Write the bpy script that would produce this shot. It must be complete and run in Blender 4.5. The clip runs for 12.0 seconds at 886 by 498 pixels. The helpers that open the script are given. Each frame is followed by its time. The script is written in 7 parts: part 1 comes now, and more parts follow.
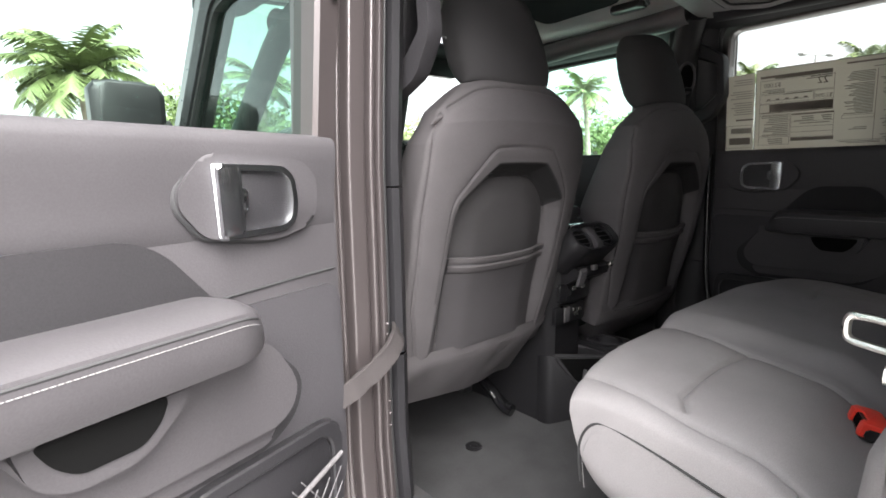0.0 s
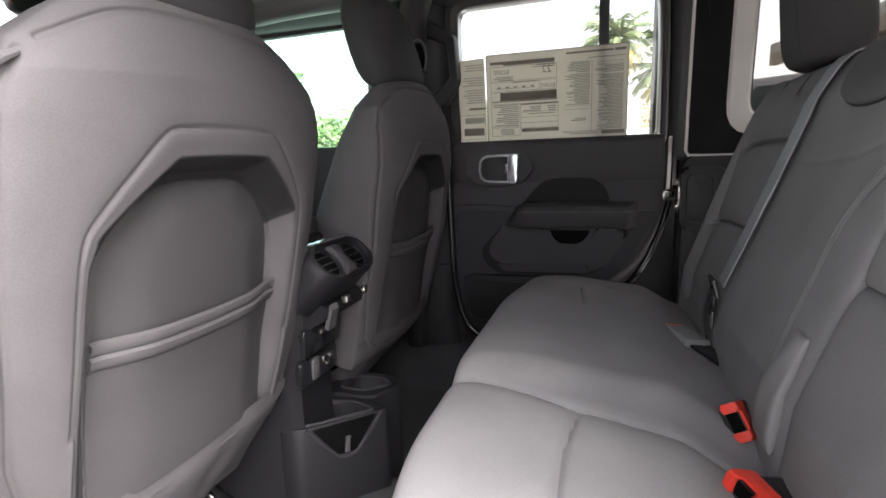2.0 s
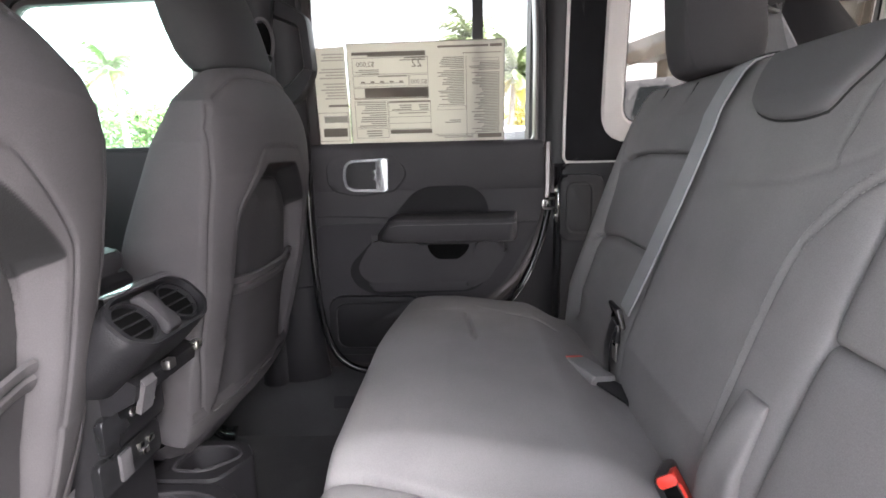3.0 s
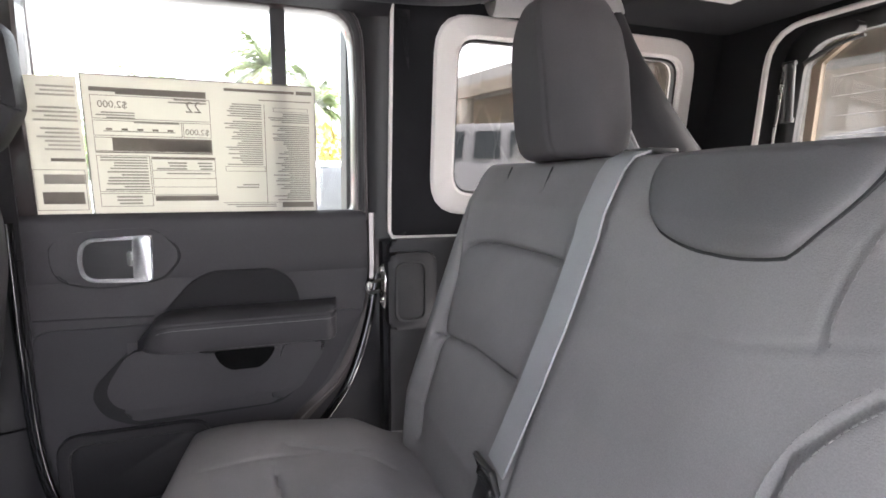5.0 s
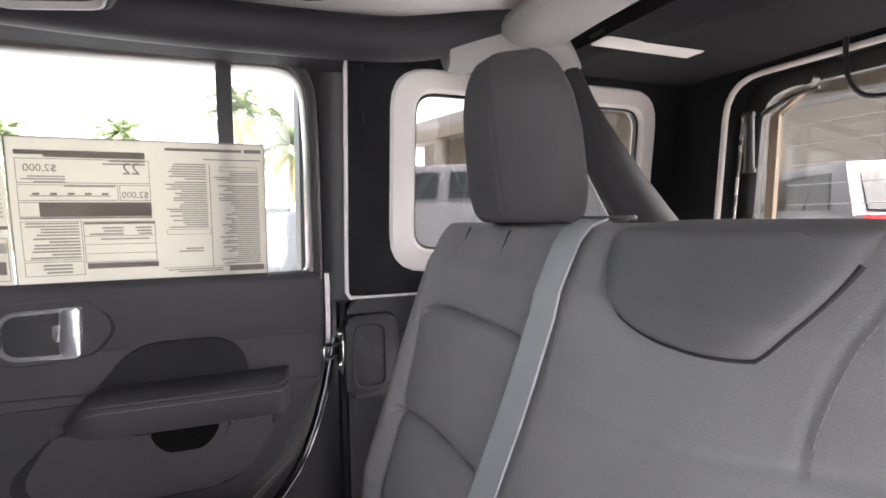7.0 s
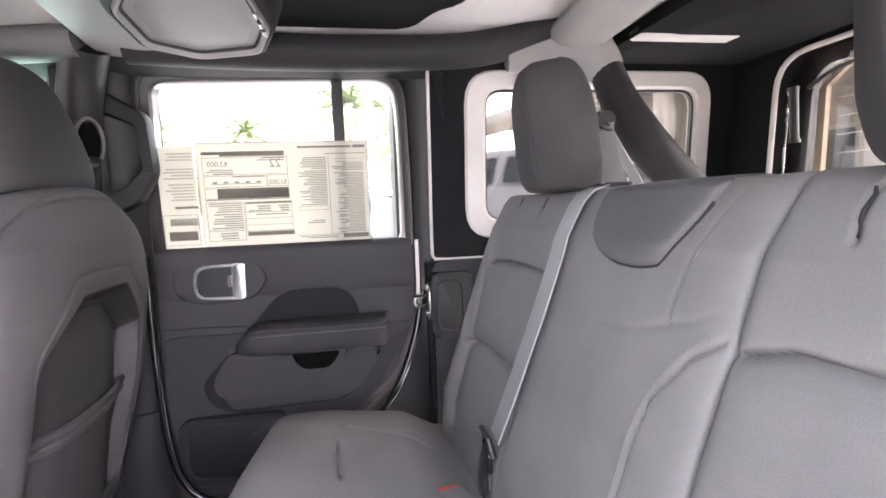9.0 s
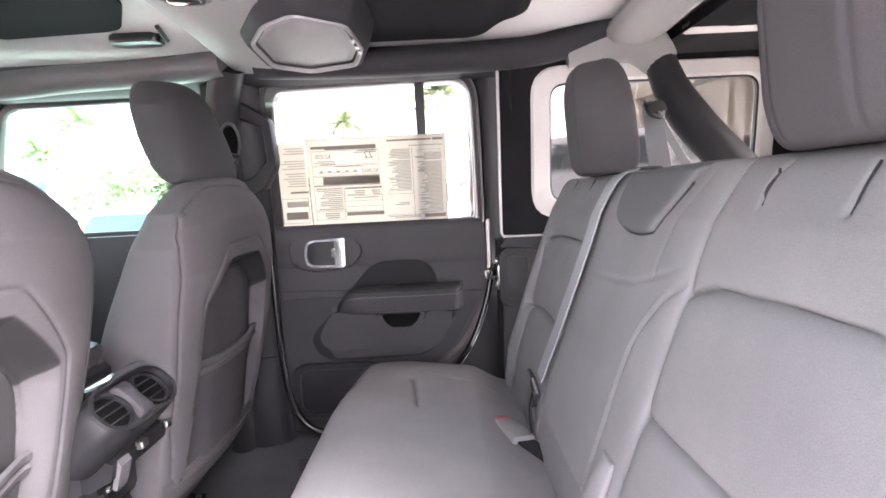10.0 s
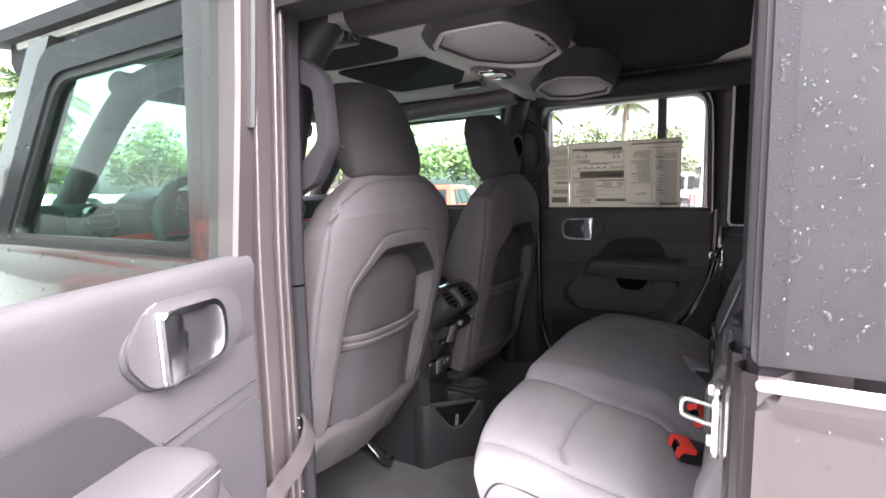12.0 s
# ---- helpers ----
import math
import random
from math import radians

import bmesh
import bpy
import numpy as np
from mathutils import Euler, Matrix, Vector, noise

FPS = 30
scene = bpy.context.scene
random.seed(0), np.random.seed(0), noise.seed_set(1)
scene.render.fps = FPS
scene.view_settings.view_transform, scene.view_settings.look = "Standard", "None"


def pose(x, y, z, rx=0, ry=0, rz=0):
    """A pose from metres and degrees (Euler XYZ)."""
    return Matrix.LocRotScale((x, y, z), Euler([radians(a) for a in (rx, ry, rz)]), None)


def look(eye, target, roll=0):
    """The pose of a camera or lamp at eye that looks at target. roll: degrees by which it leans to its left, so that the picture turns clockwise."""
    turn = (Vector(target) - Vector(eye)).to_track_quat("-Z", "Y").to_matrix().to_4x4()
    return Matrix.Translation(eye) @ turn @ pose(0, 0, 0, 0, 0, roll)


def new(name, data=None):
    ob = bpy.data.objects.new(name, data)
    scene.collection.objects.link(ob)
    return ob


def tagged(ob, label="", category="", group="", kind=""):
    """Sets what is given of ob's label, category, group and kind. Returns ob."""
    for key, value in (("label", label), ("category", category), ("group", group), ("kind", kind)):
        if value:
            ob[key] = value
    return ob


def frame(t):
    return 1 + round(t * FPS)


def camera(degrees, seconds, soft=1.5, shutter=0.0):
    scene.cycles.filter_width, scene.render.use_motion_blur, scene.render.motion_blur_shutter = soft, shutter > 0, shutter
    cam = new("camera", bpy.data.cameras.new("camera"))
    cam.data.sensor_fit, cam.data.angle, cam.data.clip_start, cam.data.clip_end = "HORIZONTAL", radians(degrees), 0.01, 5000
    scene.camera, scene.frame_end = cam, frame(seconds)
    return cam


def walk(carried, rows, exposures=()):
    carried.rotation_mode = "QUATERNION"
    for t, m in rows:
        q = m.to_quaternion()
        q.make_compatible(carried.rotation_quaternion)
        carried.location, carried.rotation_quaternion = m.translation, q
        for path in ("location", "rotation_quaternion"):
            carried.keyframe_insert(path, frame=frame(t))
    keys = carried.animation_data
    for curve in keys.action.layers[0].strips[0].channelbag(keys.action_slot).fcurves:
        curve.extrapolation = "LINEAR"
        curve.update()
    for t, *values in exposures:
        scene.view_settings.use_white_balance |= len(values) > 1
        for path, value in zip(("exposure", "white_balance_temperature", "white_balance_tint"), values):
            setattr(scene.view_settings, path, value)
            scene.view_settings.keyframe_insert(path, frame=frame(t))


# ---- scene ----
cam = camera(81.8, 12.0, soft=1.7)
PATH = [
    (0, (-1.229, -0.23, 1.298), (0.067, 1.263, 0.995), -0.9),
    (0.5, (-1.181, -0.124, 1.296), (0.312, 1.168, 0.974), -1.1),
    (1, (-1.1, -0.049, 1.295), (0.551, 1.027, 0.961), -1.3),
    (1.5, (-0.989, 0.008, 1.291), (0.79, 0.856, 0.951), -1.5),
    (2, (-0.893, 0.052, 1.298), (0.982, 0.658, 0.955), -1.9),
    (2.5, (-0.796, 0.085, 1.315), (1.141, 0.428, 0.95), -1.5),
    (3, (-0.686, 0.113, 1.327), (1.276, 0.198, 0.95), -1.4),
    (5, (-0.395, 0.112, 1.418), (1.475, -0.546, 1.155), 0.2),
    (5.5, (-0.366, 0.074, 1.431), (1.499, -0.621, 1.234), 0.0),
    (6, (-0.354, 0.064, 1.452), (1.497, -0.677, 1.288), -0.4),
    (6.5, (-0.343, 0.052, 1.461), (1.501, -0.71, 1.331), -0.6),
    (8.5, (-0.518, 0.054, 1.447), (1.413, -0.446, 1.306), -2.0),
    (9, (-0.622, 0.06, 1.434), (1.338, -0.3, 1.266), -2.3),
    (9.5, (-0.723, 0.049, 1.423), (1.259, -0.153, 1.241), -2.5),
    (10, (-0.831, 0.025, 1.425), (1.158, 0.02, 1.217), -2.8),
    (10.5, (-0.968, 0.006, 1.423), (1.005, 0.241, 1.195), -2.4),
    (11, (-1.106, -0.013, 1.437), (0.824, 0.45, 1.187), -2.1),
    (11.5, (-1.245, -0.082, 1.452), (0.602, 0.644, 1.203), -1.8),
    (12, (-1.379, -0.179, 1.454), (0.345, 0.803, 1.209), -1.3),
]
EXPOSURES = [(0.0, 3.0, 6550, 12), (1.0, 3.22, 6550, 12), (1.5, 3.48, 6550, 13), (2.5, 4.2, 6500, 15), (3.0, 4.75, 6450, 16), (5.0, 5.2, 6350, 16), (6.5, 5.1, 6350, 17), (8.5, 5.3, 6350, 20), (9.5, 5.55, 6350, 21), (10.0, 5.55, 6400, 23), (10.5, 5.25, 6400, 26), (11.0, 4.78, 6350, 25), (11.5, 4.15, 6400, 23), (12.0, 3.66, 6450, 21)]
walk(cam, [(t, look(eye, target, roll)) for t, eye, target, roll in PATH], EXPOSURES)


# ---- light ----
world = bpy.data.worlds.new("overcast_sky")
scene.world = world
world.use_nodes = True
wn, wl = world.node_tree.nodes, world.node_tree.links
sky = wn.new("ShaderNodeTexSky")
sky.sky_type, sky.sun_disc = "NISHITA", False
sky.sun_elevation, sky.sun_rotation = radians(52), radians(191)
sky.air_density, sky.dust_density, sky.ozone_density = 1.0, 4.0, 1.0
grey = wn.new("ShaderNodeRGBToBW")
wl.new(sky.outputs[0], grey.inputs[0])
cloud = wn.new("ShaderNodeMix")
cloud.data_type = "RGBA"
cloud.inputs[0].default_value = 0.86
wl.new(sky.outputs[0], cloud.inputs[6])
wl.new(grey.outputs[0], cloud.inputs[7])
wn["Background"].inputs[1].default_value = 0.13
wl.new(cloud.outputs[2], wn["Background"].inputs[0])
sun = new("sun", bpy.data.lights.new("sun", "SUN"))
sun.data.energy, sun.data.angle, sun.data.color = 3.2, radians(80), (1.0, 0.985, 0.965)
sun.matrix_world = look((-0.75, -3.83, 5.0), (0, 0, 0))


# ---- materials ----
def material(name, base, rough=0.6, metal=0.0, var=0.12, vscale=5.0, grain=0.1, gscale=500.0, coat=0.0, rvar=0.08, wear=0.0, spec=0.5):
    """Base colour varied at two scales, with fine relief."""
    m = bpy.data.materials.new(name)
    m.use_nodes = True
    n, l = m.node_tree.nodes, m.node_tree.links
    b = n["Principled BSDF"]
    tc = n.new("ShaderNodeTexCoord")
    big = n.new("ShaderNodeTexNoise")
    big.inputs["Scale"].default_value, big.inputs["Detail"].default_value = vscale, 5.0
    l.new(tc.outputs["Object"], big.inputs["Vector"])
    fine = n.new("ShaderNodeTexNoise")
    fine.inputs["Scale"].default_value, fine.inputs["Detail"].default_value = gscale, 2.0
    l.new(tc.outputs["Object"], fine.inputs["Vector"])
    ramp = n.new("ShaderNodeMapRange")
    ramp.inputs[1].default_value, ramp.inputs[2].default_value = 0.3, 0.7
    ramp.inputs[3].default_value, ramp.inputs[4].default_value = 1 - var, 1 + var
    l.new(big.outputs[0], ramp.inputs[0])
    speck = n.new("ShaderNodeMapRange")
    speck.inputs[1].default_value, speck.inputs[2].default_value = 0.3, 0.7
    speck.inputs[3].default_value, speck.inputs[4].default_value = 1 - var * 0.8, 1 + var * 0.8
    l.new(fine.outputs[0], speck.inputs[0])
    mul = n.new("ShaderNodeMath")
    mul.operation = "MULTIPLY"
    l.new(ramp.outputs[0], mul.inputs[0])
    l.new(speck.outputs[0], mul.inputs[1])
    tint = n.new("ShaderNodeVectorMath")
    tint.operation = "SCALE"
    tint.inputs[0].default_value = base
    l.new(mul.outputs[0], tint.inputs["Scale"])
    l.new(tint.outputs[0], b.inputs["Base Color"])
    rr = n.new("ShaderNodeMapRange")
    rr.inputs[3].default_value, rr.inputs[4].default_value = max(0.0, rough - rvar), min(1.0, rough + rvar)
    l.new(big.outputs[0], rr.inputs[0])
    l.new(rr.outputs[0], b.inputs["Roughness"])
    b.inputs["Metallic"].default_value = metal
    b.inputs["Coat Weight"].default_value = coat
    b.inputs["Specular IOR Level"].default_value = spec
    if grain:
        bump = n.new("ShaderNodeBump")
        bump.inputs["Strength"].default_value, bump.inputs["Distance"].default_value = grain, 0.6 / gscale
        l.new(fine.outputs[0], bump.inputs["Height"])
        l.new(bump.outputs[0], b.inputs["Normal"])
    return m


def glass_material(name, tint, gloss=0.02):
    m = bpy.data.materials.new(name)
    m.use_nodes = True
    n, l = m.node_tree.nodes, m.node_tree.links
    n.remove(n["Principled BSDF"])
    clear, shine, mix, fres = (n.new("ShaderNodeBsdfTransparent"), n.new("ShaderNodeBsdfGlossy"), n.new("ShaderNodeMixShader"), n.new("ShaderNodeLayerWeight"))
    clear.inputs[0].default_value = (*tint, 1)
    shine.inputs["Roughness"].default_value = gloss
    fres.inputs[0].default_value = 0.5
    power, scale = n.new("ShaderNodeMath"), n.new("ShaderNodeMath")
    power.operation, scale.operation = "POWER", "MULTIPLY_ADD"
    power.inputs[1].default_value = 4.5
    scale.inputs[1].default_value, scale.inputs[2].default_value = 0.90, 0.05
    l.new(fres.outputs["Facing"], power.inputs[0])
    l.new(power.outputs[0], scale.inputs[0])
    l.new(scale.outputs[0], mix.inputs[0])
    l.new(clear.outputs[0], mix.inputs[1])
    l.new(shine.outputs[0], mix.inputs[2])
    l.new(mix.outputs[0], n["Material Output"].inputs[0])
    return m


# one seat cloth: bench light and front-seat shade set as two base colours
FABRIC_LIT = material("lit_grey_seat_fabric", (0.215, 0.205, 0.208), 0.82, var=0.10, vscale=7, grain=0.35, gscale=750, spec=0.3)
FABRIC_PAD = material("grey_pad_fabric", (0.115, 0.111, 0.114), 0.8, var=0.10, vscale=7, grain=0.35, gscale=750, spec=0.3)
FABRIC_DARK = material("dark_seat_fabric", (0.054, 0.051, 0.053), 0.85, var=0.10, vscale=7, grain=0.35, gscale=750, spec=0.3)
# front seats' copy of the cloth, darkened as shade
SEAT_COVER_SHADED = material("shaded_grey_seat_cover", (0.067, 0.062, 0.064), 0.80, var=0.11, vscale=8, grain=0.30, gscale=650, spec=0.28)
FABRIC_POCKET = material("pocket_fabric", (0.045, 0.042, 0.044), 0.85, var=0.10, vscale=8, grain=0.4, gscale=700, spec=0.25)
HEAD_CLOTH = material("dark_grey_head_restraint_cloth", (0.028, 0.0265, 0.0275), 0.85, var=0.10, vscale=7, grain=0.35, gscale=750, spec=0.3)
STRAP = material("brown_grey_woven_strap", (0.034, 0.030, 0.030), 0.8, var=0.12, vscale=30, grain=0.6, gscale=900, spec=0.25)
STITCH = material("grey_thread", (0.20, 0.195, 0.195), 0.7, var=0.1)
SEAM = material("black_seam_welt", (0.018, 0.018, 0.019), 0.8, var=0.1)
PLASTIC = material("black_grained_plastic", (0.014, 0.0135, 0.015), 0.5, var=0.12, vscale=4, grain=0.30, gscale=420, spec=0.28)
PLASTIC_GREY = material("grey_grained_plastic", (0.080, 0.076, 0.079), 0.55, var=0.08, vscale=4, grain=0.35, gscale=380)
VINYL = material("padded_black_vinyl", (0.042, 0.0395, 0.042), 0.58, var=0.08, vscale=6, grain=0.16, gscale=420, spec=0.22)
CARD = material("dark_grained_door_card", (0.030, 0.0285, 0.031), 0.6, var=0.10, vscale=5, grain=0.3, gscale=420, spec=0.22)
CARPET = material("black_carpet", (0.046, 0.046, 0.047), 0.9, var=0.16, vscale=9, grain=0.6, gscale=520, spec=0.15)
PAINT = material("granite_metallic_paint", (0.060, 0.051, 0.051), 0.30, 0.45, var=0.06, vscale=3, grain=0.04, gscale=1500, coat=0.6)
HARDTOP = material("textured_black_hardtop", (0.022, 0.021, 0.023), 0.6, var=0.15, vscale=8, grain=0.2, gscale=900, spec=0.28)
RUBBER = material("black_rubber_seal", (0.016, 0.016, 0.017), 0.55, var=0.15, grain=0.1)
CHROME = material("satin_chrome", (0.82, 0.84, 0.86), 0.19, 1.0, var=0.03, grain=0.0, rvar=0.05)
STEEL = material("zinc_plated_steel", (0.58, 0.57, 0.54), 0.28, 1.0, var=0.10, vscale=30, grain=0.05)
LINER = material("pale_grey_headliner", (0.60, 0.58, 0.57), 0.85, var=0.06, vscale=5, grain=0.25, gscale=600, spec=0.2)
LINER_DARK = material("black_felt_headliner", (0.013, 0.013, 0.0145), 0.95, var=0.15, vscale=9, grain=0.6, gscale=500, spec=0.08)
SURROUND = material("pale_grey_moulded_surround", (0.58, 0.55, 0.53), 0.6, var=0.04, vscale=4, grain=0.15, gscale=500)
BAR = material("padded_bar_cover", (0.017, 0.016, 0.0185), 0.7, var=0.08, vscale=5, grain=0.3, gscale=600, spec=0.3)
BARTRIM = material("grey_bar_trim", (0.23, 0.22, 0.22), 0.6, var=0.06, vscale=5, grain=0.3, gscale=500)
WEB = material("grey_seat_belt_webbing", (0.30, 0.30, 0.31), 0.6, var=0.06, vscale=12, grain=0.5, gscale=900)
DASH_RED = material("red_dash_insert", (0.45, 0.035, 0.025), 0.35, var=0.05, grain=0.05)
RED = material("red_buckle_plastic", (0.75, 0.050, 0.030), 0.4, var=0.04, grain=0.05)
# plates of this black stand in for the shade inside hollows
VOID_SHADE = material("painted_hollow_shade", (0.004, 0.004, 0.004), 0.9, var=0.1, grain=0.0, spec=0.05)
BLACK = material("satin_black_plastic", (0.014, 0.014, 0.015), 0.3, var=0.1, grain=0.05)
GLOSS = material("glossy_black_enamel", (0.010, 0.010, 0.011), 0.12, var=0.1, grain=0.02, rvar=0.03)
# matt black, also the painted shade of the armrest recess and passenger jamb
HOLLOW = material("matt_black_and_recess_shade", (0.016, 0.0152, 0.0165), 0.75, var=0.12, vscale=5, grain=0.3, gscale=420, spec=0.2)
TAN = material("tan_plastic", (0.26, 0.20, 0.145), 0.6, var=0.06, vscale=6, grain=0.1)
PAPER = material("cream_label_paper", (0.62, 0.595, 0.53), 0.7, var=0.02, vscale=4, grain=0.05)
INK = material("dark_print", (0.19, 0.165, 0.145), 0.7, var=0.05)
INK_PALE = material("faint_print", (0.24, 0.225, 0.20), 0.7, var=0.05)
INK_FAINT = material("very_faint_print", (0.36, 0.34, 0.31), 0.7, var=0.05)
GLASS = glass_material("clear_window_glass", (0.78, 0.82, 0.80))
GLASS_GREEN = glass_material("green_tinted_glass", (0.52, 0.80, 0.69))
GLASS_WET = glass_material("wet_tinted_glass", (0.54, 0.67, 0.61))
GLASS_SMOKE = glass_material("smoked_rear_glass", (0.50, 0.49, 0.47))
GLASS_LIGHT = glass_material("lightly_tinted_glass", (0.46, 0.49, 0.47))
DROP = glass_material("water_drops", (0.80, 0.84, 0.84))


def three_tone_cover(name, first, second, third):
    """Three-tone seat cover: mesh attributes place the hollow's painted shade and the pocket panel."""
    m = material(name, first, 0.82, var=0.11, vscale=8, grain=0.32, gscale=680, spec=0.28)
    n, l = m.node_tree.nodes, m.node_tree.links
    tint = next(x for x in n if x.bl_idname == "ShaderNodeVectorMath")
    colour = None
    for attribute, other in (("hollow_shade", second), ("pocket_cloth", third)):
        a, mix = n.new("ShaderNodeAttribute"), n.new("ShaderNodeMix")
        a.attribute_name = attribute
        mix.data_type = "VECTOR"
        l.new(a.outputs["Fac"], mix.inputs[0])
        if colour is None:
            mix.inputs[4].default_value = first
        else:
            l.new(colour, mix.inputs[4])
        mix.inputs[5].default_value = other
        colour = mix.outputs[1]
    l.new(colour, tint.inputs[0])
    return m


# paper lets daylight through
def translucent(m, amount):
    n, l = m.node_tree.nodes, m.node_tree.links
    b = n["Principled BSDF"]
    tr, mix = n.new("ShaderNodeBsdfTranslucent"), n.new("ShaderNodeMixShader")
    mix.inputs[0].default_value = amount
    l.new(b.inputs["Base Color"].links[0].from_socket, tr.inputs[0])
    l.new(b.outputs[0], mix.inputs[1])
    l.new(tr.outputs[0], mix.inputs[2])
    l.new(mix.outputs[0], n["Material Output"].inputs[0])


translucent(PAPER, 0.45)
translucent(INK, 0.45)
translucent(INK_PALE, 0.4)
translucent(INK_FAINT, 0.6)
# second colour is the shade in the hollow under the arch
SEAT_TONED = three_tone_cover("grey_seat_cover_with_hollow_shade", (0.067, 0.062, 0.064), (0.012, 0.0115, 0.012), (0.036, 0.034, 0.035))


# ---- builders ----
def part(name, bm, mat, parent=None, label="", m=None, sharp=38):
    if m is not None:
        bm.transform(m)
    bmesh.ops.recalc_face_normals(bm, faces=bm.faces)
    me = bpy.data.meshes.new(name)
    bm.to_mesh(me)
    bm.free()
    me.materials.append(mat)
    me.polygons.foreach_set("use_smooth", [True] * len(me.polygons))
    me.set_sharp_from_angle(angle=radians(sharp))
    ob = new(name, me)
    if parent is not None:
        ob.parent = parent
        if parent.type == "EMPTY":
            ob.matrix_parent_inverse = Matrix.Translation(-Vector(parent.location))
    if label:
        ob["label"] = label
    if mat in (GLASS,):
        ob.visible_shadow = False
    return ob


def thing(name, at, label, category, group="", kind=""):
    ob = new(name)
    ob.location = at
    ob.empty_display_size = 0.05
    return tagged(ob, label, category, group, kind)


def single(name, bm, mat, label, category="", kind="", group="", sharp=38):
    return tagged(part(name, bm, mat, sharp=sharp), label, category, group, kind)


def lerp(a, b, f):
    return a + (b - a) * f


def table(rows, z):
    """Straight interpolation in rows of (z, value)."""
    if z <= rows[0][0]:
        return rows[0][1]
    for (a, va), (b, vb) in zip(rows, rows[1:]):
        if z <= b:
            return lerp(va, vb, (z - a) / (b - a))
    return rows[-1][1]


def bm_box(x0, x1, y0, y1, z0, z1, bev=0.004, seg=2):
    bm = bmesh.new()
    bmesh.ops.create_cube(bm, size=1.0, matrix=Matrix.Translation(((x0 + x1) / 2, (y0 + y1) / 2, (z0 + z1) / 2)) @ Matrix.Diagonal((x1 - x0, y1 - y0, z1 - z0, 1)))
    if bev:
        bmesh.ops.bevel(bm, geom=bm.edges[:], offset=bev, segments=seg, profile=0.5, affect="EDGES")
    return bm


def bm_join(*bms):
    out = bms[0]
    for other in bms[1:]:
        me = bpy.data.meshes.new("tmp")
        other.to_mesh(me)
        other.free()
        out.from_mesh(me)
        bpy.data.meshes.remove(me)
    return out


def bm_loft(rings, caps=True, closed=True):
    """Skin a list of rings of points."""
    bm = bmesh.new()
    vs = [[bm.verts.new(p) for p in ring] for ring in rings]
    n = len(vs[0])
    for a, b in zip(vs, vs[1:]):
        for i in range(n if closed else n - 1):
            bm.faces.new((a[i], a[(i + 1) % n], b[(i + 1) % n], b[i]))
    if caps and closed:
        bm.faces.new(vs[0])
        bm.faces.new(vs[-1])
    return bm


def frames_along(path):
    path = [Vector(p) for p in path]
    out, last = [], None
    for i, p in enumerate(path):
        d = (path[min(i + 1, len(path) - 1)] - path[max(i - 1, 0)]).normalized()
        if last is None:
            up = Vector((0, 0, 1)) if abs(d.z) < 0.9 else Vector((0, 1, 0))
        else:
            up = last
        u = (up - d * up.dot(d)).normalized()
        last = u
        out.append((p, d, d.cross(u).normalized(), u))
    return out


def bm_tube(path, r, n=10, r2=None, caps=True):
    """A tube of radius r (a number or one for each point); r2: the other half axis of its oval."""
    rings = []
    for i, (p, d, s, u) in enumerate(frames_along(path)):
        a = r[i] if isinstance(r, (list, tuple)) else r
        b = a if r2 is None else (r2[i] if isinstance(r2, (list, tuple)) else r2)
        rings.append([p + s * a * math.cos(t) + u * b * math.sin(t) for t in (2 * math.pi * k / n for k in range(n))])
    return bm_loft(rings, caps)


def smooth_path(pts, steps=6, closed=False):
    """Catmull-Rom through the points."""
    pts = [Vector(p) for p in pts]
    n = len(pts)
    out = []
    for i in range(n if closed else n - 1):
        if closed:
            p0, p1, p2, p3 = (pts[(i + k) % n] for k in (-1, 0, 1, 2))
        else:
            p0, p1, p2, p3 = pts[max(i - 1, 0)], pts[i], pts[i + 1], pts[min(i + 2, n - 1)]
        for k in range(steps):
            t = k / steps
            out.append(0.5 * ((2 * p1) + (p2 - p0) * t + (2 * p0 - 5 * p1 + 4 * p2 - p3) * t * t + (3 * p1 - p0 - 3 * p2 + p3) * t ** 3))
    if not closed:
        out.append(pts[-1])
    return out


def rounded(pts, r, n=5):
    """A polygon in the plane with its corners rounded; r: one radius or one for each corner."""
    out, m = [], len(pts)
    for i in range(m):
        p, a, b = Vector(pts[i]), Vector(pts[i - 1]), Vector(pts[(i + 1) % m])
        rr = r[i] if isinstance(r, (list, tuple)) else r
        da, db = (a - p), (b - p)
        k = min(rr, da.length * 0.49, db.length * 0.49)
        s, e = p + da.normalized() * k, p + db.normalized() * k
        for j in range(n + 1):
            t = j / n
            out.append((s * (1 - t) ** 2 + p * 2 * t * (1 - t) + e * t * t))
    return out


def rrect(a0, a1, b0, b1, r, n=5):
    return rounded([(a0, b0), (a1, b0), (a1, b1), (a0, b1)], r, n)


def bm_slab(pts, w0, w1, bev=0.004, seg=2, place=None):
    """A plate: outline pts (a, b) between depths w0 and w1. place(a, b, w) gives the point in space."""
    bm = bmesh.new()
    place = place or (lambda a, b, w: (a, w, b))
    lo = [bm.verts.new((p[0], p[1], w0)) for p in pts]
    hi = [bm.verts.new((p[0], p[1], w1)) for p in pts]
    f0, f1 = bm.faces.new(lo), bm.faces.new(hi)
    n = len(pts)
    for i in range(n):
        bm.faces.new((lo[i], lo[(i + 1) % n], hi[(i + 1) % n], hi[i]))
    if bev:
        edges = list(f1.edges) + list(f0.edges)
        bmesh.ops.bevel(bm, geom=edges, offset=bev, segments=seg, profile=0.5, affect="EDGES")
    for v in bm.verts:
        v.co = place(*v.co)
    return bm


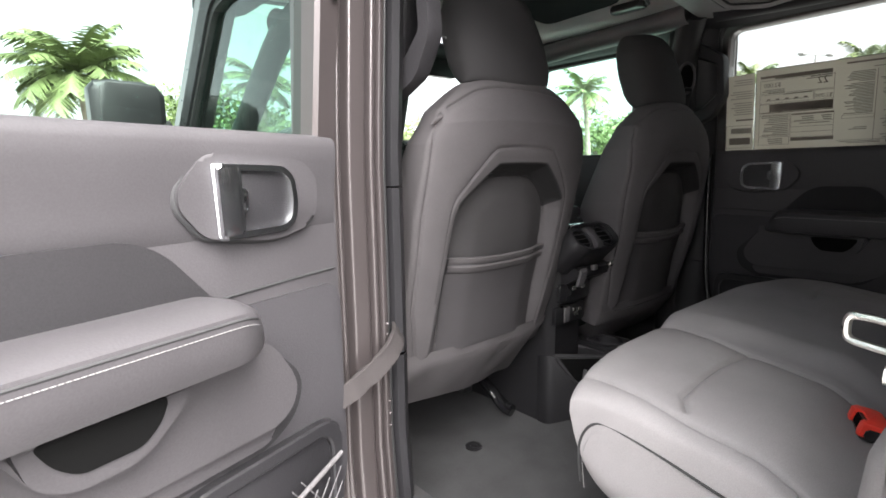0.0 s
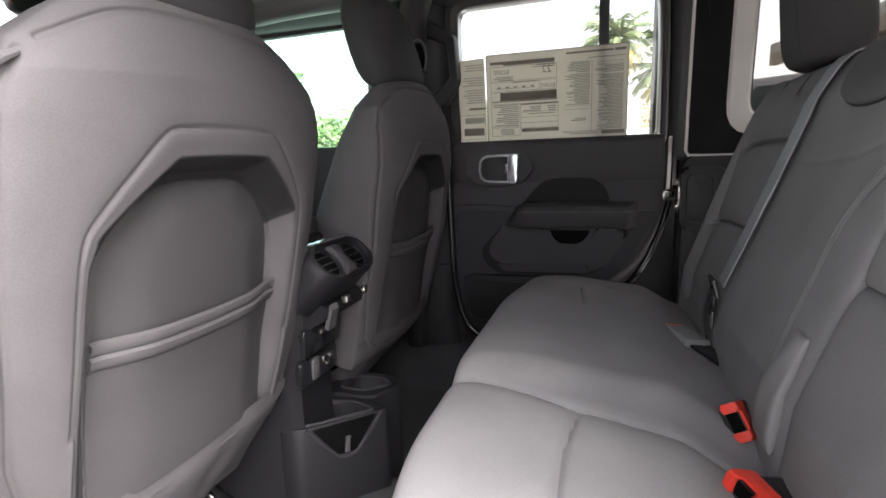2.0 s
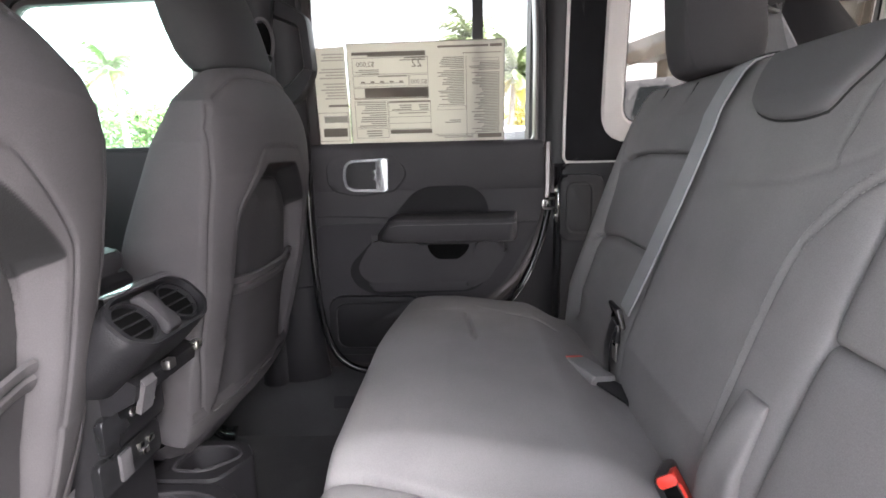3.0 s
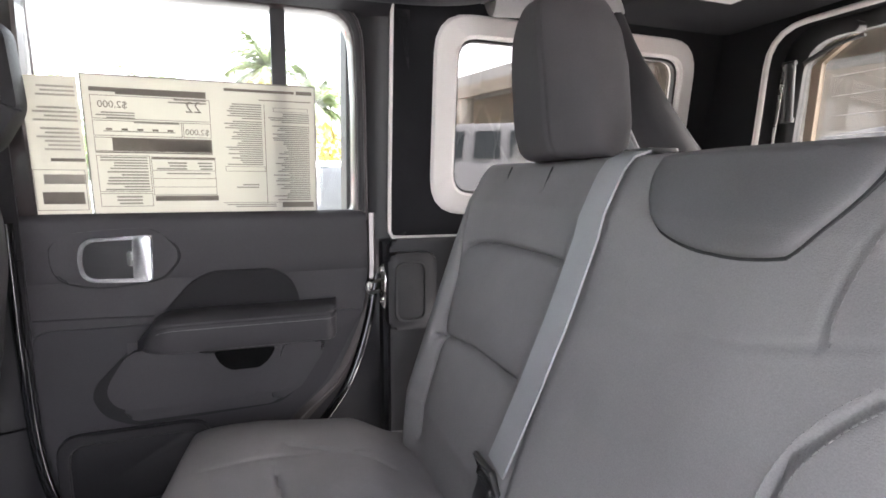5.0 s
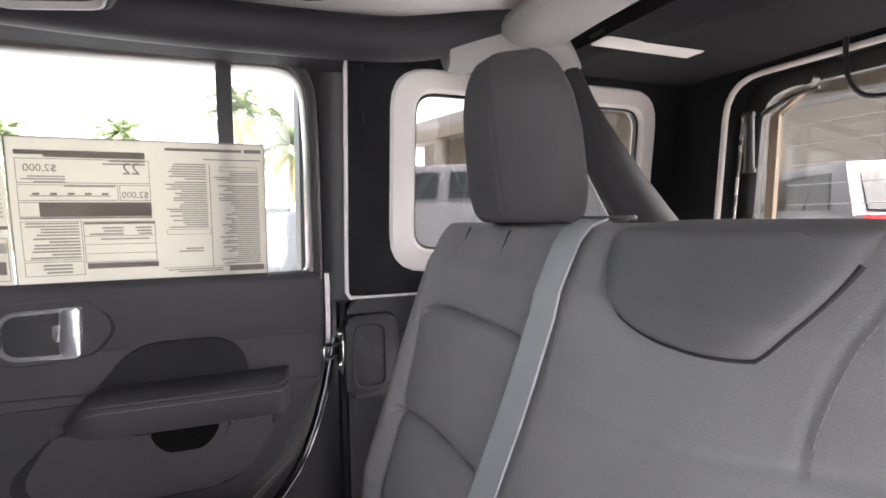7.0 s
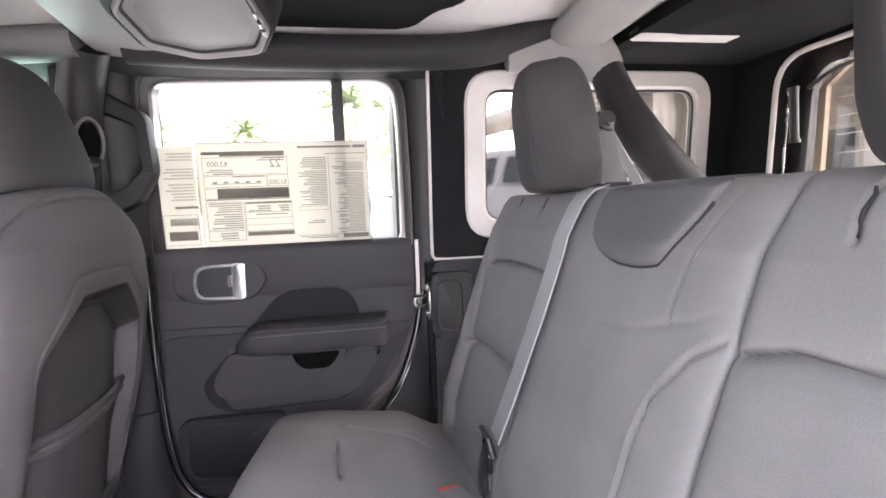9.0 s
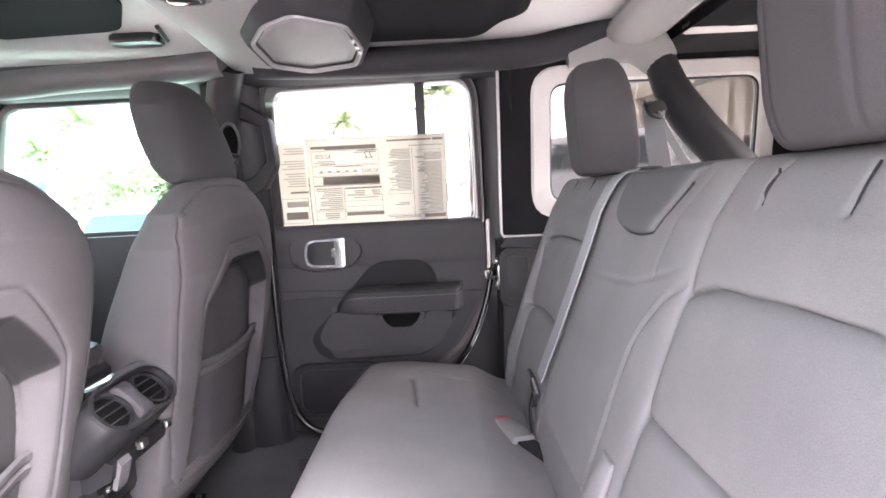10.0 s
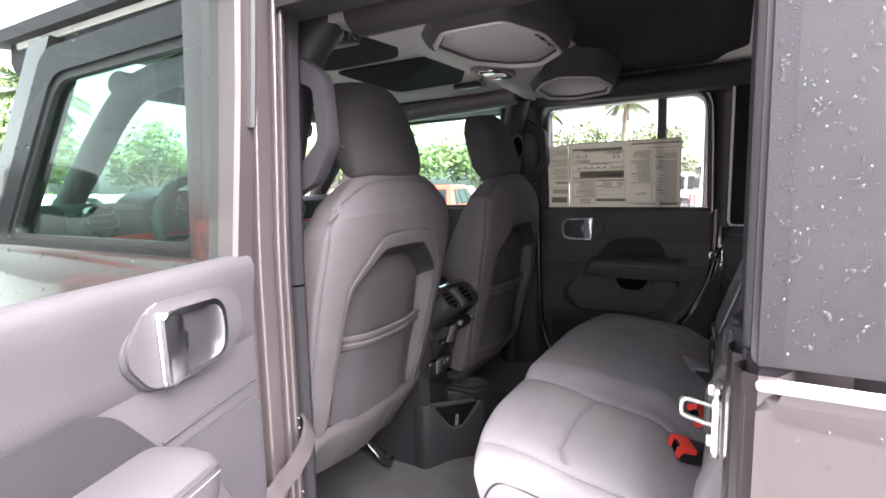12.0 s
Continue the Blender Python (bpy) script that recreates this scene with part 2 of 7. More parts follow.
def bm_pane(pts, place):
    """A window pane as one sheet."""
    bm = bmesh.new()
    bm.faces.new([bm.verts.new(place(p[0], p[1])) for p in pts])
    return bm


def bm_ring(outer, inner, w0, w1, place=None, lip=0.003):
    """A flat frame between two outlines of equal count, with eased edges."""
    place = place or (lambda a, b, w: (a, w, b))
    bm = bmesh.new()
    n = len(outer)

    def mixed(f):
        return [(lerp(o[0], i[0], f), lerp(o[1], i[1], f)) for o, i in zip(outer, inner)]

    rows = [(0, w0), (0, w1 - lip), (0.12, w1), (0.88, w1), (1, w1 - lip), (1, w0)]
    vs = [[bm.verts.new(place(p[0], p[1], w)) for p in mixed(f)] for f, w in rows]
    for a, b in zip(vs, vs[1:] + vs[:1]):
        for i in range(n):
            bm.faces.new((a[i], a[(i + 1) % n], b[(i + 1) % n], b[i]))
    return bm


def warp(a, k=1.7):
    return math.copysign(1 - (1 - abs(a)) ** k, a)


def bm_pillow(place, hf, hb, nu=48, nv=48, n=5.0, k=1.7):
    """A padded body: place(s, t, h) for s, t in -1 to 1 and h from -1 (back) to 1 (front) of its thickness; hf, hb(s, t) add relief."""
    bm = bmesh.new()
    top, bot = [], []

    def prof(s, t):
        return max(0.0, 1 - abs(s) ** n) ** (1 / n) * max(0.0, 1 - abs(t) ** n) ** (1 / n)

    for j in range(nv + 1):
        ra, rb = [], []
        for i in range(nu + 1):
            s, t = warp(2 * i / nu - 1, k), warp(2 * j / nv - 1, k)
            edge = i in (0, nu) or j in (0, nv)
            v = bm.verts.new(place(s, t, 0.0 if edge else prof(s, t), hf))
            ra.append(v)
            rb.append(v if edge else bm.verts.new(place(s, t, -prof(s, t), hb)))
        top.append(ra)
        bot.append(rb)
    for rows in (top, bot):
        for j in range(nv):
            for i in range(nu):
                q = [rows[j][i], rows[j][i + 1], rows[j + 1][i + 1], rows[j + 1][i]]
                bm.faces.new(q)
    return bm


def near_line(x, z, line):
    """Distance from (x, z) to a polyline, and how far along it (0 to 1)."""
    best, along, total = 9.0, 0.0, 0.0
    lens = [math.dist(a, b) for a, b in zip(line, line[1:])]
    for (a, b), ln in zip(zip(line, line[1:]), lens):
        dx, dz = b[0] - a[0], b[1] - a[1]
        f = min(1.0, max(0.0, ((x - a[0]) * dx + (z - a[1]) * dz) / (ln * ln)))
        d = math.hypot(x - a[0] - f * dx, z - a[1] - f * dz)
        if d < best:
            best, along = d, total + f * ln
        total += ln
    return best, along / total


def groove(x, z, line, width, depth, fade=0.0):
    d, f = near_line(x, z, line)
    if d > width * 2.6:
        return 0.0
    g = depth * math.exp(-(d / width) ** 2)
    if fade:
        g *= min(1.0, f / fade, (1 - f) / fade)
    return g


def inside(x, z, poly):
    hit = False
    for (ax, az), (bx, bz) in zip(poly, poly[1:] + poly[:1]):
        if (az > z) != (bz > z) and x < (bx - ax) * (z - az) / (bz - az) + ax:
            hit = not hit
    return hit


def stitches(points, length=0.006, gap=0.003, r=0.0009):
    """A row of short thread stitches along a path."""
    bm = bmesh.new()
    pts = [Vector(p) for p in points]
    run, nxt = 0.0, 0.0
    for a, b in zip(pts, pts[1:]):
        ln = (b - a).length
        if ln < 1e-6:
            continue
        d = (b - a) / ln
        while nxt < run + ln:
            s = a + d * (nxt - run)
            e = s + d * length
            side = d.orthogonal().normalized() * r
            up = d.cross(side).normalized() * r
            va = [bm.verts.new(s + o) for o in (side, up, -side, -up)]
            vb = [bm.verts.new(e + o) for o in (side, up, -side, -up)]
            for i in range(4):
                bm.faces.new((va[i], va[(i + 1) % 4], vb[(i + 1) % 4], vb[i]))
            bm.faces.new(va)
            bm.faces.new(vb)
            nxt += length + gap
        run += ln
    return bm


# ---- setting: ground, shell of the vehicle ----
CX = 0.04          # the vehicle's centre line
FLOOR = 0.513
ASPHALT = material("wet_concrete", (0.26, 0.255, 0.245), 0.55, var=0.3, vscale=0.8, grain=0.5, gscale=60)


def mirror_x(x):
    return 2 * CX - x


def build_ground():
    bm = bmesh.new()
    bmesh.ops.create_grid(bm, x_segments=24, y_segments=24, size=900)
    single("ground", bm, ASPHALT, "wide wet grey paving of a car park", kind="structure")


build_ground()

shell = thing("vehicle_body", (CX, 0.3, FLOOR), "dark grey metallic off-road vehicle body with black hardtop", "vehicle body")


def build_floor():
    prof = [(-0.745, 0.655), (-0.70, 0.66), (-0.625, 0.64), (-0.592, 0.60), (-0.575, FLOOR + 0.01), (-0.54, FLOOR), (-0.10, FLOOR), (-0.06, FLOOR + 0.03), (0.0, FLOOR + 0.05),
            (0.08, FLOOR + 0.05), (0.14, FLOOR + 0.03), (0.18, FLOOR), (0.62, FLOOR), (0.655, FLOOR + 0.01), (0.672, 0.60), (0.705, 0.66), (0.78, 0.68), (0.825, 0.675)]
    ys = [1.95 - 0.05 * i for i in range(38)]
    bm = bmesh.new()
    rows = [[bm.verts.new((x, y, z + 0.002 * noise.noise((x * 9, y * 9, 0)))) for x, z in prof] for y in ys]
    low = [[bm.verts.new((x, y, z - 0.06)) for x, z in prof] for y in (ys[0], ys[-1])]
    for a, b in zip(rows, rows[1:]):
        for i in range(len(prof) - 1):
            bm.faces.new((a[i], a[i + 1], b[i + 1], b[i]))
    for i in range(len(prof) - 1):
        bm.faces.new((low[0][i], low[0][i + 1], low[1][i + 1], low[1][i]))
        bm.faces.new((rows[0][i], rows[0][i + 1], low[0][i + 1], low[0][i]))
        bm.faces.new((rows[-1][i], rows[-1][i + 1], low[1][i + 1], low[1][i]))
    tagged(part("floor", bm, CARPET, sharp=50), "black carpeted footwell floor with a raised tunnel", kind="structure")


build_floor()


def strip_profile(xy, z0, z1, bend=None, n=14):
    """A sheet pressing: an open outline in plan, drawn up from z0 to z1; bend(z) shifts it in x, y."""
    rings = []
    for k in range(n + 1):
        z = lerp(z0, z1, k / n)
        dx, dy = bend(z) if bend else (0, 0)
        rings.append([(x + dx, y + dy, z) for x, y in xy])
    return bm_loft(rings, caps=False, closed=True)


def pillar_bend(sign):
    def f(z):
        return (sign * 0.05 * max(0.0, z - 1.33), 0.0) if z > 1.33 else (-sign * 0.02 * max(0.0, 0.85 - z), -0.12 * max(0.0, 0.80 - z))
    return f


def build_pillar_b(sx, side):
    """sx maps the left side's x to this side."""
    b = pillar_bend(side)
    face = []
    for k in range(61):
        x = lerp(-0.815, -0.698, k / 60)
        y = 0.531 - 0.006 * math.sin(math.pi * k / 60)
        for at, wide, deep in ((-0.8155, 0.005, 0.016), (-0.786, 0.0045, 0.018), (-0.741, 0.0040, 0.015), (-0.7215, 0.0032, 0.012), (-0.698, 0.005, 0.018), (-0.802, 0.0018, 0.003)):
            y += deep * math.exp(-((x - at) / wide) ** 2)
        face.append((x, y))
    outer = [(-0.816, 0.66)] + face + [(-0.690, 0.562), (-0.680, 0.66)]
    part("pillar", strip_profile([(sx(x), y) for x, y in outer], 0.62, 1.81, b), PAINT, shell, "grey metallic painted door pillar with pressed flutes")
    for x, y, w in ((-0.786, 0.549, 0.0042), (-0.694, 0.550, 0.004)):
        path = []
        for k in range(15):
            z = lerp(0.64, 1.80, k / 14)
            dx, dy = b(z)
            path.append((sx(x) + dx, y - 0.002 + dy, z))
        part("seal", bm_tube(path, w, 8), RUBBER, shell, "black rubber door seal")
    trim = [(-0.690, 0.556), (-0.682, 0.540), (-0.668, 0.537), (-0.652, 0.548), (-0.640, 0.575), (-0.628, 0.63), (-0.632, 0.70), (-0.664, 0.72)]
    for z0, z1 in ((0.63, 0.948), (0.953, 1.268), (1.272, 1.80)):
        part("pillar_trim", strip_profile([(sx(x), y) for x, y in trim], z0, z1, b, 8), PLASTIC, shell)


build_pillar_b(lambda x: x, 1)
build_pillar_b(mirror_x, -1)


def bolt_row():
    for z in (1.02, 1.00, 0.975, 0.87, 0.845, 0.82):
        bm = bmesh.new()
        bmesh.ops.create_uvsphere(bm, u_segments=10, v_segments=6, radius=0.0030, matrix=pose(-0.710, 0.528 - 0.12 * max(0, 0.80 - z), z))
        part("bolt", bm, PAINT, shell)


bolt_row()


def build_sill(sx):
    prof = [(-0.83, 0.40), (-0.835, 0.60), (-0.82, 0.645), (-0.79, 0.655), (-0.765, 0.650), (-0.75, 0.672), (-0.74, 0.672), (-0.735, 0.655), (-0.70, 0.63), (-0.70, 0.40)]
    rings = []
    for k in range(13):
        y = lerp(1.6, 0.0, k / 12)
        rings.append([(sx(x), y, z) for x, z in prof])
    part("sill", bm_loft(rings), PAINT, shell, "grey metallic painted door sill")
    plate = [(-0.738, 0.668), (-0.728, 0.674), (-0.66, 0.660), (-0.60, 0.625), (-0.590, 0.60), (-0.60, 0.59), (-0.66, 0.62), (-0.735, 0.645)]
    rings = [[(sx(x), lerp(0.50, -0.02, k / 8), z) for x, z in plate] for k in range(9)]
    part("scuff_plate", bm_loft(rings), PLASTIC, shell, "black plastic sill scuff plate")


build_sill(lambda x: x)
build_sill(mirror_x)


# hardtop sides, with the quarter windows cut through
Q_OUT = dict(a0=-1.000, a1=-0.265, b0=1.341, b1=1.787)
Q_IN = dict(a0=-0.955, a1=-0.320, b0=1.388, b1=1.742)


def lean(z):
    """The upper sides lean in towards the roof."""
    return 0.10 * max(0.0, z - 1.35)


def build_side(sx, left):
    back = -0.040 if left else 0.0

    def at(x):
        return lambda a, b, w: (sx(x - w + lean(b)), a + (back if a > -0.18 else 0.0), b)

    outer = rounded([(-1.17, 1.285), (-0.167, 1.285), (-0.167, 1.815), (-1.17, 1.815)], 0.006, 5)
    hole = rrect(**Q_OUT, r=0.085, n=5)
    part("hardtop_side", bm_ring(outer, hole, 0.0, 0.025, at(-0.690)), LINER_DARK, shell, "black felt-lined hardtop side")
    glass_line = rrect(**Q_IN, r=0.05, n=5)
    part("window_surround", bm_ring(rrect(-1.003, -0.262, 1.338, 1.790, 0.088, 5), glass_line, 0.036, -0.006, at(-0.690), -0.006), SURROUND, shell, "pale grey moulded surround of the quarter window")
    part("quarter_glass", bm_slab(rrect(-0.965, -0.310, 1.378, 1.752, 0.05), 0.0, 0.005, 0, place=at(-0.725)), GLASS_SMOKE, shell, "smoked quarter window glass")
    part("glass_gasket", bm_ring(rrect(-0.957, -0.318, 1.386, 1.744, 0.05, 5), rrect(-0.949, -0.326, 1.394, 1.736, 0.045, 5), -0.012, 0.003, at(-0.712)), RUBBER, shell)
    skin = rounded([(-1.16, 1.278), (-0.199, 1.278), (-0.199, 1.84), (-1.16, 1.84)], 0.012, 5)
    part("hardtop_skin", bm_ring(skin, rrect(-1.06, -0.300, 1.360, 1.770, 0.06, 5), 0.0, 0.03, lambda a, b, w: (sx(-0.825 + w * 0.9 + lean(b)), a, b)), HARDTOP, shell, "textured black hardtop outer skin beaded with rain")
    # turned front edge of the hardtop, between skin and lining
    edge = [(-0.832, -0.205), (-0.832, -0.190), (-0.820, -0.182), (-0.79, -0.182), (-0.775, -0.170), (-0.700, -0.166), (-0.690, -0.172), (-0.690, -0.205)]
    rings = [[(sx(x + lean(z)), y + (back if x > -0.76 else 0.0), z) for x, y in edge] for z in (1.285 + 0.05 * k for k in range(11))]
    if left:
        for name, plan, mat, words in (("inner_seal", [(-0.698, -0.225), (-0.697, -0.196), (-0.703, -0.190), (-0.730, -0.196), (-0.738, -0.201), (-0.738, -0.225)], BAR, "black seal on the hardtop's front edge"),
                                       ("edge_flange", [(-0.739, -0.225), (-0.739, -0.200), (-0.745, -0.195), (-0.760, -0.193), (-0.772, -0.195), (-0.779, -0.201), (-0.779, -0.225)], PLASTIC_GREY, "grey flange of the hardtop's front edge"),
                                       ("outer_seal", [(-0.780, -0.225), (-0.780, -0.209), (-0.800, -0.205), (-0.826, -0.205), (-0.826, -0.225)], BAR, "black outer seal of the hardtop")):
            part(name, bm_loft([[(x + lean(z), y, z) for x, y in plan] for z in (1.278 + 0.054 * k for k in range(11))]), mat, shell, words)
    else:
        part("hardtop_edge", bm_loft(rings), HARDTOP, shell, "turned front edge of the hardtop")
    path = [(sx(-0.686 + lean(z)), -0.164 + back, z) for z in (1.80, 1.6, 1.4, 1.30)] + [(sx(-0.686), -0.172 + back, 1.288), (sx(-0.686), -0.20 + back, 1.286), (sx(-0.686), -0.45, 1.285)]
    part("edge_strip", bm_tube(path, 0.003, 8, 0.0045), BAR if left else SURROUND, shell, "raw edge of the hardtop")
    # painted quarter below the belt
    rear = rounded([(-1.20, 0.62), (-0.204, 0.62), (-0.204, 1.262), (-1.20, 1.262)], 0.02, 4)
    part("quarter_panel", bm_slab(rear, 0.0, 0.04, 0.012, place=lambda a, b, w: (sx(-0.85 + w), a, b)), PAINT, shell, "grey metallic painted rear quarter panel")
    if left:
        jamb = [(-0.845, -0.22), (-0.847, -0.205), (-0.838, -0.192), (-0.815, -0.186), (-0.80, -0.196), (-0.788, -0.196), (-0.780, -0.184), (-0.752, -0.180), (-0.735, -0.186), (-0.716, -0.180), (-0.704, -0.186), (-0.700, -0.25), (-0.70, -0.30)]
    else:
        jamb = [(-0.84, -0.19), (-0.842, -0.175), (-0.82, -0.165), (-0.775, -0.160), (-0.765, -0.150), (-0.720, -0.146), (-0.70, -0.150), (-0.69, -0.20), (-0.70, -0.24)]
    # the passenger side's painted jamb gets black in place of its shade
    part("door_jamb", strip_profile([(sx(x), y) for x, y in jamb], 0.70, 1.275), PAINT if left else HOLLOW, shell, "grey metallic painted door jamb" if left else "door jamb blackened as shade")
    y1 = -0.30 if left else -0.16
    inner = rounded([(-1.10, 0.55), (y1, 0.55), (y1, 1.285), (-1.10, 1.285)], 0.02, 4)
    part("quarter_trim", bm_slab(inner, 0.0, 0.03, 0.01, place=lambda a, b, w: (sx(-0.70 + w), a, b)), PLASTIC, shell, "black plastic quarter trim")
    # dark seal channel and wheel arch behind the door
    if not left:
      arch = rounded([(-0.20, 0.50), (0.25, 0.50), (0.235, 0.66), (0.165, 0.74), (0.10, 0.85), (0.03, 0.925), (-0.05, 1.00), (-0.10, 1.12), (-0.118, 1.20), (-0.118, 1.29), (-0.20, 1.29)], 0.02)
      part("wheel_arch", bm_slab([(a, b) for a, b in arch], 0.0, 0.045, 0.01, place=lambda a, b, w: (sx(-0.770 + w), a, b)), PLASTIC, shell, "black lining over the wheel arch")
      chan = [(-0.80, -0.070), (-0.745, -0.075), (-0.715, -0.105), (-0.695, -0.130), (-0.688, -0.150), (-0.692, -0.172), (-0.80, -0.172)]
      part("seal_channel", bm_loft([[(sx(x + lean(z)), y + back, z) for x, y in chan] for z in (1.285 + 0.052 * k for k in range(11))]), RUBBER, shell, "black seal channel of the door opening")
      box = rrect(-0.265, -0.150, 1.075, 1.255, 0.02)
      part("latch_cover", bm_slab(box, 0.0, 0.045, 0.012, place=lambda a, b, w: (sx(-0.685 + w), a, b)), PLASTIC, shell, "black plastic cover at the door latch")
      part("latch_lip", bm_ring(rrect(-0.240, -0.165, 1.095, 1.235, 0.025, 5), rrect(-0.234, -0.171, 1.101, 1.229, 0.02, 5), 0.04, 0.048, lambda a, b, w: (sx(-0.685 + w), a, b)), SEAM, shell)


build_side(lambda x: x, True)
build_side(mirror_x, False)
# moulded cap where the hardtop meets the driver's side jamb
cap = [(-0.700, -0.235), (-0.703, -0.181), (-0.711, -0.175), (-0.731, -0.187), (-0.776, -0.198), (-0.798, -0.196), (-0.812, -0.199), (-0.820, -0.207), (-0.820, -0.235)]
part("jamb_cap", bm_loft([[(x, y + dy, z) for x, y in cap] for z, dy in ((1.236, -0.006), (1.241, 0.0), (1.262, 0.001), (1.280, 0.0), (1.286, -0.005))]), CARD, shell, "grey moulded cap on the door jamb")
for x, y in ((-0.722, -0.183), (-0.792, -0.197)):
    part("cap_rib", bm_tube([(x, y, 1.240), (x, y, 1.284)], 0.004, 8), CARD, shell)
part("jamb_channel", bm_box(-0.842, -0.812, -0.215, -0.193, 0.70, 1.262, 0.006), RUBBER, shell, "black rubber channel between jamb and quarter panel")
# pale colour stands for the sky mirrored in the wet painted ledge
part("belt_ledge", bm_box(-0.855, -0.835, -1.15, -0.203, 1.262, 1.271, 0.004, 3), SURROUND, shell, "wet ledge under the hardtop, painted pale as sky reflection")


def build_tailgate():
    gate = thing("tailgate", (CX, -1.08, 1.0), "black tailgate with a wet rear window and wiper", "tailgate")
    place = lambda a, b, w: (a, -1.075 + w - 0.06 * (b - 1.3), b)
    outer = rounded([(-0.72, 1.02), (0.80, 1.02), (0.79, 1.88), (-0.71, 1.88)], 0.01, 5)
    hole = rounded([(-0.51, 1.20), (0.59, 1.20), (0.575, 1.785), (-0.495, 1.785)], 0.09, 5)
    part("rear_lining", bm_ring(outer, hole, -0.03, 0.02, place), LINER_DARK, shell, "black felt-lined rear wall of the hardtop")
    path = [Vector((p.x, -1.05 - 0.06 * (p.y - 1.3), p.y)) for p in hole]
    part("opening_strip", bm_tube(path + path[:1], 0.007, 8), SURROUND, shell, "pale grey edge of the tailgate opening")
    glassline = rounded([(-0.46, 1.22), (0.54, 1.22), (0.525, 1.75), (-0.445, 1.75)], 0.07, 5)
    part("glass_frame", bm_ring(rounded([(-0.62, 1.12), (0.70, 1.12), (0.68, 1.85), (-0.60, 1.85)], 0.085, 5), glassline, -0.060, -0.034, place), BLACK, gate, "black rear window frame")
    part("rear_glass", bm_slab(rounded([(-0.48, 1.20), (0.56, 1.20), (0.545, 1.77), (-0.465, 1.77)], 0.07), -0.052, -0.047, 0, place=place), GLASS_SMOKE, gate, "smoked rear window speckled with rain")
    part("gate_panel", bm_box(-0.56, 0.64, -1.14, -1.09, 0.62, 1.195, 0.02), PAINT, gate)
    part("gas_strut", bm_tube([(0.492, -1.045, 1.688), (0.492, -1.050, 1.560)], 0.011, 12), BLACK, gate, "black gas strut beside the glass")
    part("strut_collar", bm_tube([(0.492, -1.050, 1.566), (0.492, -1.050, 1.556)], 0.014, 12), BLACK, gate)
    part("strut_rod", bm_tube([(0.506, -1.045, 1.684), (0.530, -1.050, 1.446), (0.548, -1.055, 1.26)], 0.0032, 8), STEEL, gate, "thin steel strut rod")
    part("strut_joint", bm_tube([(0.480, -1.046, 1.688), (0.510, -1.046, 1.688)], 0.006, 8), BLACK, gate)
    frame_line = [(0.502, 1.22), (0.502, 1.690), (0.424, 1.742), (0.410, 1.742), (0.481, 1.694), (0.481, 1.22)]
    part("tan_frame", bm_slab(rounded(frame_line, 0.004, 2), -0.044, -0.030, 0.002, place=place), TAN, gate, "tan plastic strip beside the glass")
    part("wiper_arm", bm_tube(smooth_path([(0.488, -1.085, 1.690), (0.470, -1.082, 1.698), (0.42, -1.080, 1.715), (0.36, -1.078, 1.722)], 6), [0.006 - 0.0001 * k for k in range(19)], 8), BLACK, gate, "black wiper arm along the top of the glass")
    part("arm_pivot", bm_tube([(0.378, -1.066, 1.742), (0.378, -1.090, 1.742)], 0.012, 14), BLACK, gate)
    for k in range(9):
        z = 1.30 + 0.045 * k
        part("heater_wire", bm_tube([(-0.40, -1.124 - 0.06 * (z - 1.3), z), (0.46, -1.124 - 0.06 * (z - 1.3), z)], 0.0009, 4), BARTRIM, gate)
    part("wiper_motor", bm_slab(rounded([(0.02, 1.735), (0.20, 1.735), (0.23, 1.80), (0.0, 1.80)], 0.03), -0.045, -0.005, 0.01, place=place), BLACK, gate, "black wiper motor cover")
    loop = [(0.296, -1.05, 1.80), (0.294, -1.05, 1.75), (0.286, -1.05, 1.710), (0.262, -1.05, 1.682), (0.22, -1.05, 1.674), (0.16, -1.05, 1.685), (0.12, -1.05, 1.74)]
    part("cable", bm_tube(smooth_path(loop, 6), 0.005, 8), BLACK, gate, "black cable loop")


build_tailgate()


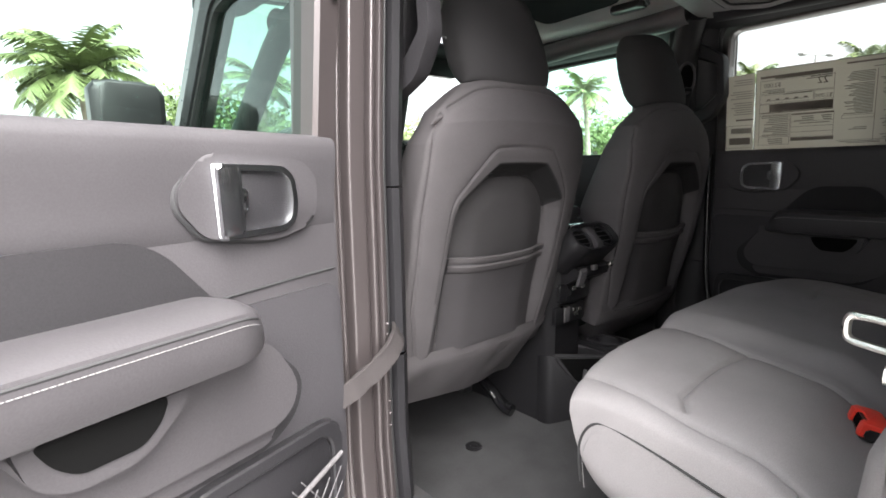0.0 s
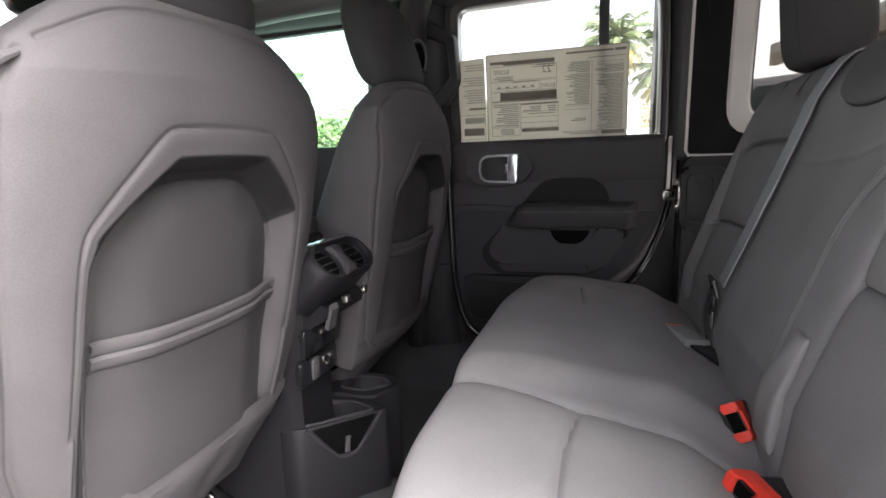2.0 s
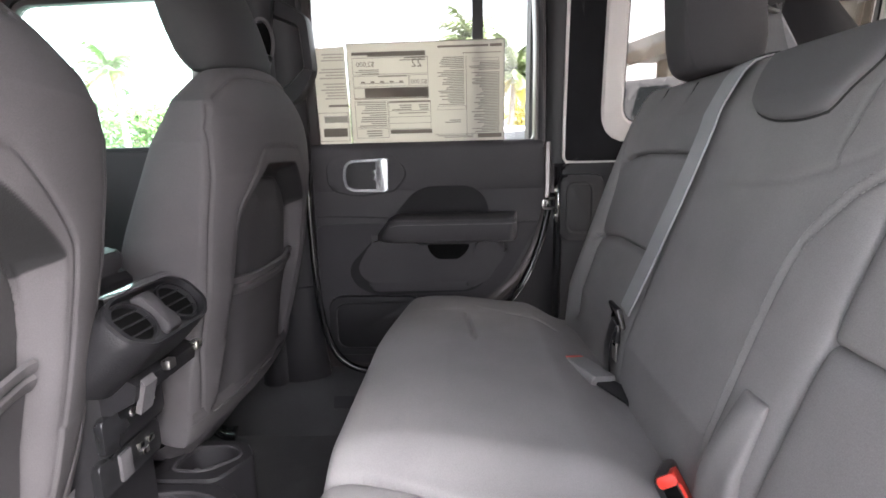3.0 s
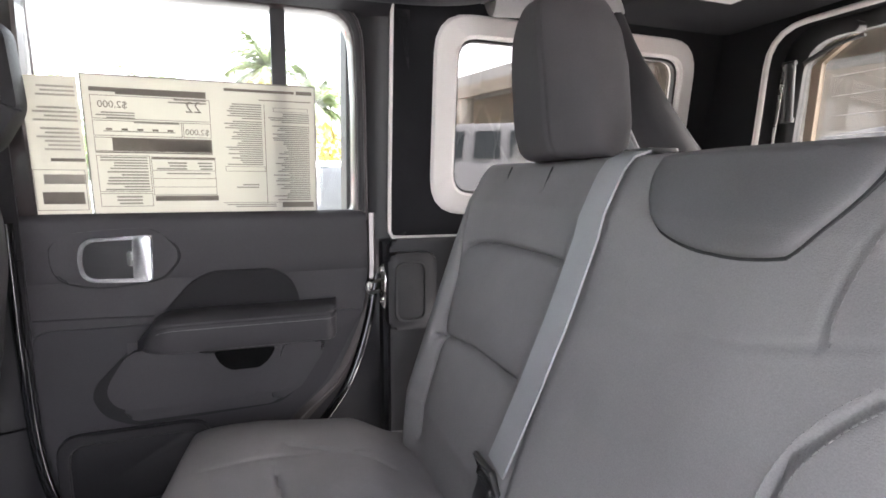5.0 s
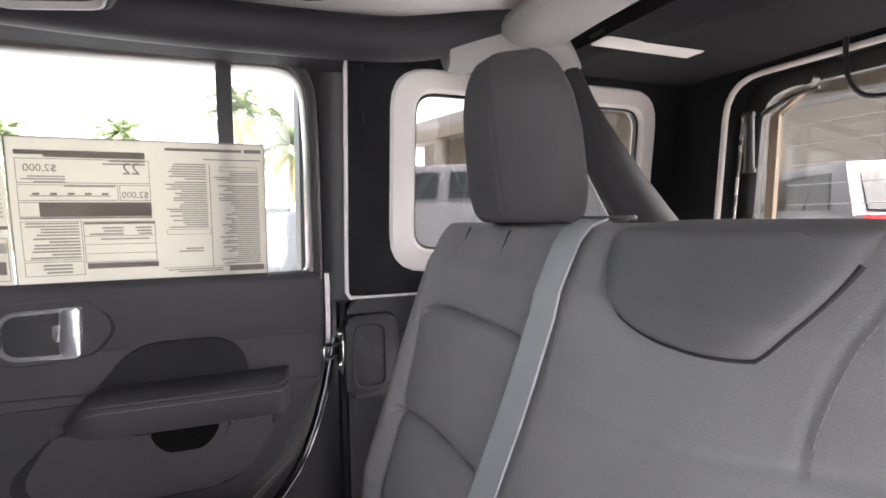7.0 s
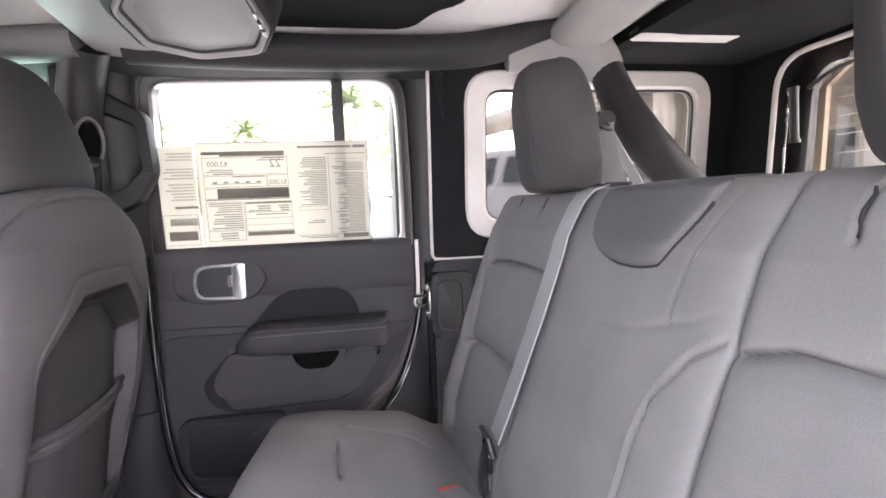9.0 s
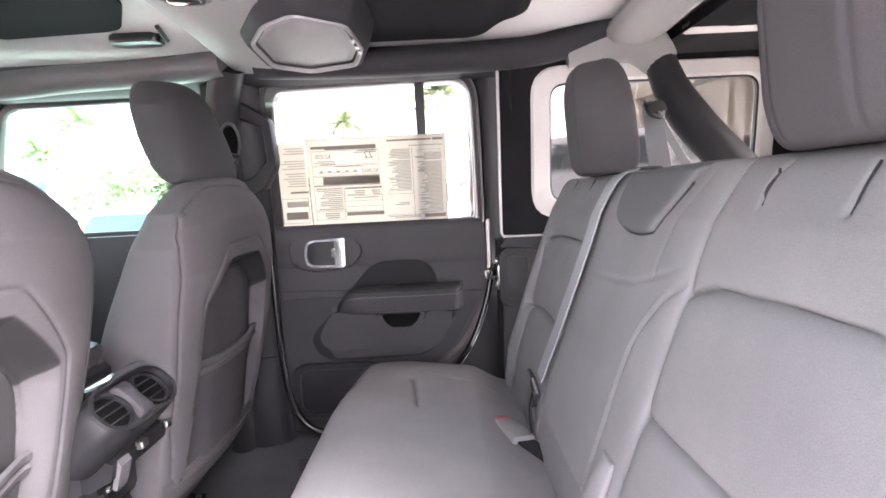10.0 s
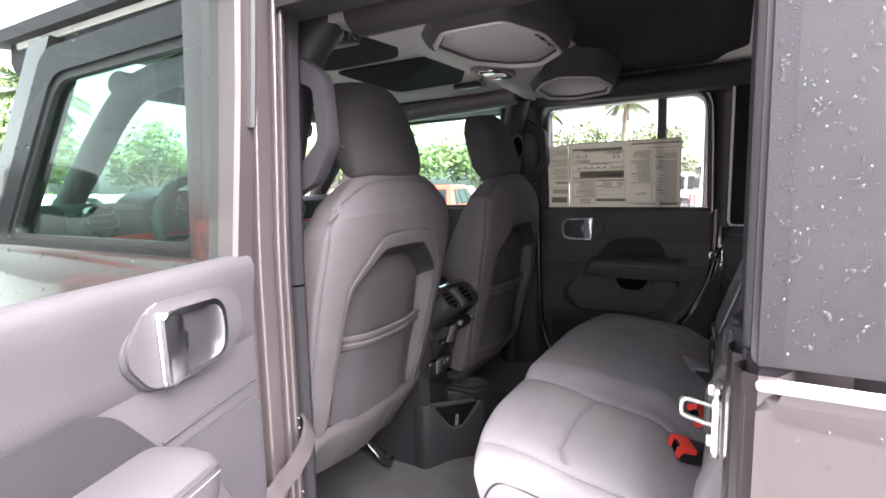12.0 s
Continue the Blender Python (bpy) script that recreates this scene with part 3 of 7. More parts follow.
# ---- roof ----
def build_roof():
    def at(z):
        return lambda a, b, w: (a, b, z + w - 0.10 * (a - CX) ** 2)

    def sheet(x0, x1, y0, y1, z0, z1, nx=12, ny=8):
        bm = bmesh.new()
        for zz in (z0, z1):
            rows = [[bm.verts.new((lerp(x0, x1, i / nx), lerp(y0, y1, j / ny), zz - 0.07 * (lerp(x0, x1, i / nx) - CX) ** 2)) for i in range(nx + 1)] for j in range(ny + 1)]
            for a, b in zip(rows, rows[1:]):
                for i in range(nx):
                    bm.faces.new((a[i], a[i + 1], b[i + 1], b[i]))
        bm.verts.ensure_lookup_table()
        m = (nx + 1) * (ny + 1)
        rim = [i for i in range(nx + 1)] + [j * (nx + 1) + nx for j in range(1, ny + 1)] + [ny * (nx + 1) + i for i in range(nx - 1, -1, -1)] + [j * (nx + 1) for j in range(ny - 1, 0, -1)]
        for a, b in zip(rim, rim[1:] + rim[:1]):
            bm.faces.new((bm.verts[a], bm.verts[b], bm.verts[m + b], bm.verts[m + a]))
        return bm

    single("roof", sheet(-0.75, 0.83, -1.15, 1.55, 1.885, 1.915), HARDTOP, "textured black hardtop roof", kind="structure")
    single("ceiling", sheet(-0.72, 0.80, -1.12, 1.45, 1.868, 1.883), LINER, "pale grey moulded underside of the roof panels", kind="structure")
    # black felt pads on the pale panels
    for x0, x1, y0, y1 in ((0.06, 0.44, 0.66, 1.06), (mirror_x(0.44), mirror_x(0.06), 0.66, 1.06)):
        part("roof_pad", bm_slab(rounded([(x0, y0), (x1 - 0.16, y0), (x1 - 0.02, y0 + 0.09), (x1, y1), (x0, y1)], 0.03), -0.008, 0.0, 0.003, place=lambda a, b, w: (a, b, 1.862 + w - 0.07 * (a - CX) ** 2)), LINER_DARK, shell, "black felt pad under the front roof panel")
    pts = rounded([(-0.48, 0.22), (0.56, 0.22), (0.562, -0.10), (0.460, -0.148), (0.43, -0.20), (-0.35, -0.20), (-0.38, -0.148), (-0.482, -0.10)], 0.03)
    part("headliner_pad", bm_slab(pts, -0.01, 0.0, 0.004, place=lambda a, b, w: (a, b, 1.862 + w - 0.07 * (a - CX) ** 2)), LINER_DARK, shell, "large black felt headliner pad")
    pts = rounded([(-0.60, -0.60), (0.68, -0.60), (0.68, -1.06), (-0.60, -1.06)], 0.03)
    part("rear_headliner", bm_slab(pts, -0.03, 0.0, 0.004, place=lambda a, b, w: (a, b, 1.855 + w - 0.07 * (a - CX) ** 2)), LINER_DARK, shell, "black felt rear headliner")
    for sx in (lambda x: x, mirror_x):
        part("roof_rib", bm_box(min(sx(0.44), sx(0.50)), max(sx(0.44), sx(0.50)), -0.86, -0.60, 1.795, 1.825, 0.01), SURROUND, shell, "pale grey roof edge strip")
        part("roof_edge", bm_loft([[(sx(0.655 + d), y, z) for d, z in ((0, 1.79), (0.06, 1.765), (0.13, 1.77), (0.13, 1.88), (0.0, 1.88))] for y in (1.45, 0.9, 0.4, 0.1, -0.155)]), BAR, shell, "dark underside of the roof edge")
        part("roof_side", bm_loft([[(sx(0.775 + d), y, z) for d, z in ((0.0, 1.772), (0.012, 1.768), (0.022, 1.80), (0.016, 1.875), (-0.02, 1.905), (-0.03, 1.88), (0.0, 1.86))] for y in (1.50, 0.9, 0.4, -0.16, -1.12)]), HARDTOP, shell, "textured black outer edge of the roof")


build_roof()


def build_cage():
    """Padded roll bars under the roof."""
    cage = thing("roll_cage", (CX, 0.1, 1.75), "padded black roll bars with grey trim under the roof", "roll cage")
    for sx in (lambda x: x, mirror_x):
        rail = smooth_path([(sx(0.59), 0.50, 1.800), (sx(0.612), 0.25, 1.795), (sx(0.612), -0.02, 1.795), (sx(0.605), -0.22, 1.800), (sx(0.592), -0.33, 1.815), (sx(0.570), -0.42, 1.838), (sx(0.54), -0.50, 1.86)], 5)
        part("side_rail", bm_tube(rail, 0.046, 16, 0.040), BAR, cage, "padded dark side rail")
        front = smooth_path([(sx(0.58), 0.58, 1.80), (sx(0.59), 0.80, 1.79), (sx(0.58), 1.10, 1.775), (sx(0.57), 1.38, 1.73), (sx(0.60), 1.62, 1.50), (sx(0.63), 1.80, 1.30)], 5)
        part("front_rail", bm_tube(front, 0.042, 16, 0.036), PLASTIC_GREY, cage, "padded dark front rail")
        collar = smooth_path([(sx(0.610), -0.34, 1.800), (sx(0.590), -0.45, 1.815), (sx(0.562), -0.52, 1.805), (sx(0.540), -0.575, 1.735)], 5)
        part("bar_joint", bm_tube(collar, [0.046, 0.050, 0.053, 0.056, 0.058, 0.060, 0.061, 0.062, 0.062, 0.062, 0.060, 0.058, 0.054, 0.050, 0.046, 0.042], 16), BARTRIM, cage, "grey trim at the bar joint")
        down = smooth_path([(sx(0.536), -0.565, 1.745), (sx(0.520), -0.590, 1.665), (sx(0.512), -0.640, 1.585), (sx(0.508), -0.735, 1.480), (sx(0.50), -0.87, 1.34), (sx(0.50), -1.02, 1.18), (sx(0.50), -1.05, 0.9)], 5)
        part("rear_leg", bm_tube(down, [0.038 + 0.012 * min(1.0, k / 9) for k in range(len(down))], 16), BAR, cage, "padded dark rear leg of the bars")
        part("belt_guide", bm_tube([(sx(0.505), -0.53, 1.615), (sx(0.47), -0.53, 1.612)], 0.024, 12), BLACK, cage, "black belt guide")
        post = smooth_path([(sx(0.60), 0.58, 1.80), (sx(0.645), 0.62, 1.70), (sx(0.682), 0.66, 1.45), (sx(0.715), 0.67, 1.2), (sx(0.735), 0.68, 0.66)], 5)
        part("post", bm_tube(post, 0.045, 14), PLASTIC, cage, "black plastic covered door post bar")
    cross = [(x, -0.50 + 0.02 * math.cos((x - CX) * 3), 1.825) for x in (lerp(-0.45, 0.53, k / 12) for k in range(13))]
    part("rear_cross_bar", bm_tube(cross, 0.075, 16, 0.04), BARTRIM, cage, "grey trimmed cross bar over the rear seat")
    header = [(x, 1.36 + 0.03 * math.cos((x - CX) * 2.5), 1.765) for x in (lerp(-0.52, 0.60, k / 12) for k in range(13))]
    part("header_bar", bm_tube(header, 0.05, 14, 0.035), PLASTIC_GREY, cage, "dark windscreen header")
    return cage


CAGE = build_cage()


def build_sound_bar():
    bar = thing("overhead_sound_bar", (CX, 0.4, 1.78), "grey overhead speaker bar with two hexagonal pods and a dome lamp", "sound bar")
    rings = []
    for k in range(33):
        x = lerp(-0.55, 0.63, k / 32)
        e = abs(x - CX) / 0.59
        f0, f1 = 0.545 + 0.05 * e ** 2, 0.348 - 0.02 * e
        z = 1.782 - 0.006 * (1 - e * e)
        rings.append([(x, f0 + 0.012, 1.862), (x, f0, z + 0.03), (x, f0 - 0.03, z + 0.006), (x, (f0 + f1) / 2, z - 0.003), (x, f1 + 0.012, z + 0.002), (x, f1 - 0.012, z + 0.008), (x, f1 - 0.05, z + 0.030), (x, f1 - 0.11, z + 0.055), (x, f1 - 0.15, 1.864)])
    part("bar_cover", bm_loft(rings), BARTRIM, bar, "grey plastic bar cover")
    for sg, sx in ((1, lambda x: x), (-1, mirror_x)):
        cx, cy = sx(0.340), 0.295
        outer = rounded([(sg * a, b) for a, b in ((-0.180, 0.047), (-0.070, 0.110), (0.110, 0.122), (0.200, 0.045), (0.178, -0.080), (0.045, -0.118), (-0.135, -0.108), (-0.222, -0.022))], 0.022, 4)
        m = pose(cx, cy, 1.762, -3, 0, 0)
        ring = lambda k, z: [m @ Vector((p.x * k, p.y * k, z)) for p in outer]
        part("pod_shell", bm_loft([ring(k, z) for k, z in ((1.30, 0.095), (1.20, 0.045), (1.10, 0.012), (1.05, 0.0), (1.0, -0.004), (0.975, 0.002))], caps=False), BAR, bar, "dark eight-sided speaker pod shell")
        part("pod_frame", bm_loft([ring(k, z) for k, z in ((0.985, 0.002), (0.965, -0.006), (0.93, -0.007), (0.90, 0.001), (0.86, 0.010))], caps=False), BARTRIM, bar, "grey frame round the grille")
        part("speaker_grille", bm_loft([ring(k, z) for k, z in ((0.90, 0.006), (0.84, 0.006), (0.78, 0.010), (0.72, 0.004), (0.4, 0.0), (0.05, -0.002))]), BARTRIM, bar, "grey speaker grille")
        part("frame_gap", bm_tube(ring(0.885, 0.004) + ring(0.885, 0.004)[:1], 0.0035, 6), SEAM, bar)
        for a in (-0.045, 0.005, 0.045):
            part("pod_clip", bm_tube([m @ Vector((sg * (a - 0.012), -0.104, -0.004)), m @ Vector((sg * (a + 0.012), -0.104, -0.004))], 0.005, 8), BLACK, bar)
    lamp = part("dome_lamp", bm_slab(rounded([(-0.088, 0.448), (-0.060, 0.478), (0.055, 0.474), (0.082, 0.430), (0.076, 0.388), (0.010, 0.376), (-0.030, 0.392), (-0.070, 0.400)], 0.018), 0, 0.014, 0.005, 3, place=lambda a, b, w: (a, b, 1.779 - w)), PLASTIC_GREY, bar, "grey dome lamp housing")
    for x0, x1, y0, y1, mat in ((-0.060, -0.016, 0.405, 0.455, CHROME), (-0.008, 0.030, 0.398, 0.460, SURROUND), (0.036, 0.064, 0.400, 0.455, CHROME)):
        part("lens", bm_slab(rrect(x0, x1, y0, y1, 0.014), 0.010, 0.018, 0.003, place=lambda a, b, w: (a, b, 1.779 - w)), mat, lamp, "pale lamp lens")
        part("lens_gap", bm_tube([(p.x, p.y, 1.764) for p in rrect(x0 - 0.003, x1 + 0.003, y0 - 0.003, y1 + 0.003, 0.015)], 0.002, 6), SEAM, lamp)


build_sound_bar()


def build_grab(x0, side, label):
    """A moulded D-shaped loop beside the door post, in the plane x = x0; side is 1 on the passenger's side."""
    g = thing("grab_handle", (x0, 0.56, 1.5), label, "grab handle", "grab handles on the door posts")
    outer = rounded([(0.625, 1.738), (0.583, 1.722), (0.500, 1.668), (0.490, 1.535), (0.530, 1.466), (0.625, 1.425)], [0.01, 0.02, 0.018, 0.02, 0.02, 0.01])
    inner = rounded([(0.602, 1.674), (0.583, 1.668), (0.526, 1.644), (0.518, 1.546), (0.560, 1.506), (0.602, 1.492)], [0.006, 0.012, 0.012, 0.012, 0.012, 0.006])
    stand = lambda a, b, w: (x0 - side * (w - 0.018), a, b)
    part("grip", bm_ring(outer, inner, 0.0, 0.036, stand, 0.008), CARD if side < 0 else PLASTIC, g, "moulded grip loop")
    part("grip_joint", bm_tube([(x0 - side * 0.020, 0.486, 1.532), (x0 - side * 0.020, 0.520, 1.545)], 0.0022, 6), SEAM, g, "joint line of the grip cover")
    for z in (1.70, 1.46):
        part("foot", bm_box(min(x0, x0 + side * 0.075), max(x0, x0 + side * 0.075), 0.600, 0.650, z - 0.03, z + 0.03, 0.010), PLASTIC, g)


build_grab(-0.612, -1, "grey plastic grab handle on the driver's side post")
build_grab(0.690, 1, "dark plastic grab handle on the passenger's side post")


def build_belt_slot():
    """Oval opening of the front belt in the covered passenger side post."""
    post = thing("belt_slot", (0.62, 0.60, 1.63), "black oval belt opening in the door post cover", "belt opening")
    skin = lambda a, b, w: (0.622 + 0.62 * a - 0.78 * w, 0.600 - 0.78 * a - 0.62 * w, b)
    hole = [Vector((0.022 * math.cos(k), 1.602 + 0.046 * math.sin(k))) for k in (2 * math.pi * j / 24 for j in range(24))]
    rim = [Vector((0.030 * math.cos(k), 1.602 + 0.055 * math.sin(k))) for k in (2 * math.pi * j / 24 for j in range(24))]
    part("slot_rim", bm_ring(rim, hole, -0.012, 0.006, skin, 0.004), PLASTIC_GREY, post, "oval rim of the belt opening")
    part("slot_hollow", bm_slab(hole, -0.012, -0.001, 0, place=skin), VOID_SHADE, post, "black plate for the shade in the belt opening")
    part("belt_clip", bm_tube([skin(-0.004, 1.565, 0.002), skin(0.018, 1.560, 0.006)], 0.007, 8), BLACK, post)


build_belt_slot()


def build_wheels():
    """The vehicle stands on four all-terrain wheels."""
    for sx in (-1, 1):
        for y in (-0.72, 2.35):
            xs = CX + sx * 0.74
            tyre = part("wheel", bm_tube([(xs + sx * a, y, 0.40) for a in (-0.12, -0.09, 0.10, 0.13)], [0.35, 0.40, 0.40, 0.35], 36), RUBBER, shell, "black all-terrain tyre")
            part("rim", bm_tube([(xs + sx * 0.09, y, 0.40), (xs + sx * 0.135, y, 0.40)], [0.24, 0.21], 28), PLASTIC_GREY, tyre, "grey alloy rim")
    for y in (-0.72, 2.35):
        part("axle", bm_tube([(CX - 0.7, y, 0.40), (CX + 0.7, y, 0.40)], 0.05, 12), BLACK, shell)
    part("chassis", bm_box(CX - 0.45, CX + 0.45, -1.0, 2.7, 0.36, 0.47, 0.02), BLACK, shell)


build_wheels()


def build_sill_seal():
    """Bulb seal round the lower front corner of the passenger side rear door opening."""
    path = smooth_path([(0.728, 0.548, 1.34), (0.728, 0.545, 1.10), (0.730, 0.535, 0.88), (0.728, 0.500, 0.755), (0.722, 0.430, 0.700), (0.722, 0.30, 0.690), (0.722, 0.18, 0.692), (0.722, 0.10, 0.75), (0.722, 0.02, 0.86), (0.724, -0.055, 0.965), (0.755, -0.105, 1.08), (0.785, -0.135, 1.20)], 6)
    part("door_seal", bm_tube(path, 0.010, 10), GLOSS, shell, "glossy black bulb seal of the door opening")


build_sill_seal()


# ---- doors ----
def build_rear_door(m, opened, label, glass):
    """m carries (u, w, z), u rearwards from the hinge edge, w inwards, to the place."""
    base = m @ Vector((0.3, 0, 0.75))
    door = thing("rear_door", base, label, "car door", "rear doors")
    put = lambda a, b, w: m @ Vector((a, w, b))
    # outer skin
    skin = rounded([(-0.02, 1.335), (-0.02, 0.72), (0.06, 0.655), (0.385, 0.655), (0.465, 0.81), (0.535, 0.885), (0.610, 0.955), (0.672, 1.09), (0.688, 1.19), (0.688, 1.335)], 0.04)
    part("outer_panel", bm_slab(skin, -0.075, -0.012, 0.008, place=put), PAINT, door, "grey metallic painted door shell")
    # trim card
    card = rounded([(0.0, 1.345), (0.0, 0.79), (0.03, 0.725), (0.10, 0.70), (0.36, 0.70), (0.43, 0.83), (0.50, 0.905), (0.575, 0.965), (0.640, 1.10), (0.655, 1.19), (0.655, 1.345)], [0.012, 0.05, 0.04, 0.06, 0.04, 0.05, 0.05, 0.05, 0.06, 0.05, 0.02])
    part("trim_card", bm_slab(card, -0.012, 0.012, 0.008, 3, put), VINYL, door, "dark vinyl door card")
    part("card_seal", bm_tube([put(p.x, p.y, -0.006) for p in card] + [put(card[0].x, card[0].y, -0.006)], 0.007, 8), RUBBER, door)
    rim = rounded([(0.372, 0.690), (0.445, 0.822), (0.514, 0.894), (0.590, 0.955), (0.656, 1.098), (0.672, 1.19), (0.672, 1.345)], [0.0, 0.05, 0.05, 0.05, 0.06, 0.05, 0.0])[6:]
    tip = lambda p, o: (p.x + o * 0.8, p.y - o * 0.6 if p.y < 1.15 else p.y)
    part("door_edge", bm_loft([[put(*tip(p, o), w) for o, w in ((-0.022, -0.004), (-0.012, 0.004), (0.0, 0.005), (0.006, 0.0), (0.008, -0.010), (-0.004, -0.014))] for p in rim]), PAINT, door, "grey metallic painted edge of the door shell")
    # padded belt line
    rings = []
    for k in range(23):
        u = lerp(0.004, 0.651, k / 22)
        rings.append([put(u, z, w) for z, w in ((1.347, -0.03), (1.354, -0.004), (1.353, 0.010), (1.346, 0.019), (1.335, 0.0225), (1.315, 0.0215), (1.285, 0.0175), (1.25, 0.0140), (1.22, 0.0124), (1.21, 0.006))])
    part("belt_pad", bm_loft(rings), VINYL, door, "padded belt line of the door")
    # lower moulding
    low = rounded([(0.004, 1.126), (0.004, 0.80), (0.035, 0.735), (0.10, 0.707), (0.355, 0.707), (0.42, 0.83), (0.50, 0.912), (0.55, 0.955), (0.63, 1.10), (0.645, 1.126)], 0.03)
    part("lower_card", bm_slab(low, 0.011, 0.018, 0.003, 2, put), CARD, door, "black grained lower door card")
    # shade of the pull bowl over the armrest, down its nose and round the pocket, as a dark plate
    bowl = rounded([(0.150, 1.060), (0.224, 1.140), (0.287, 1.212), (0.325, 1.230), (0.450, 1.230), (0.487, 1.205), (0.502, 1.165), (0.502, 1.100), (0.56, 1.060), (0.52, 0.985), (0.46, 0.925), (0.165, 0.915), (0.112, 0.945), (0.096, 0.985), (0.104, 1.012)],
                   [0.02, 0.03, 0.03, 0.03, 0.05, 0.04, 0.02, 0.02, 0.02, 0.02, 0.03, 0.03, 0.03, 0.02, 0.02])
    part("arm_recess", bm_slab(bowl, 0.012, 0.0205, 0.002, 2, put), HOLLOW, door, "dark plate for the shade in the recess round the armrest")
    def reach(u):
        """How far the armrest stands out, by the distance from the hinge."""
        nose = min(1.0, max(0.0, (u - 0.190) / 0.075))
        tail = min(1.0, max(0.0, (0.580 - u) / 0.030))
        return 0.095 * (0.12 + 0.88 * math.sqrt(1 - (1 - nose) ** 2)) * (0.15 + 0.85 * math.sqrt(1 - (1 - tail) ** 2))

    def crest(u):
        return 1.128 + 0.027 * math.sqrt(max(0.0, 1 - (1 - min(1.0, max(0.0, (u - 0.215) / 0.05))) ** 2)) - 0.055 * max(0.0, 0.215 - u) / 0.05

    rings = []
    for k in range(45):
        u = lerp(0.165, 0.580, (k / 44) ** 1.15)
        d, zt, zb = reach(u), crest(u), 1.082
        rings.append([put(u, z, w) for z, w in ((zt, 0.016), (zt + 0.003, 0.016 + d * 0.55), (zt - 0.002, 0.016 + d * 0.88), (zt - 0.009, 0.016 + d * 0.975), (zt - 0.021, 0.016 + d), (max(zb + 0.012, zt - 0.050), 0.016 + d * 0.97),
                                                (zb + 0.004, 0.016 + d * 0.90), (zb, 0.016 + d * 0.78), (zb - 0.002, 0.016 + d * 0.4), (zb, 0.016))])
    arm = part("armrest", bm_loft(rings), VINYL, door, "padded vinyl armrest")
    us = [lerp(0.232, 0.574, k / 40) for k in range(41)]
    for dz, dw in ((-0.0085, 0.945), (-0.0215, 1.004)):
        part("stitching", stitches([put(u, crest(u) + dz, 0.0172 + reach(u) * dw) for u in us], 0.0042, 0.0014, 0.0005), STITCH, arm, "pale twin stitching")
    part("seam", bm_tube([put(u, crest(u) - 0.0145, 0.0162 + reach(u) * 0.985) for u in us], 0.0018, 6), SEAM, arm)
    # pull cup under the armrest
    cup = rounded([(0.295, 1.082), (0.315, 1.050), (0.348, 1.024), (0.368, 1.016), (0.418, 1.016), (0.445, 1.030), (0.475, 1.080)], [0.01, 0.012, 0.02, 0.02, 0.02, 0.02, 0.01])
    part("pull_cup", bm_slab(cup, 0.018, 0.074, 0.010, 3, put), VINYL, door, "black pull cup")
    lip = rounded([(0.326, 1.074), (0.338, 1.048), (0.358, 1.032), (0.414, 1.032), (0.434, 1.048), (0.448, 1.074)], 0.010)
    part("cup_hollow", bm_slab(lip, 0.070, 0.0765, 0.002, 2, put), VOID_SHADE, door, "black plate for the shade in the pull cup")
    part("card_seam", bm_tube([put(0.008, 1.148, 0.0125), put(0.10, 1.146, 0.0125), put(0.215, 1.142, 0.0125)], 0.0022, 6), SEAM, door)
    # pocket panel: stands out from the dark hollow, its foot turned under
    poc = rounded([(0.160, 1.064), (0.178, 1.080), (0.30, 1.084), (0.54, 1.080), (0.545, 1.050), (0.505, 0.990), (0.470, 0.962), (0.165, 0.958), (0.138, 0.975), (0.128, 1.0), (0.134, 1.022)], [0.015, 0.015, 0.02, 0.02, 0.03, 0.03, 0.03, 0.02, 0.02, 0.015, 0.02], 5)
    part("map_pocket", bm_slab(poc, 0.010, 0.046, 0.014, 5, put), VINYL, door, "moulded lower door pocket")
    foot = rounded([(0.150, 0.962), (0.46, 0.965), (0.452, 0.940), (0.435, 0.930), (0.175, 0.928), (0.155, 0.938)], 0.012)
    part("pocket_foot", bm_slab(foot, 0.015, 0.028, 0.006, 3, put), VINYL, door, "undercut foot of the door pocket")
    part("corner_pull", bm_slab(rounded([(0.46, 1.0), (0.555, 1.055), (0.545, 1.03), (0.50, 0.962), (0.45, 0.935), (0.43, 0.945)], 0.012), 0.012, 0.030, 0.006, 3, put), VINYL, door, "moulded corner of the door card")
    grille = rrect(0.052, 0.29, 0.752, 0.895, 0.03)
    part("door_bin", bm_slab(grille, 0.017, 0.026, 0.005, 2, put), PLASTIC, door, "black lower bin panel")
    part("bin_rim", bm_ring(rrect(0.030, 0.31, 0.735, 0.915, 0.045, 5), rrect(0.052, 0.29, 0.757, 0.893, 0.035, 5), 0.017, 0.034, put), PLASTIC, door)
    if opened:
        # net across the lower bin
        net = bmesh.new()
        def cord(pts):
            global_pts = [put(a, b, 0.034) for a, b in pts]
            other = bm_tube(global_pts, 0.0011, 5)
            me = bpy.data.meshes.new("tmp")
            other.to_mesh(me)
            other.free()
            net.from_mesh(me)
            bpy.data.meshes.remove(me)
        for k in range(15):
            a = 0.04 + 0.022 * k
            for sg in (-1, 1):
                b0, b1 = 0.735, 0.845 - 0.10 * max(0.0, (a - 0.04) / 0.36)
                e = a + sg * (b1 - b0) * 0.75
                e, zz = (e, b1) if 0.036 <= e <= 0.35 else ((0.036, b0 + (a - 0.036) / 0.75) if e < 0.036 else (0.35, b0 + (0.35 - a) / 0.75))
                cord([(a, b0), (e, min(zz, b1))])
        tagged(part("pocket_net", net, PLASTIC_GREY, door, "grey elastic pocket net"), kind="stuff")
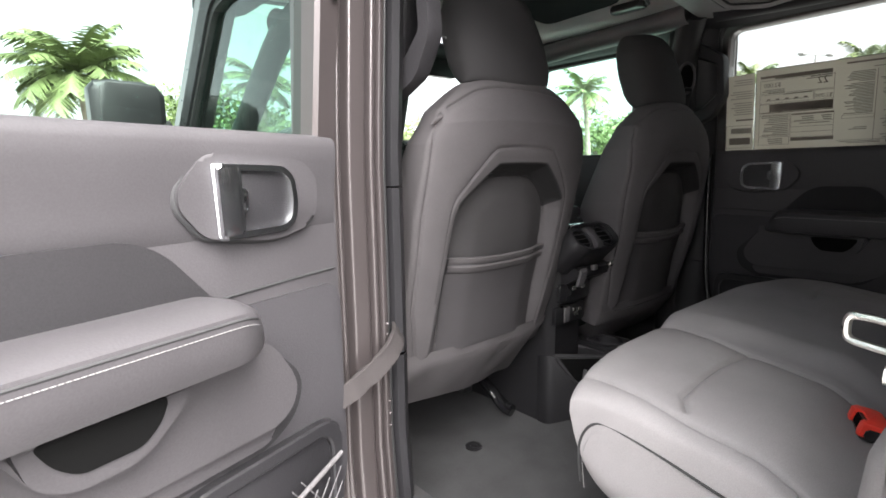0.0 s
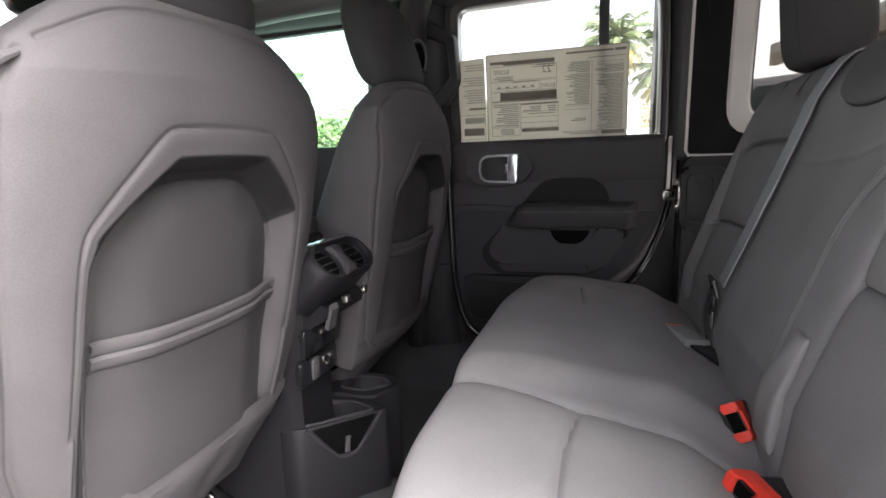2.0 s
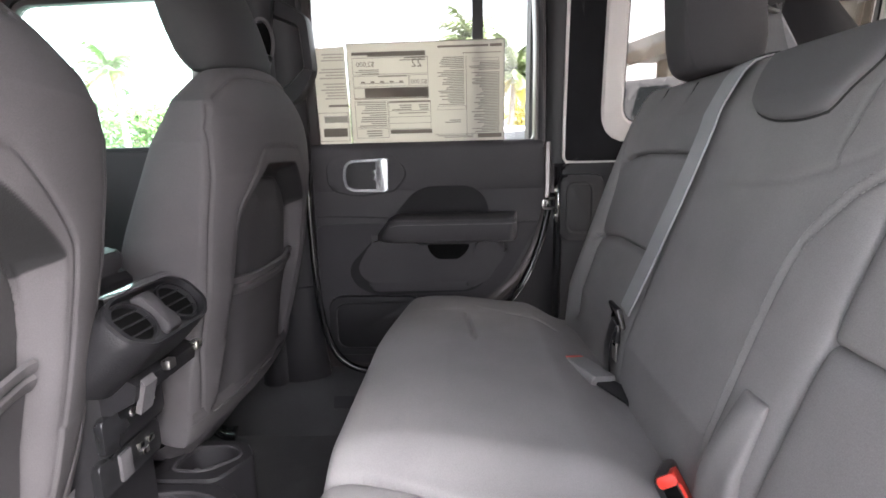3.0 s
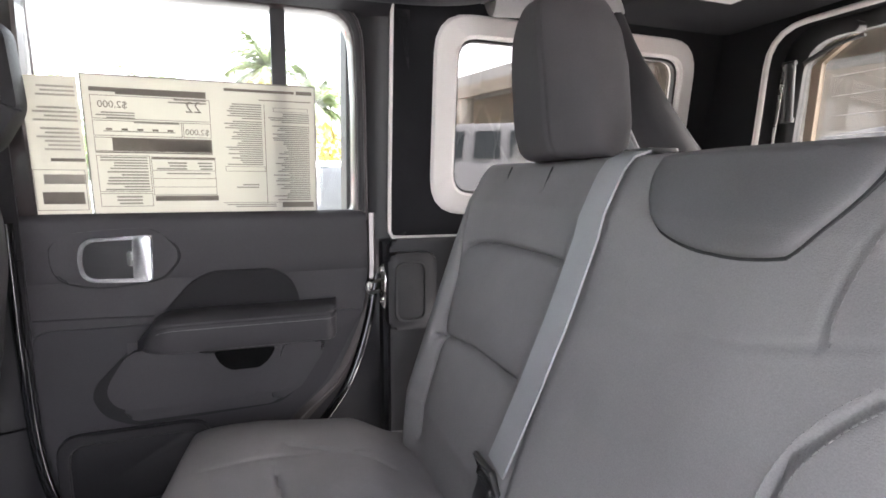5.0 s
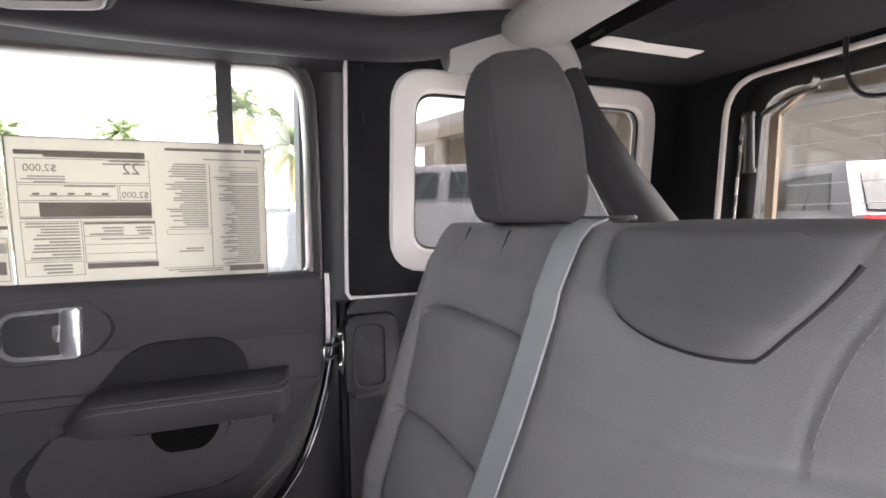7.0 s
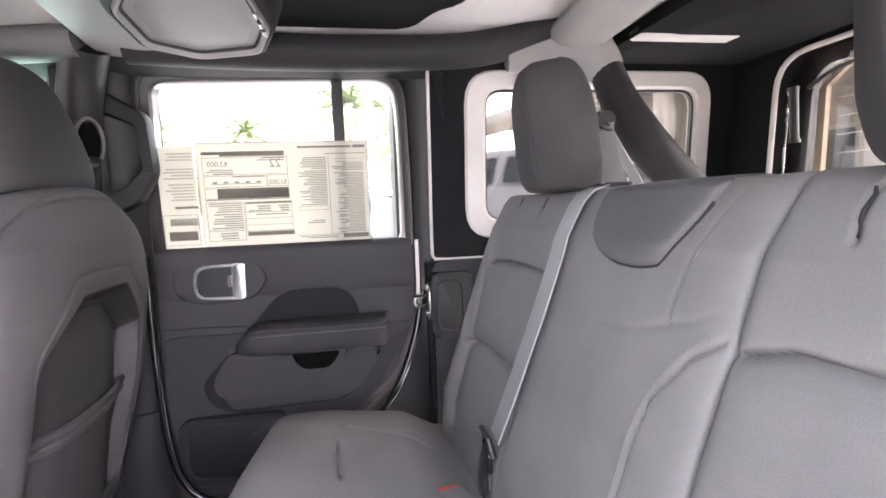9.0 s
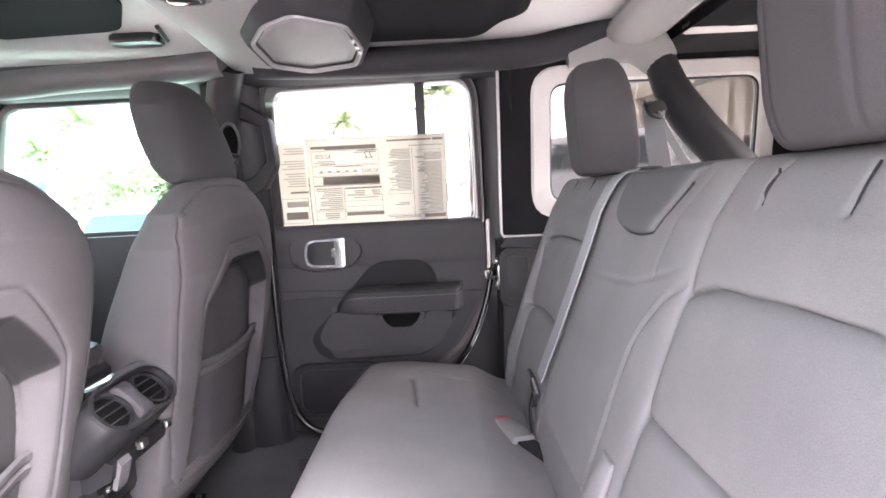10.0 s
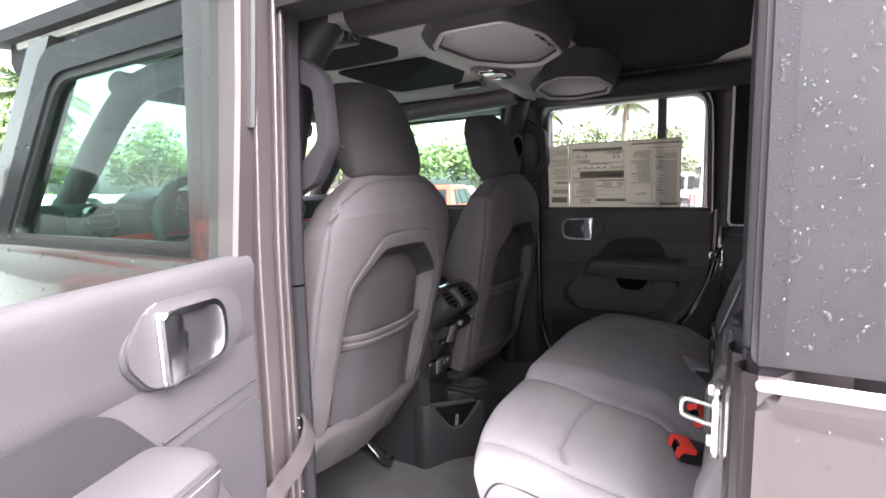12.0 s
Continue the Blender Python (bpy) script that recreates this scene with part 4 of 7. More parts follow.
        part("net_hem", bm_tube([put(0.036, 0.850, 0.035), put(0.14, 0.822, 0.038), put(0.25, 0.792, 0.038), put(0.35, 0.760, 0.035)], 0.004, 8), PLASTIC_GREY, door, "elastic hem of the net")
    # inside handle
    bez = rounded([(0.048, 1.288), (0.072, 1.315), (0.150, 1.323), (0.230, 1.324), (0.266, 1.280), (0.266, 1.258), (0.236, 1.221), (0.130, 1.207), (0.062, 1.224), (0.050, 1.250)], [0.012, 0.016, 0.05, 0.014, 0.010, 0.010, 0.016, 0.03, 0.014, 0.012], 5)
    hb = part("handle_bezel", bm_slab(bez, 0.010, 0.0240, 0.0065, 4, put), VINYL, door, "moulded handle bezel")
    part("bezel_gap", bm_tube([put(p.x, p.y, 0.0150) for p in bez] + [put(bez[0].x, bez[0].y, 0.0150)], 0.0048, 8), SEAM, hb, "dark gap round the bezel")
    hollow = rounded([(0.100, 1.262), (0.104, 1.292), (0.120, 1.302), (0.192, 1.303), (0.192, 1.225), (0.120, 1.226), (0.104, 1.236)], 0.010)
    part("handle_hollow", bm_slab(hollow, 0.020, 0.0250, 0.002, 2, put), PLASTIC, hb, "dark handle hollow")
    o = rounded([(0.093, 1.262), (0.098, 1.294), (0.116, 1.309), (0.224, 1.312), (0.220, 1.216), (0.116, 1.219), (0.098, 1.232)], [0.010, 0.010, 0.012, 0.008, 0.008, 0.012, 0.010])
    i = rounded([(0.104, 1.262), (0.108, 1.289), (0.121, 1.299), (0.190, 1.301), (0.188, 1.227), (0.121, 1.229), (0.108, 1.238)], [0.008, 0.008, 0.009, 0.004, 0.004, 0.009, 0.008])
    part("chrome_handle", bm_ring(o, i, 0.0225, 0.0320, put, 0.0045), CHROME, hb, "chrome inside door handle")
    part("handle_flap", bm_slab(rounded([(0.190, 1.308), (0.222, 1.310), (0.219, 1.218), (0.188, 1.222)], 0.006), 0.028, 0.0365, 0.004, 3, put), CHROME, hb, "chrome flap of the handle")
    part("lock_tab", bm_slab(rrect(0.178, 0.196, 1.250, 1.280, 0.004), 0.024, 0.0325, 0.003, 2, put), CHROME, hb, "chrome lock tab")
    # window frame and glass: leaning in with height
    up = lambda a, b, w: m @ Vector((a, w + 0.10 * max(0.0, b - 1.35), b))
    fo = rounded([(-0.012, 1.33), (0.66, 1.33), (0.655, 1.60), (0.645, 1.795), (0.0, 1.795), (-0.012, 1.6)], [0.004, 0.004, 0.05, 0.09, 0.05, 0.05], 6)
    fi = rounded([(0.035, 1.343), (0.628, 1.343), (0.626, 1.60), (0.618, 1.760), (0.042, 1.752), (0.036, 1.6)], [0.012, 0.03, 0.05, 0.06, 0.03, 0.05], 6)
    part("window_frame", bm_ring(fo, fi, -0.035, 0.012, up, 0.006), PAINT, door, "grey metallic painted door window frame")
    part("frame_seal", bm_tube([up(p.x, p.y, 0.013) for p in rounded([(0.004, 1.35), (0.645, 1.35), (0.640, 1.60), (0.632, 1.782), (0.012, 1.778), (0.004, 1.6)], [0.004, 0.004, 0.05, 0.08, 0.045, 0.05], 6)][10:], 0.008, 8), RUBBER, door)
    pane = lambda pts, w, f: bm_pane(pts, lambda a, b: f(a, b, w))
    part("window_glass", pane(rounded([(0.025, 1.33), (0.635, 1.33), (0.633, 1.60), (0.625, 1.768), (0.035, 1.762), (0.026, 1.6)], 0.03), -0.020, up), glass, door, "clear door window glass")
    part("divider_bar", bm_slab([(0.461, 1.335), (0.490, 1.335), (0.490, 1.765), (0.461, 1.765)], -0.030, 0.004, 0.003, 2, up), RUBBER, door, "dark window divider bar")
    return door, put, up


# right door, closed: u runs to the rear, w to the inside
M_RIGHT = Matrix(((0, -1, 0, 0.775), (-1, 0, 0, 0.545), (0, 0, 1, 0), (0, 0, 0, 1)))
door_r, put_r, up_r = build_rear_door(M_RIGHT, False, "closed dark rear door with chrome handle and price label on its window", GLASS_LIGHT)
# left door, swung open
D = Vector((-0.9507, -0.3102, 0)).normalized()
N = Vector((0.3102, -0.9507, 0)).normalized()
M_LEFT = Matrix(((D.x, N.x, 0, -0.829), (D.y, N.y, 0, 0.507), (0, 0, 1, 0), (0, 0, 0, 1)))
door_l, put_l, up_l = build_rear_door(M_LEFT, True, "open grey rear door with chrome handle and rain-speckled window", GLASS_WET)


def build_front_door(sx, label, fwd=0.0, top=0.0):
    """fwd, top: how much further forward and higher the window reaches."""
    d = thing("front_door", (sx(-0.80), 1.1, 0.7), label, "car door", "front doors")
    at = lambda a, b, w: (sx(-0.80 + w + 0.10 * max(0.0, b - 1.35)), a, b)
    skin = rounded([(0.60, 0.66), (1.58, 0.66), (1.62, 1.335), (0.60, 1.335)], 0.05)
    part("outer_panel", bm_slab(skin, -0.02, 0.05, 0.012, place=at), PAINT, d, "grey metallic painted door shell")
    card = rounded([(0.64, 0.72), (1.56, 0.72), (1.58, 1.345), (0.64, 1.345)], 0.03)
    part("trim_card", bm_slab(card, 0.05, 0.075, 0.01, 2, at), VINYL, d, "dark vinyl door card")
    fo = rounded([(0.595, 1.32), (1.50 + fwd, 1.32), (1.215 + 2 * fwd, 1.785 + top), (0.595, 1.795 + top)], [0.01, 0.02, 0.05, 0.03], 6)
    fi = rounded([(0.650, 1.345), (1.405 + fwd, 1.345), (1.170 + 2 * fwd, 1.725 + top), (0.648, 1.735 + top)], [0.05, 0.04, 0.05, 0.04], 6)
    part("window_frame", bm_ring(fo, fi, -0.012, 0.035, at, 0.006), PLASTIC, d, "dark textured window frame")
    gi = rounded([(0.668, 1.360), (1.385 + fwd, 1.360), (1.160 + 2 * fwd, 1.708 + top), (0.666, 1.716 + top)], [0.05, 0.04, 0.05, 0.04], 6)
    part("window_seal", bm_ring(fi, gi, -0.004, 0.02, at, 0.004), RUBBER, d)
    part("window_glass", bm_pane(rounded([(0.64, 1.34), (1.42 + fwd, 1.34), (1.18 + 2 * fwd, 1.735 + top), (0.64, 1.745 + top)], 0.03), lambda a, b: at(a, b, 0.010)), GLASS_GREEN, d, "green tinted front window glass")
    mir = part("door_mirror", bm_loft([[(sx(-0.86 - dx * 1.0), 1.52 + y, 1.492 + z) for y, z in [(p.x * s, p.y * s) for p in rrect(-0.055, 0.055, -0.072, 0.072, 0.03)]] for dx, s in ((-0.04, 0.6), (-0.02, 0.9), (0.02, 1.0), (0.10, 1.0), (0.135, 0.92), (0.148, 0.7))]), BLACK, d, "black door mirror wet with rain")
    # black in place of the dark bodywork the mirror would reflect
    part("mirror_glass", bm_slab(rrect(-0.02, 0.125, -0.06, 0.06, 0.02), 0, 0.003, 0.001, place=lambda a, b, w: (sx(-0.86 - a), 1.463 - w, 1.492 + b)), BLACK, mir, "mirror glass painted black as a dark reflection")
    part("mirror_foot", bm_box(min(sx(-0.88), sx(-0.80)), max(sx(-0.88), sx(-0.80)), 1.49, 1.55, 1.36, 1.46, 0.015), BLACK, d)


build_front_door(lambda x: x, "closed driver's door with green tinted wet window")
build_front_door(mirror_x, "closed front passenger door with tinted window", 0.11, 0.05)
for sx, fwd in ((lambda x: x, 0.0), (mirror_x, 0.11)):
    part("screen_pillar", bm_loft([[(sx(-0.80 + 0.10 * (z - 1.33) + dx), 1.505 + fwd - (0.60 - 2.2 * fwd) * (z - 1.33) + dy, z) for dx, dy in ((0, 0), (0.0, 0.10), (0.08, 0.12), (0.09, 0.02))] for z in (1.25, 1.40, 1.60, 1.82)]), PAINT, shell, "grey painted windscreen pillar")


def build_front():
    """Windscreen, cowl and dashboard."""
    pl = lambda a, b, w: (a, 1.72 - 0.62 * (b - 1.30) + w, b)
    part("windscreen", bm_pane([(-0.68, 1.30), (0.76, 1.30), (0.70, 1.82), (-0.62, 1.82)], lambda a, b: pl(a, b, 0.0)), GLASS, shell, "clear windscreen")
    part("bonnet", bm_box(-0.60, 0.68, 1.80, 3.0, 1.02, 1.24, 0.05), PAINT, shell, "grey metallic bonnet")
    part("cowl", bm_box(-0.74, 0.82, 1.62, 1.84, 0.9, 1.27, 0.02), BLACK, shell)
    part("front_wall", bm_box(-0.80, 0.88, 1.84, 1.92, 0.42, 1.20, 0.01), BLACK, shell)
    dash = thing("dashboard", (CX, 1.5, 0.9), "black padded dashboard with gauges and round vents", "dashboard")
    rings = [[(x, 1.66, 0.80), (x, 1.64, 1.40), (x, 1.52, 1.425), (x, 1.43, 1.42), (x, 1.39, 1.405), (x, 1.385, 1.33), (x, 1.40, 1.10), (x, 1.45, 0.80)] for x in (-0.68, -0.5, -0.2, 0.04, 0.3, 0.56, 0.76)]
    part("dash_pad", bm_loft(rings), VINYL, dash)
    part("gauge_hood", bm_tube([(-0.33, 1.37, 1.405), (-0.33, 1.52, 1.415)], 0.15, 20, 0.055), BLACK, dash)
    for x in (-0.60, -0.06, 0.14, 0.68):
        part("vent_ring", bm_tube([(x, 1.40, 1.375), (x, 1.365, 1.377)], 0.046, 24), STEEL, dash, "silver ringed round vent")
        part("vent_core", bm_tube([(x, 1.38, 1.375), (x, 1.361, 1.377)], 0.037, 24), BLACK, dash)
        for k in (-1, 0, 1):
            part("vent_slat", bm_box(x - 0.034, x + 0.034, 1.356, 1.362, 1.376 + 0.018 * k - 0.002, 1.376 + 0.018 * k + 0.002, 0.001, 1), PLASTIC_GREY, dash)
    part("dash_insert", bm_box(-0.66, 0.74, 1.365, 1.40, 1.255, 1.330, 0.012, 3), DASH_RED, dash, "red painted dash insert")
    part("screen", bm_box(-0.10, 0.18, 1.345, 1.40, 1.16, 1.32, 0.008), BLACK, dash, "dark glossy centre screen")
    wheel = thing("steering_wheel", (-0.33, 1.2, 1.1), "black leather steering wheel", "steering wheel")
    c = pose(-0.345, 1.21, 1.325, 68, 0, 0)
    ring = [c @ Vector((0.185 * math.cos(a), 0.185 * math.sin(a), 0)) for a in (2 * math.pi * k / 40 for k in range(41))]
    part("rim", bm_tube(ring, 0.016, 10, caps=False), VINYL, wheel)
    part("hub", bm_slab(rrect(-0.08, 0.08, -0.07, 0.06, 0.03), -0.02, 0.03, 0.01, place=lambda a, b, w: c @ Vector((a, b, w))), BLACK, wheel)
    for x in (-1, 1):
        part("spoke", bm_tube([c @ Vector((0.06 * x, 0, 0)), c @ Vector((0.18 * x, 0.0, 0))], 0.016, 8, 0.008), BLACK, wheel)
    part("column", bm_tube([(-0.345, 1.23, 1.315), (-0.345, 1.42, 1.25)], 0.045, 12), BLACK, wheel)
    mir = thing("rear_view_mirror", (CX, 1.35, 1.62), "black rear-view mirror on the windscreen", "mirror")
    part("mirror_body", bm_slab(rrect(-0.12, 0.12, -0.035, 0.035, 0.025), 0, 0.03, 0.008, place=lambda a, b, w: (CX + 0.07 + a, 1.34 + w, 1.697 + b)), BLACK, mir)
    part("mirror_stalk", bm_tube([(CX + 0.05, 1.36, 1.70), (CX, 1.45, 1.74)], 0.012, 8), BLACK, mir)
    for x in (-0.30, 0.38):
        v = thing("sun_visor", (x, 1.34, 1.77), "folded grey sun visor under the header", "sun visor")
        part("visor_pad", bm_slab(rrect(x - 0.18, x + 0.18, 1.16, 1.33, 0.03), 0, 0.018, 0.006, place=lambda a, b, w: (a, b, 1.775 + w)), LINER, v)
    for x in (0.42, -0.34):
        lt = thing("roof_latch", (x, 1.25, 1.8), "black roof panel latch", "latch", "roof latches")
        part("latch_body", bm_slab(rrect(x + 0.02, x + 0.07, 0.68, 0.80, 0.015), 0, 0.022, 0.006, place=lambda a, b, w: (a, b, 1.825 + w)), BLACK, lt)
        part("latch_arm", bm_tube([(x + 0.05, 0.69, 1.84), (x + 0.02, 0.655, 1.825), (x - 0.03, 0.65, 1.84)], 0.006, 8), BLACK, lt)


build_front()


# ---- front seats ----
def build_front_seat(cx, label):
    seat = thing("front_seat", (cx, 0.8, FLOOR), label, "car seat", "front seats")
    slide = 0.0 if cx < 0 else -0.055
    back_y = [(0.80, 0.675 + slide * 1.2), (0.90, 0.650 + slide * 1.1), (1.10, 0.597 + slide), (1.30, 0.551 + slide * 0.7), (1.40, 0.533 + slide * 0.4), (1.52, 0.545 + slide * 0.3)]
    half_w = [(0.82, 0.245), (0.95, 0.262), (1.20, 0.272), (1.36, 0.262), (1.43, 0.235), (1.47, 0.19), (1.50, 0.15)]
    z0, z1 = 0.815, 1.492

    def soften(line):
        for _ in range(2):
            line = line[:1] + [(lerp(a[0], b[0], f), lerp(a[1], b[1], f)) for a, b in zip(line, line[1:]) for f in (0.25, 0.75)] + line[-1:]
        return line

    # rim of the hollow in the seat back: open at its foot
    lip = soften([(-0.196, 0.86), (-0.196, 1.10), (-0.193, 1.222), (-0.178, 1.252), (-0.108, 1.334), (-0.084, 1.346), (0.084, 1.346), (0.108, 1.334), (0.178, 1.252), (0.193, 1.222), (0.196, 1.10), (0.196, 0.86)])
    inset = soften([(-0.160, 0.90), (-0.160, 1.12), (-0.155, 1.185), (-0.138, 1.225), (-0.095, 1.268), (-0.055, 1.283), (0.055, 1.283), (0.095, 1.268), (0.138, 1.225), (0.155, 1.185), (0.160, 1.12), (0.160, 0.90)])
    sleft = [(-0.232, 1.405), (-0.248, 1.37), (-0.256, 1.20), (-0.250, 1.00), (-0.222, 0.868)]
    sright = [(-p[0], p[1]) for p in sleft]
    collar = soften([(-0.215, 1.418), (-0.175, 1.440), (-0.130, 1.462), (-0.06, 1.470), (0.06, 1.470), (0.14, 1.462)])
    thick = [(0.85, 0.23), (1.15, 0.205), (1.30, 0.165), (1.40, 0.125), (1.48, 0.085)]
    band = [(1.00, 0.004), (1.20, 0.007), (1.27, 0.022), (1.33, 0.036)]
    deep = [(0.88, 0.020), (1.00, 0.034), (1.20, 0.040), (1.30, 0.044)]

    def place(s, t, h, relief):
        z = lerp(z0, z1, (t + 1) / 2)
        x = s * table(half_w, z)
        zz = z - 0.020 * s * s * max(0.0, (z - 1.2) / 0.3)
        yc = table(back_y, z) + 0.015
        y = yc - h * 0.030 - 0.020 * (1 - s * s) if h > 0 else yc - h * table(thick, z)
        if h < 0:
            y -= 0.02 * (1 - abs(s) ** 3) * (1 if z > 0.9 else 0.5)
        return Vector((cx + x, y - relief(x, zz) if relief else y, zz))

    def ease(f):
        f = min(1.0, max(0.0, f))
        return f * f * (3 - 2 * f)

    def rear(x, z):
        r = -groove(x, z, lip[4:-4], 0.0028, 0.0035) - groove(x, z, lip[4:-4], 0.012, 0.002)
        r -= groove(x, z, sleft, 0.003, 0.004) + groove(x, z, sleft, 0.012, 0.002) + groove(x, z, sright, 0.003, 0.004) + groove(x, z, sright, 0.012, 0.002)
        r -= groove(x, z, collar, 0.003, 0.004) + groove(x, z, collar, 0.012, 0.003)
        # a shallow band inside the rim, then a steep wall down to the padded pocket panel
        if inside(x, z, lip):
            d, _ = near_line(x, z, lip)
            b, dp = table(band, z), table(deep, z)
            r -= 0.005 * ease(d / (b + 0.001)) + dp * ease((d - b) / 0.030)
            # the pocket panel swells in its middle
            r += 0.010 * ease((d - b - 0.034) / 0.07) - groove(x, z, inset, 0.0022, 0.004)
        r += 0.0010 * noise.noise((x * 14, z * 14, cx)) + 0.0022 * noise.noise((x * 6, z * 4, cx + 2)) - groove(x, z, [(-0.20, 0.872), (0.0, 0.862), (0.19, 0.868)], 0.004, 0.004)
        return r

    def surf(x, z, lift=0.0):
        """The point on the rear face at x from the seat's middle and height z."""
        s_ = max(-0.999, min(0.999, x / table(half_w, z)))
        zz = z + 0.020 * s_ * s_ * max(0.0, (z - 1.2) / 0.3)
        prof = max(0.0, 1 - abs(s_) ** 3.4) ** (1 / 3.4)
        return Vector((cx + x, table(back_y, zz) + 0.015 - prof * 0.030 - 0.020 * (1 - s_ * s_) - rear(x, z) - lift, z))

    back = part("backrest", bm_pillow(place, rear, None, 260, 300, 3.4, 1.35), SEAT_TONED, seat, "grey fabric backrest", sharp=60)
    # shade under the arch put into the wall's colour, darker tone on the panel below it
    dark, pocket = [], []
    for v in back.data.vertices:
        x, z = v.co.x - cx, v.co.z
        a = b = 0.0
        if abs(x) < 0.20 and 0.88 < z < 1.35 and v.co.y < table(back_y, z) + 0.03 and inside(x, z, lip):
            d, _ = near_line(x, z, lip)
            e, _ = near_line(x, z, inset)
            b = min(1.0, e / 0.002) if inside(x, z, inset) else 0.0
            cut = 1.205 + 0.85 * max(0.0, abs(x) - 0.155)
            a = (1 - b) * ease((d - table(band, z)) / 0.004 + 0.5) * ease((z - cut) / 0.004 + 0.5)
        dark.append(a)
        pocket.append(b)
    for key, values in (("hollow_shade", dark), ("pocket_cloth", pocket)):
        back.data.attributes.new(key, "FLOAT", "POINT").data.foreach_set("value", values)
    if cx < 0:
        part("shoulder_tab", bm_tube([surf(-0.233, 1.402, 0.001), surf(-0.246, 1.395, 0.003), surf(-0.254, 1.386, 0.002)], [0.003, 0.005, 0.003], 8), SEAT_COVER_SHADED, back, "small sewn tab at the top of the side seam")
    # map pocket with a hemmed top edge, bulging a little from the panel
    rows = []
    for k in range(31):
        z = lerp(0.876, 1.088, k / 30)
        rows.append([surf(lerp(-0.163, 0.163, j / 32), z + 0.008 * (lerp(-1, 1, j / 32)) ** 2 * k / 30, 0.004 + 0.004 * (k / 30) ** 2) for j in range(33)])
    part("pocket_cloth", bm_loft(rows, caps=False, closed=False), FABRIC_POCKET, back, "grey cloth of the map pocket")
    hem = []
    for dz, o in ((0.006, 0.004), (0.010, 0.008), (0.007, 0.0135), (-0.001, 0.0145), (-0.007, 0.0105), (-0.013, 0.0145), (-0.022, 0.0135), (-0.028, 0.009), (-0.029, 0.004)):
        hem.append([surf(x, 1.090 + dz + 0.008 * (x / 0.163) ** 2, o) for x in (lerp(-0.166, 0.166, k / 32) for k in range(33))])
    part("pocket_hem", bm_loft(hem, caps=False, closed=False), SEAT_COVER_SHADED, back, "folded hem of the map pocket")
    part("hem_seam", bm_tube([surf(x, 1.083 + 0.008 * (x / 0.163) ** 2, 0.0105) for x in (lerp(-0.165, 0.165, k / 32) for k in range(33))], 0.0014, 6), SEAM, back)
    # skirt of cloth under the back
    rings = []
    for k in range(15):
        f = k / 14
        z = lerp(0.884, 0.734, f)
        y = lerp(0.644 + slide * 1.1, 0.722 + slide * 0.6, f ** 1.4)
        w = lerp(0.252, 0.222, f)
        ring = []
        for s in (lerp(-1, 1, i / 48) for i in range(49)):
            fold = 0.0022 * math.sin(9 * s + 6 * f + cx * 7) * f + 0.007 * noise.noise((s * 3 + cx, f * 2 + s * 2, 4.0)) * min(1.0, f * 3)
            ring.append((cx + w * s + 0.004 * math.sin(9 * s + 5 * f), y - 0.020 * (1 - s * s) + fold + 0.010 * ease(1 - f * 4), z + 0.004 * math.sin(5 * s + cx * 3) * f + 0.055 * f * max(0.0, (s if cx < 0 else -s) - 0.72) / 0.28))
        rings.append(ring)
    for k in range(3):
        rings.append([(p[0], p[1] + 0.03 + 0.04 * k, p[2] + 0.004) for p in rings[14]])
    part("skirt", bm_loft(rings, caps=False, closed=False), SEAT_COVER_SHADED, seat, "loose grey cloth skirt with folds")

    # head restraint
    hx = cx + (-0.012 if cx < 0 else 0.0)

    def hr(s, t, h, relief):
        z = lerp(1.478, 1.695, (t + 1) / 2)
        w = table([(1.47, 0.128), (1.52, 0.140), (1.58, 0.140), (1.64, 0.125), (1.70, 0.092)], z)
        y = 0.578 + 0.30 * (z - 1.50) - h * 0.053 - (0.018 * (1 - s * s) if h > 0 else -0.01 * (1 - s * s))
        return Vector((hx + s * w, y, z + (0.010 * (1 - s * s) * (1 if t > 0 else -0.6) if abs(t) > 0.6 else 0)))
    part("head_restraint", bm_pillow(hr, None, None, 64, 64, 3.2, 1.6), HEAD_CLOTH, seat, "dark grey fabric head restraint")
    part("restraint_base", bm_slab(rrect(-0.105, 0.105, -0.045, 0.035, 0.03), -0.012, 0.014, 0.003, place=lambda a, b, w: (cx + a, 0.578 + b, 1.478 + w)), BLACK, seat, "black plastic restraint base")
    for x in (-0.055, 0.055):
        part("restraint_post", bm_tube([(cx + x, 0.60, 1.44), (cx + x, 0.60, 1.50)], 0.007, 8), STEEL, seat)

    # seat cushion and slides
    def cu(s, t, h, relief):
        y = lerp(0.70, 1.22, (t + 1) / 2)
        return Vector((cx + s * 0.25, y, 0.86 + 0.03 * (y - 0.7) + h * 0.075 + (0.02 * abs(s) ** 3 if h > 0 else 0)))
    part("cushion", bm_pillow(cu, None, None, 28, 28, 4), SEAT_COVER_SHADED, seat, "grey fabric seat cushion")
    part("seat_base", bm_box(cx - 0.20, cx + 0.20, 0.98, 1.22, 0.60, 0.80, 0.03), HOLLOW, seat, "black seat base")
    for x in (-0.2, 0.2):
        part("slide_rail", bm_box(cx + x - 0.02, cx + x + 0.02, 0.92, 1.22, 0.575, 0.62, 0.006), BLACK, seat, "black steel slide rail")
    for x in (-0.250, 0.250):
        foot = smooth_path([(cx + x * 0.93, 0.93, 0.640), (cx + x * 0.95, 0.875, 0.612), (cx + x * 0.98, 0.835, 0.575), (cx + x, 0.805, 0.552), (cx + x * 1.03, 0.775, 0.546)], 5)
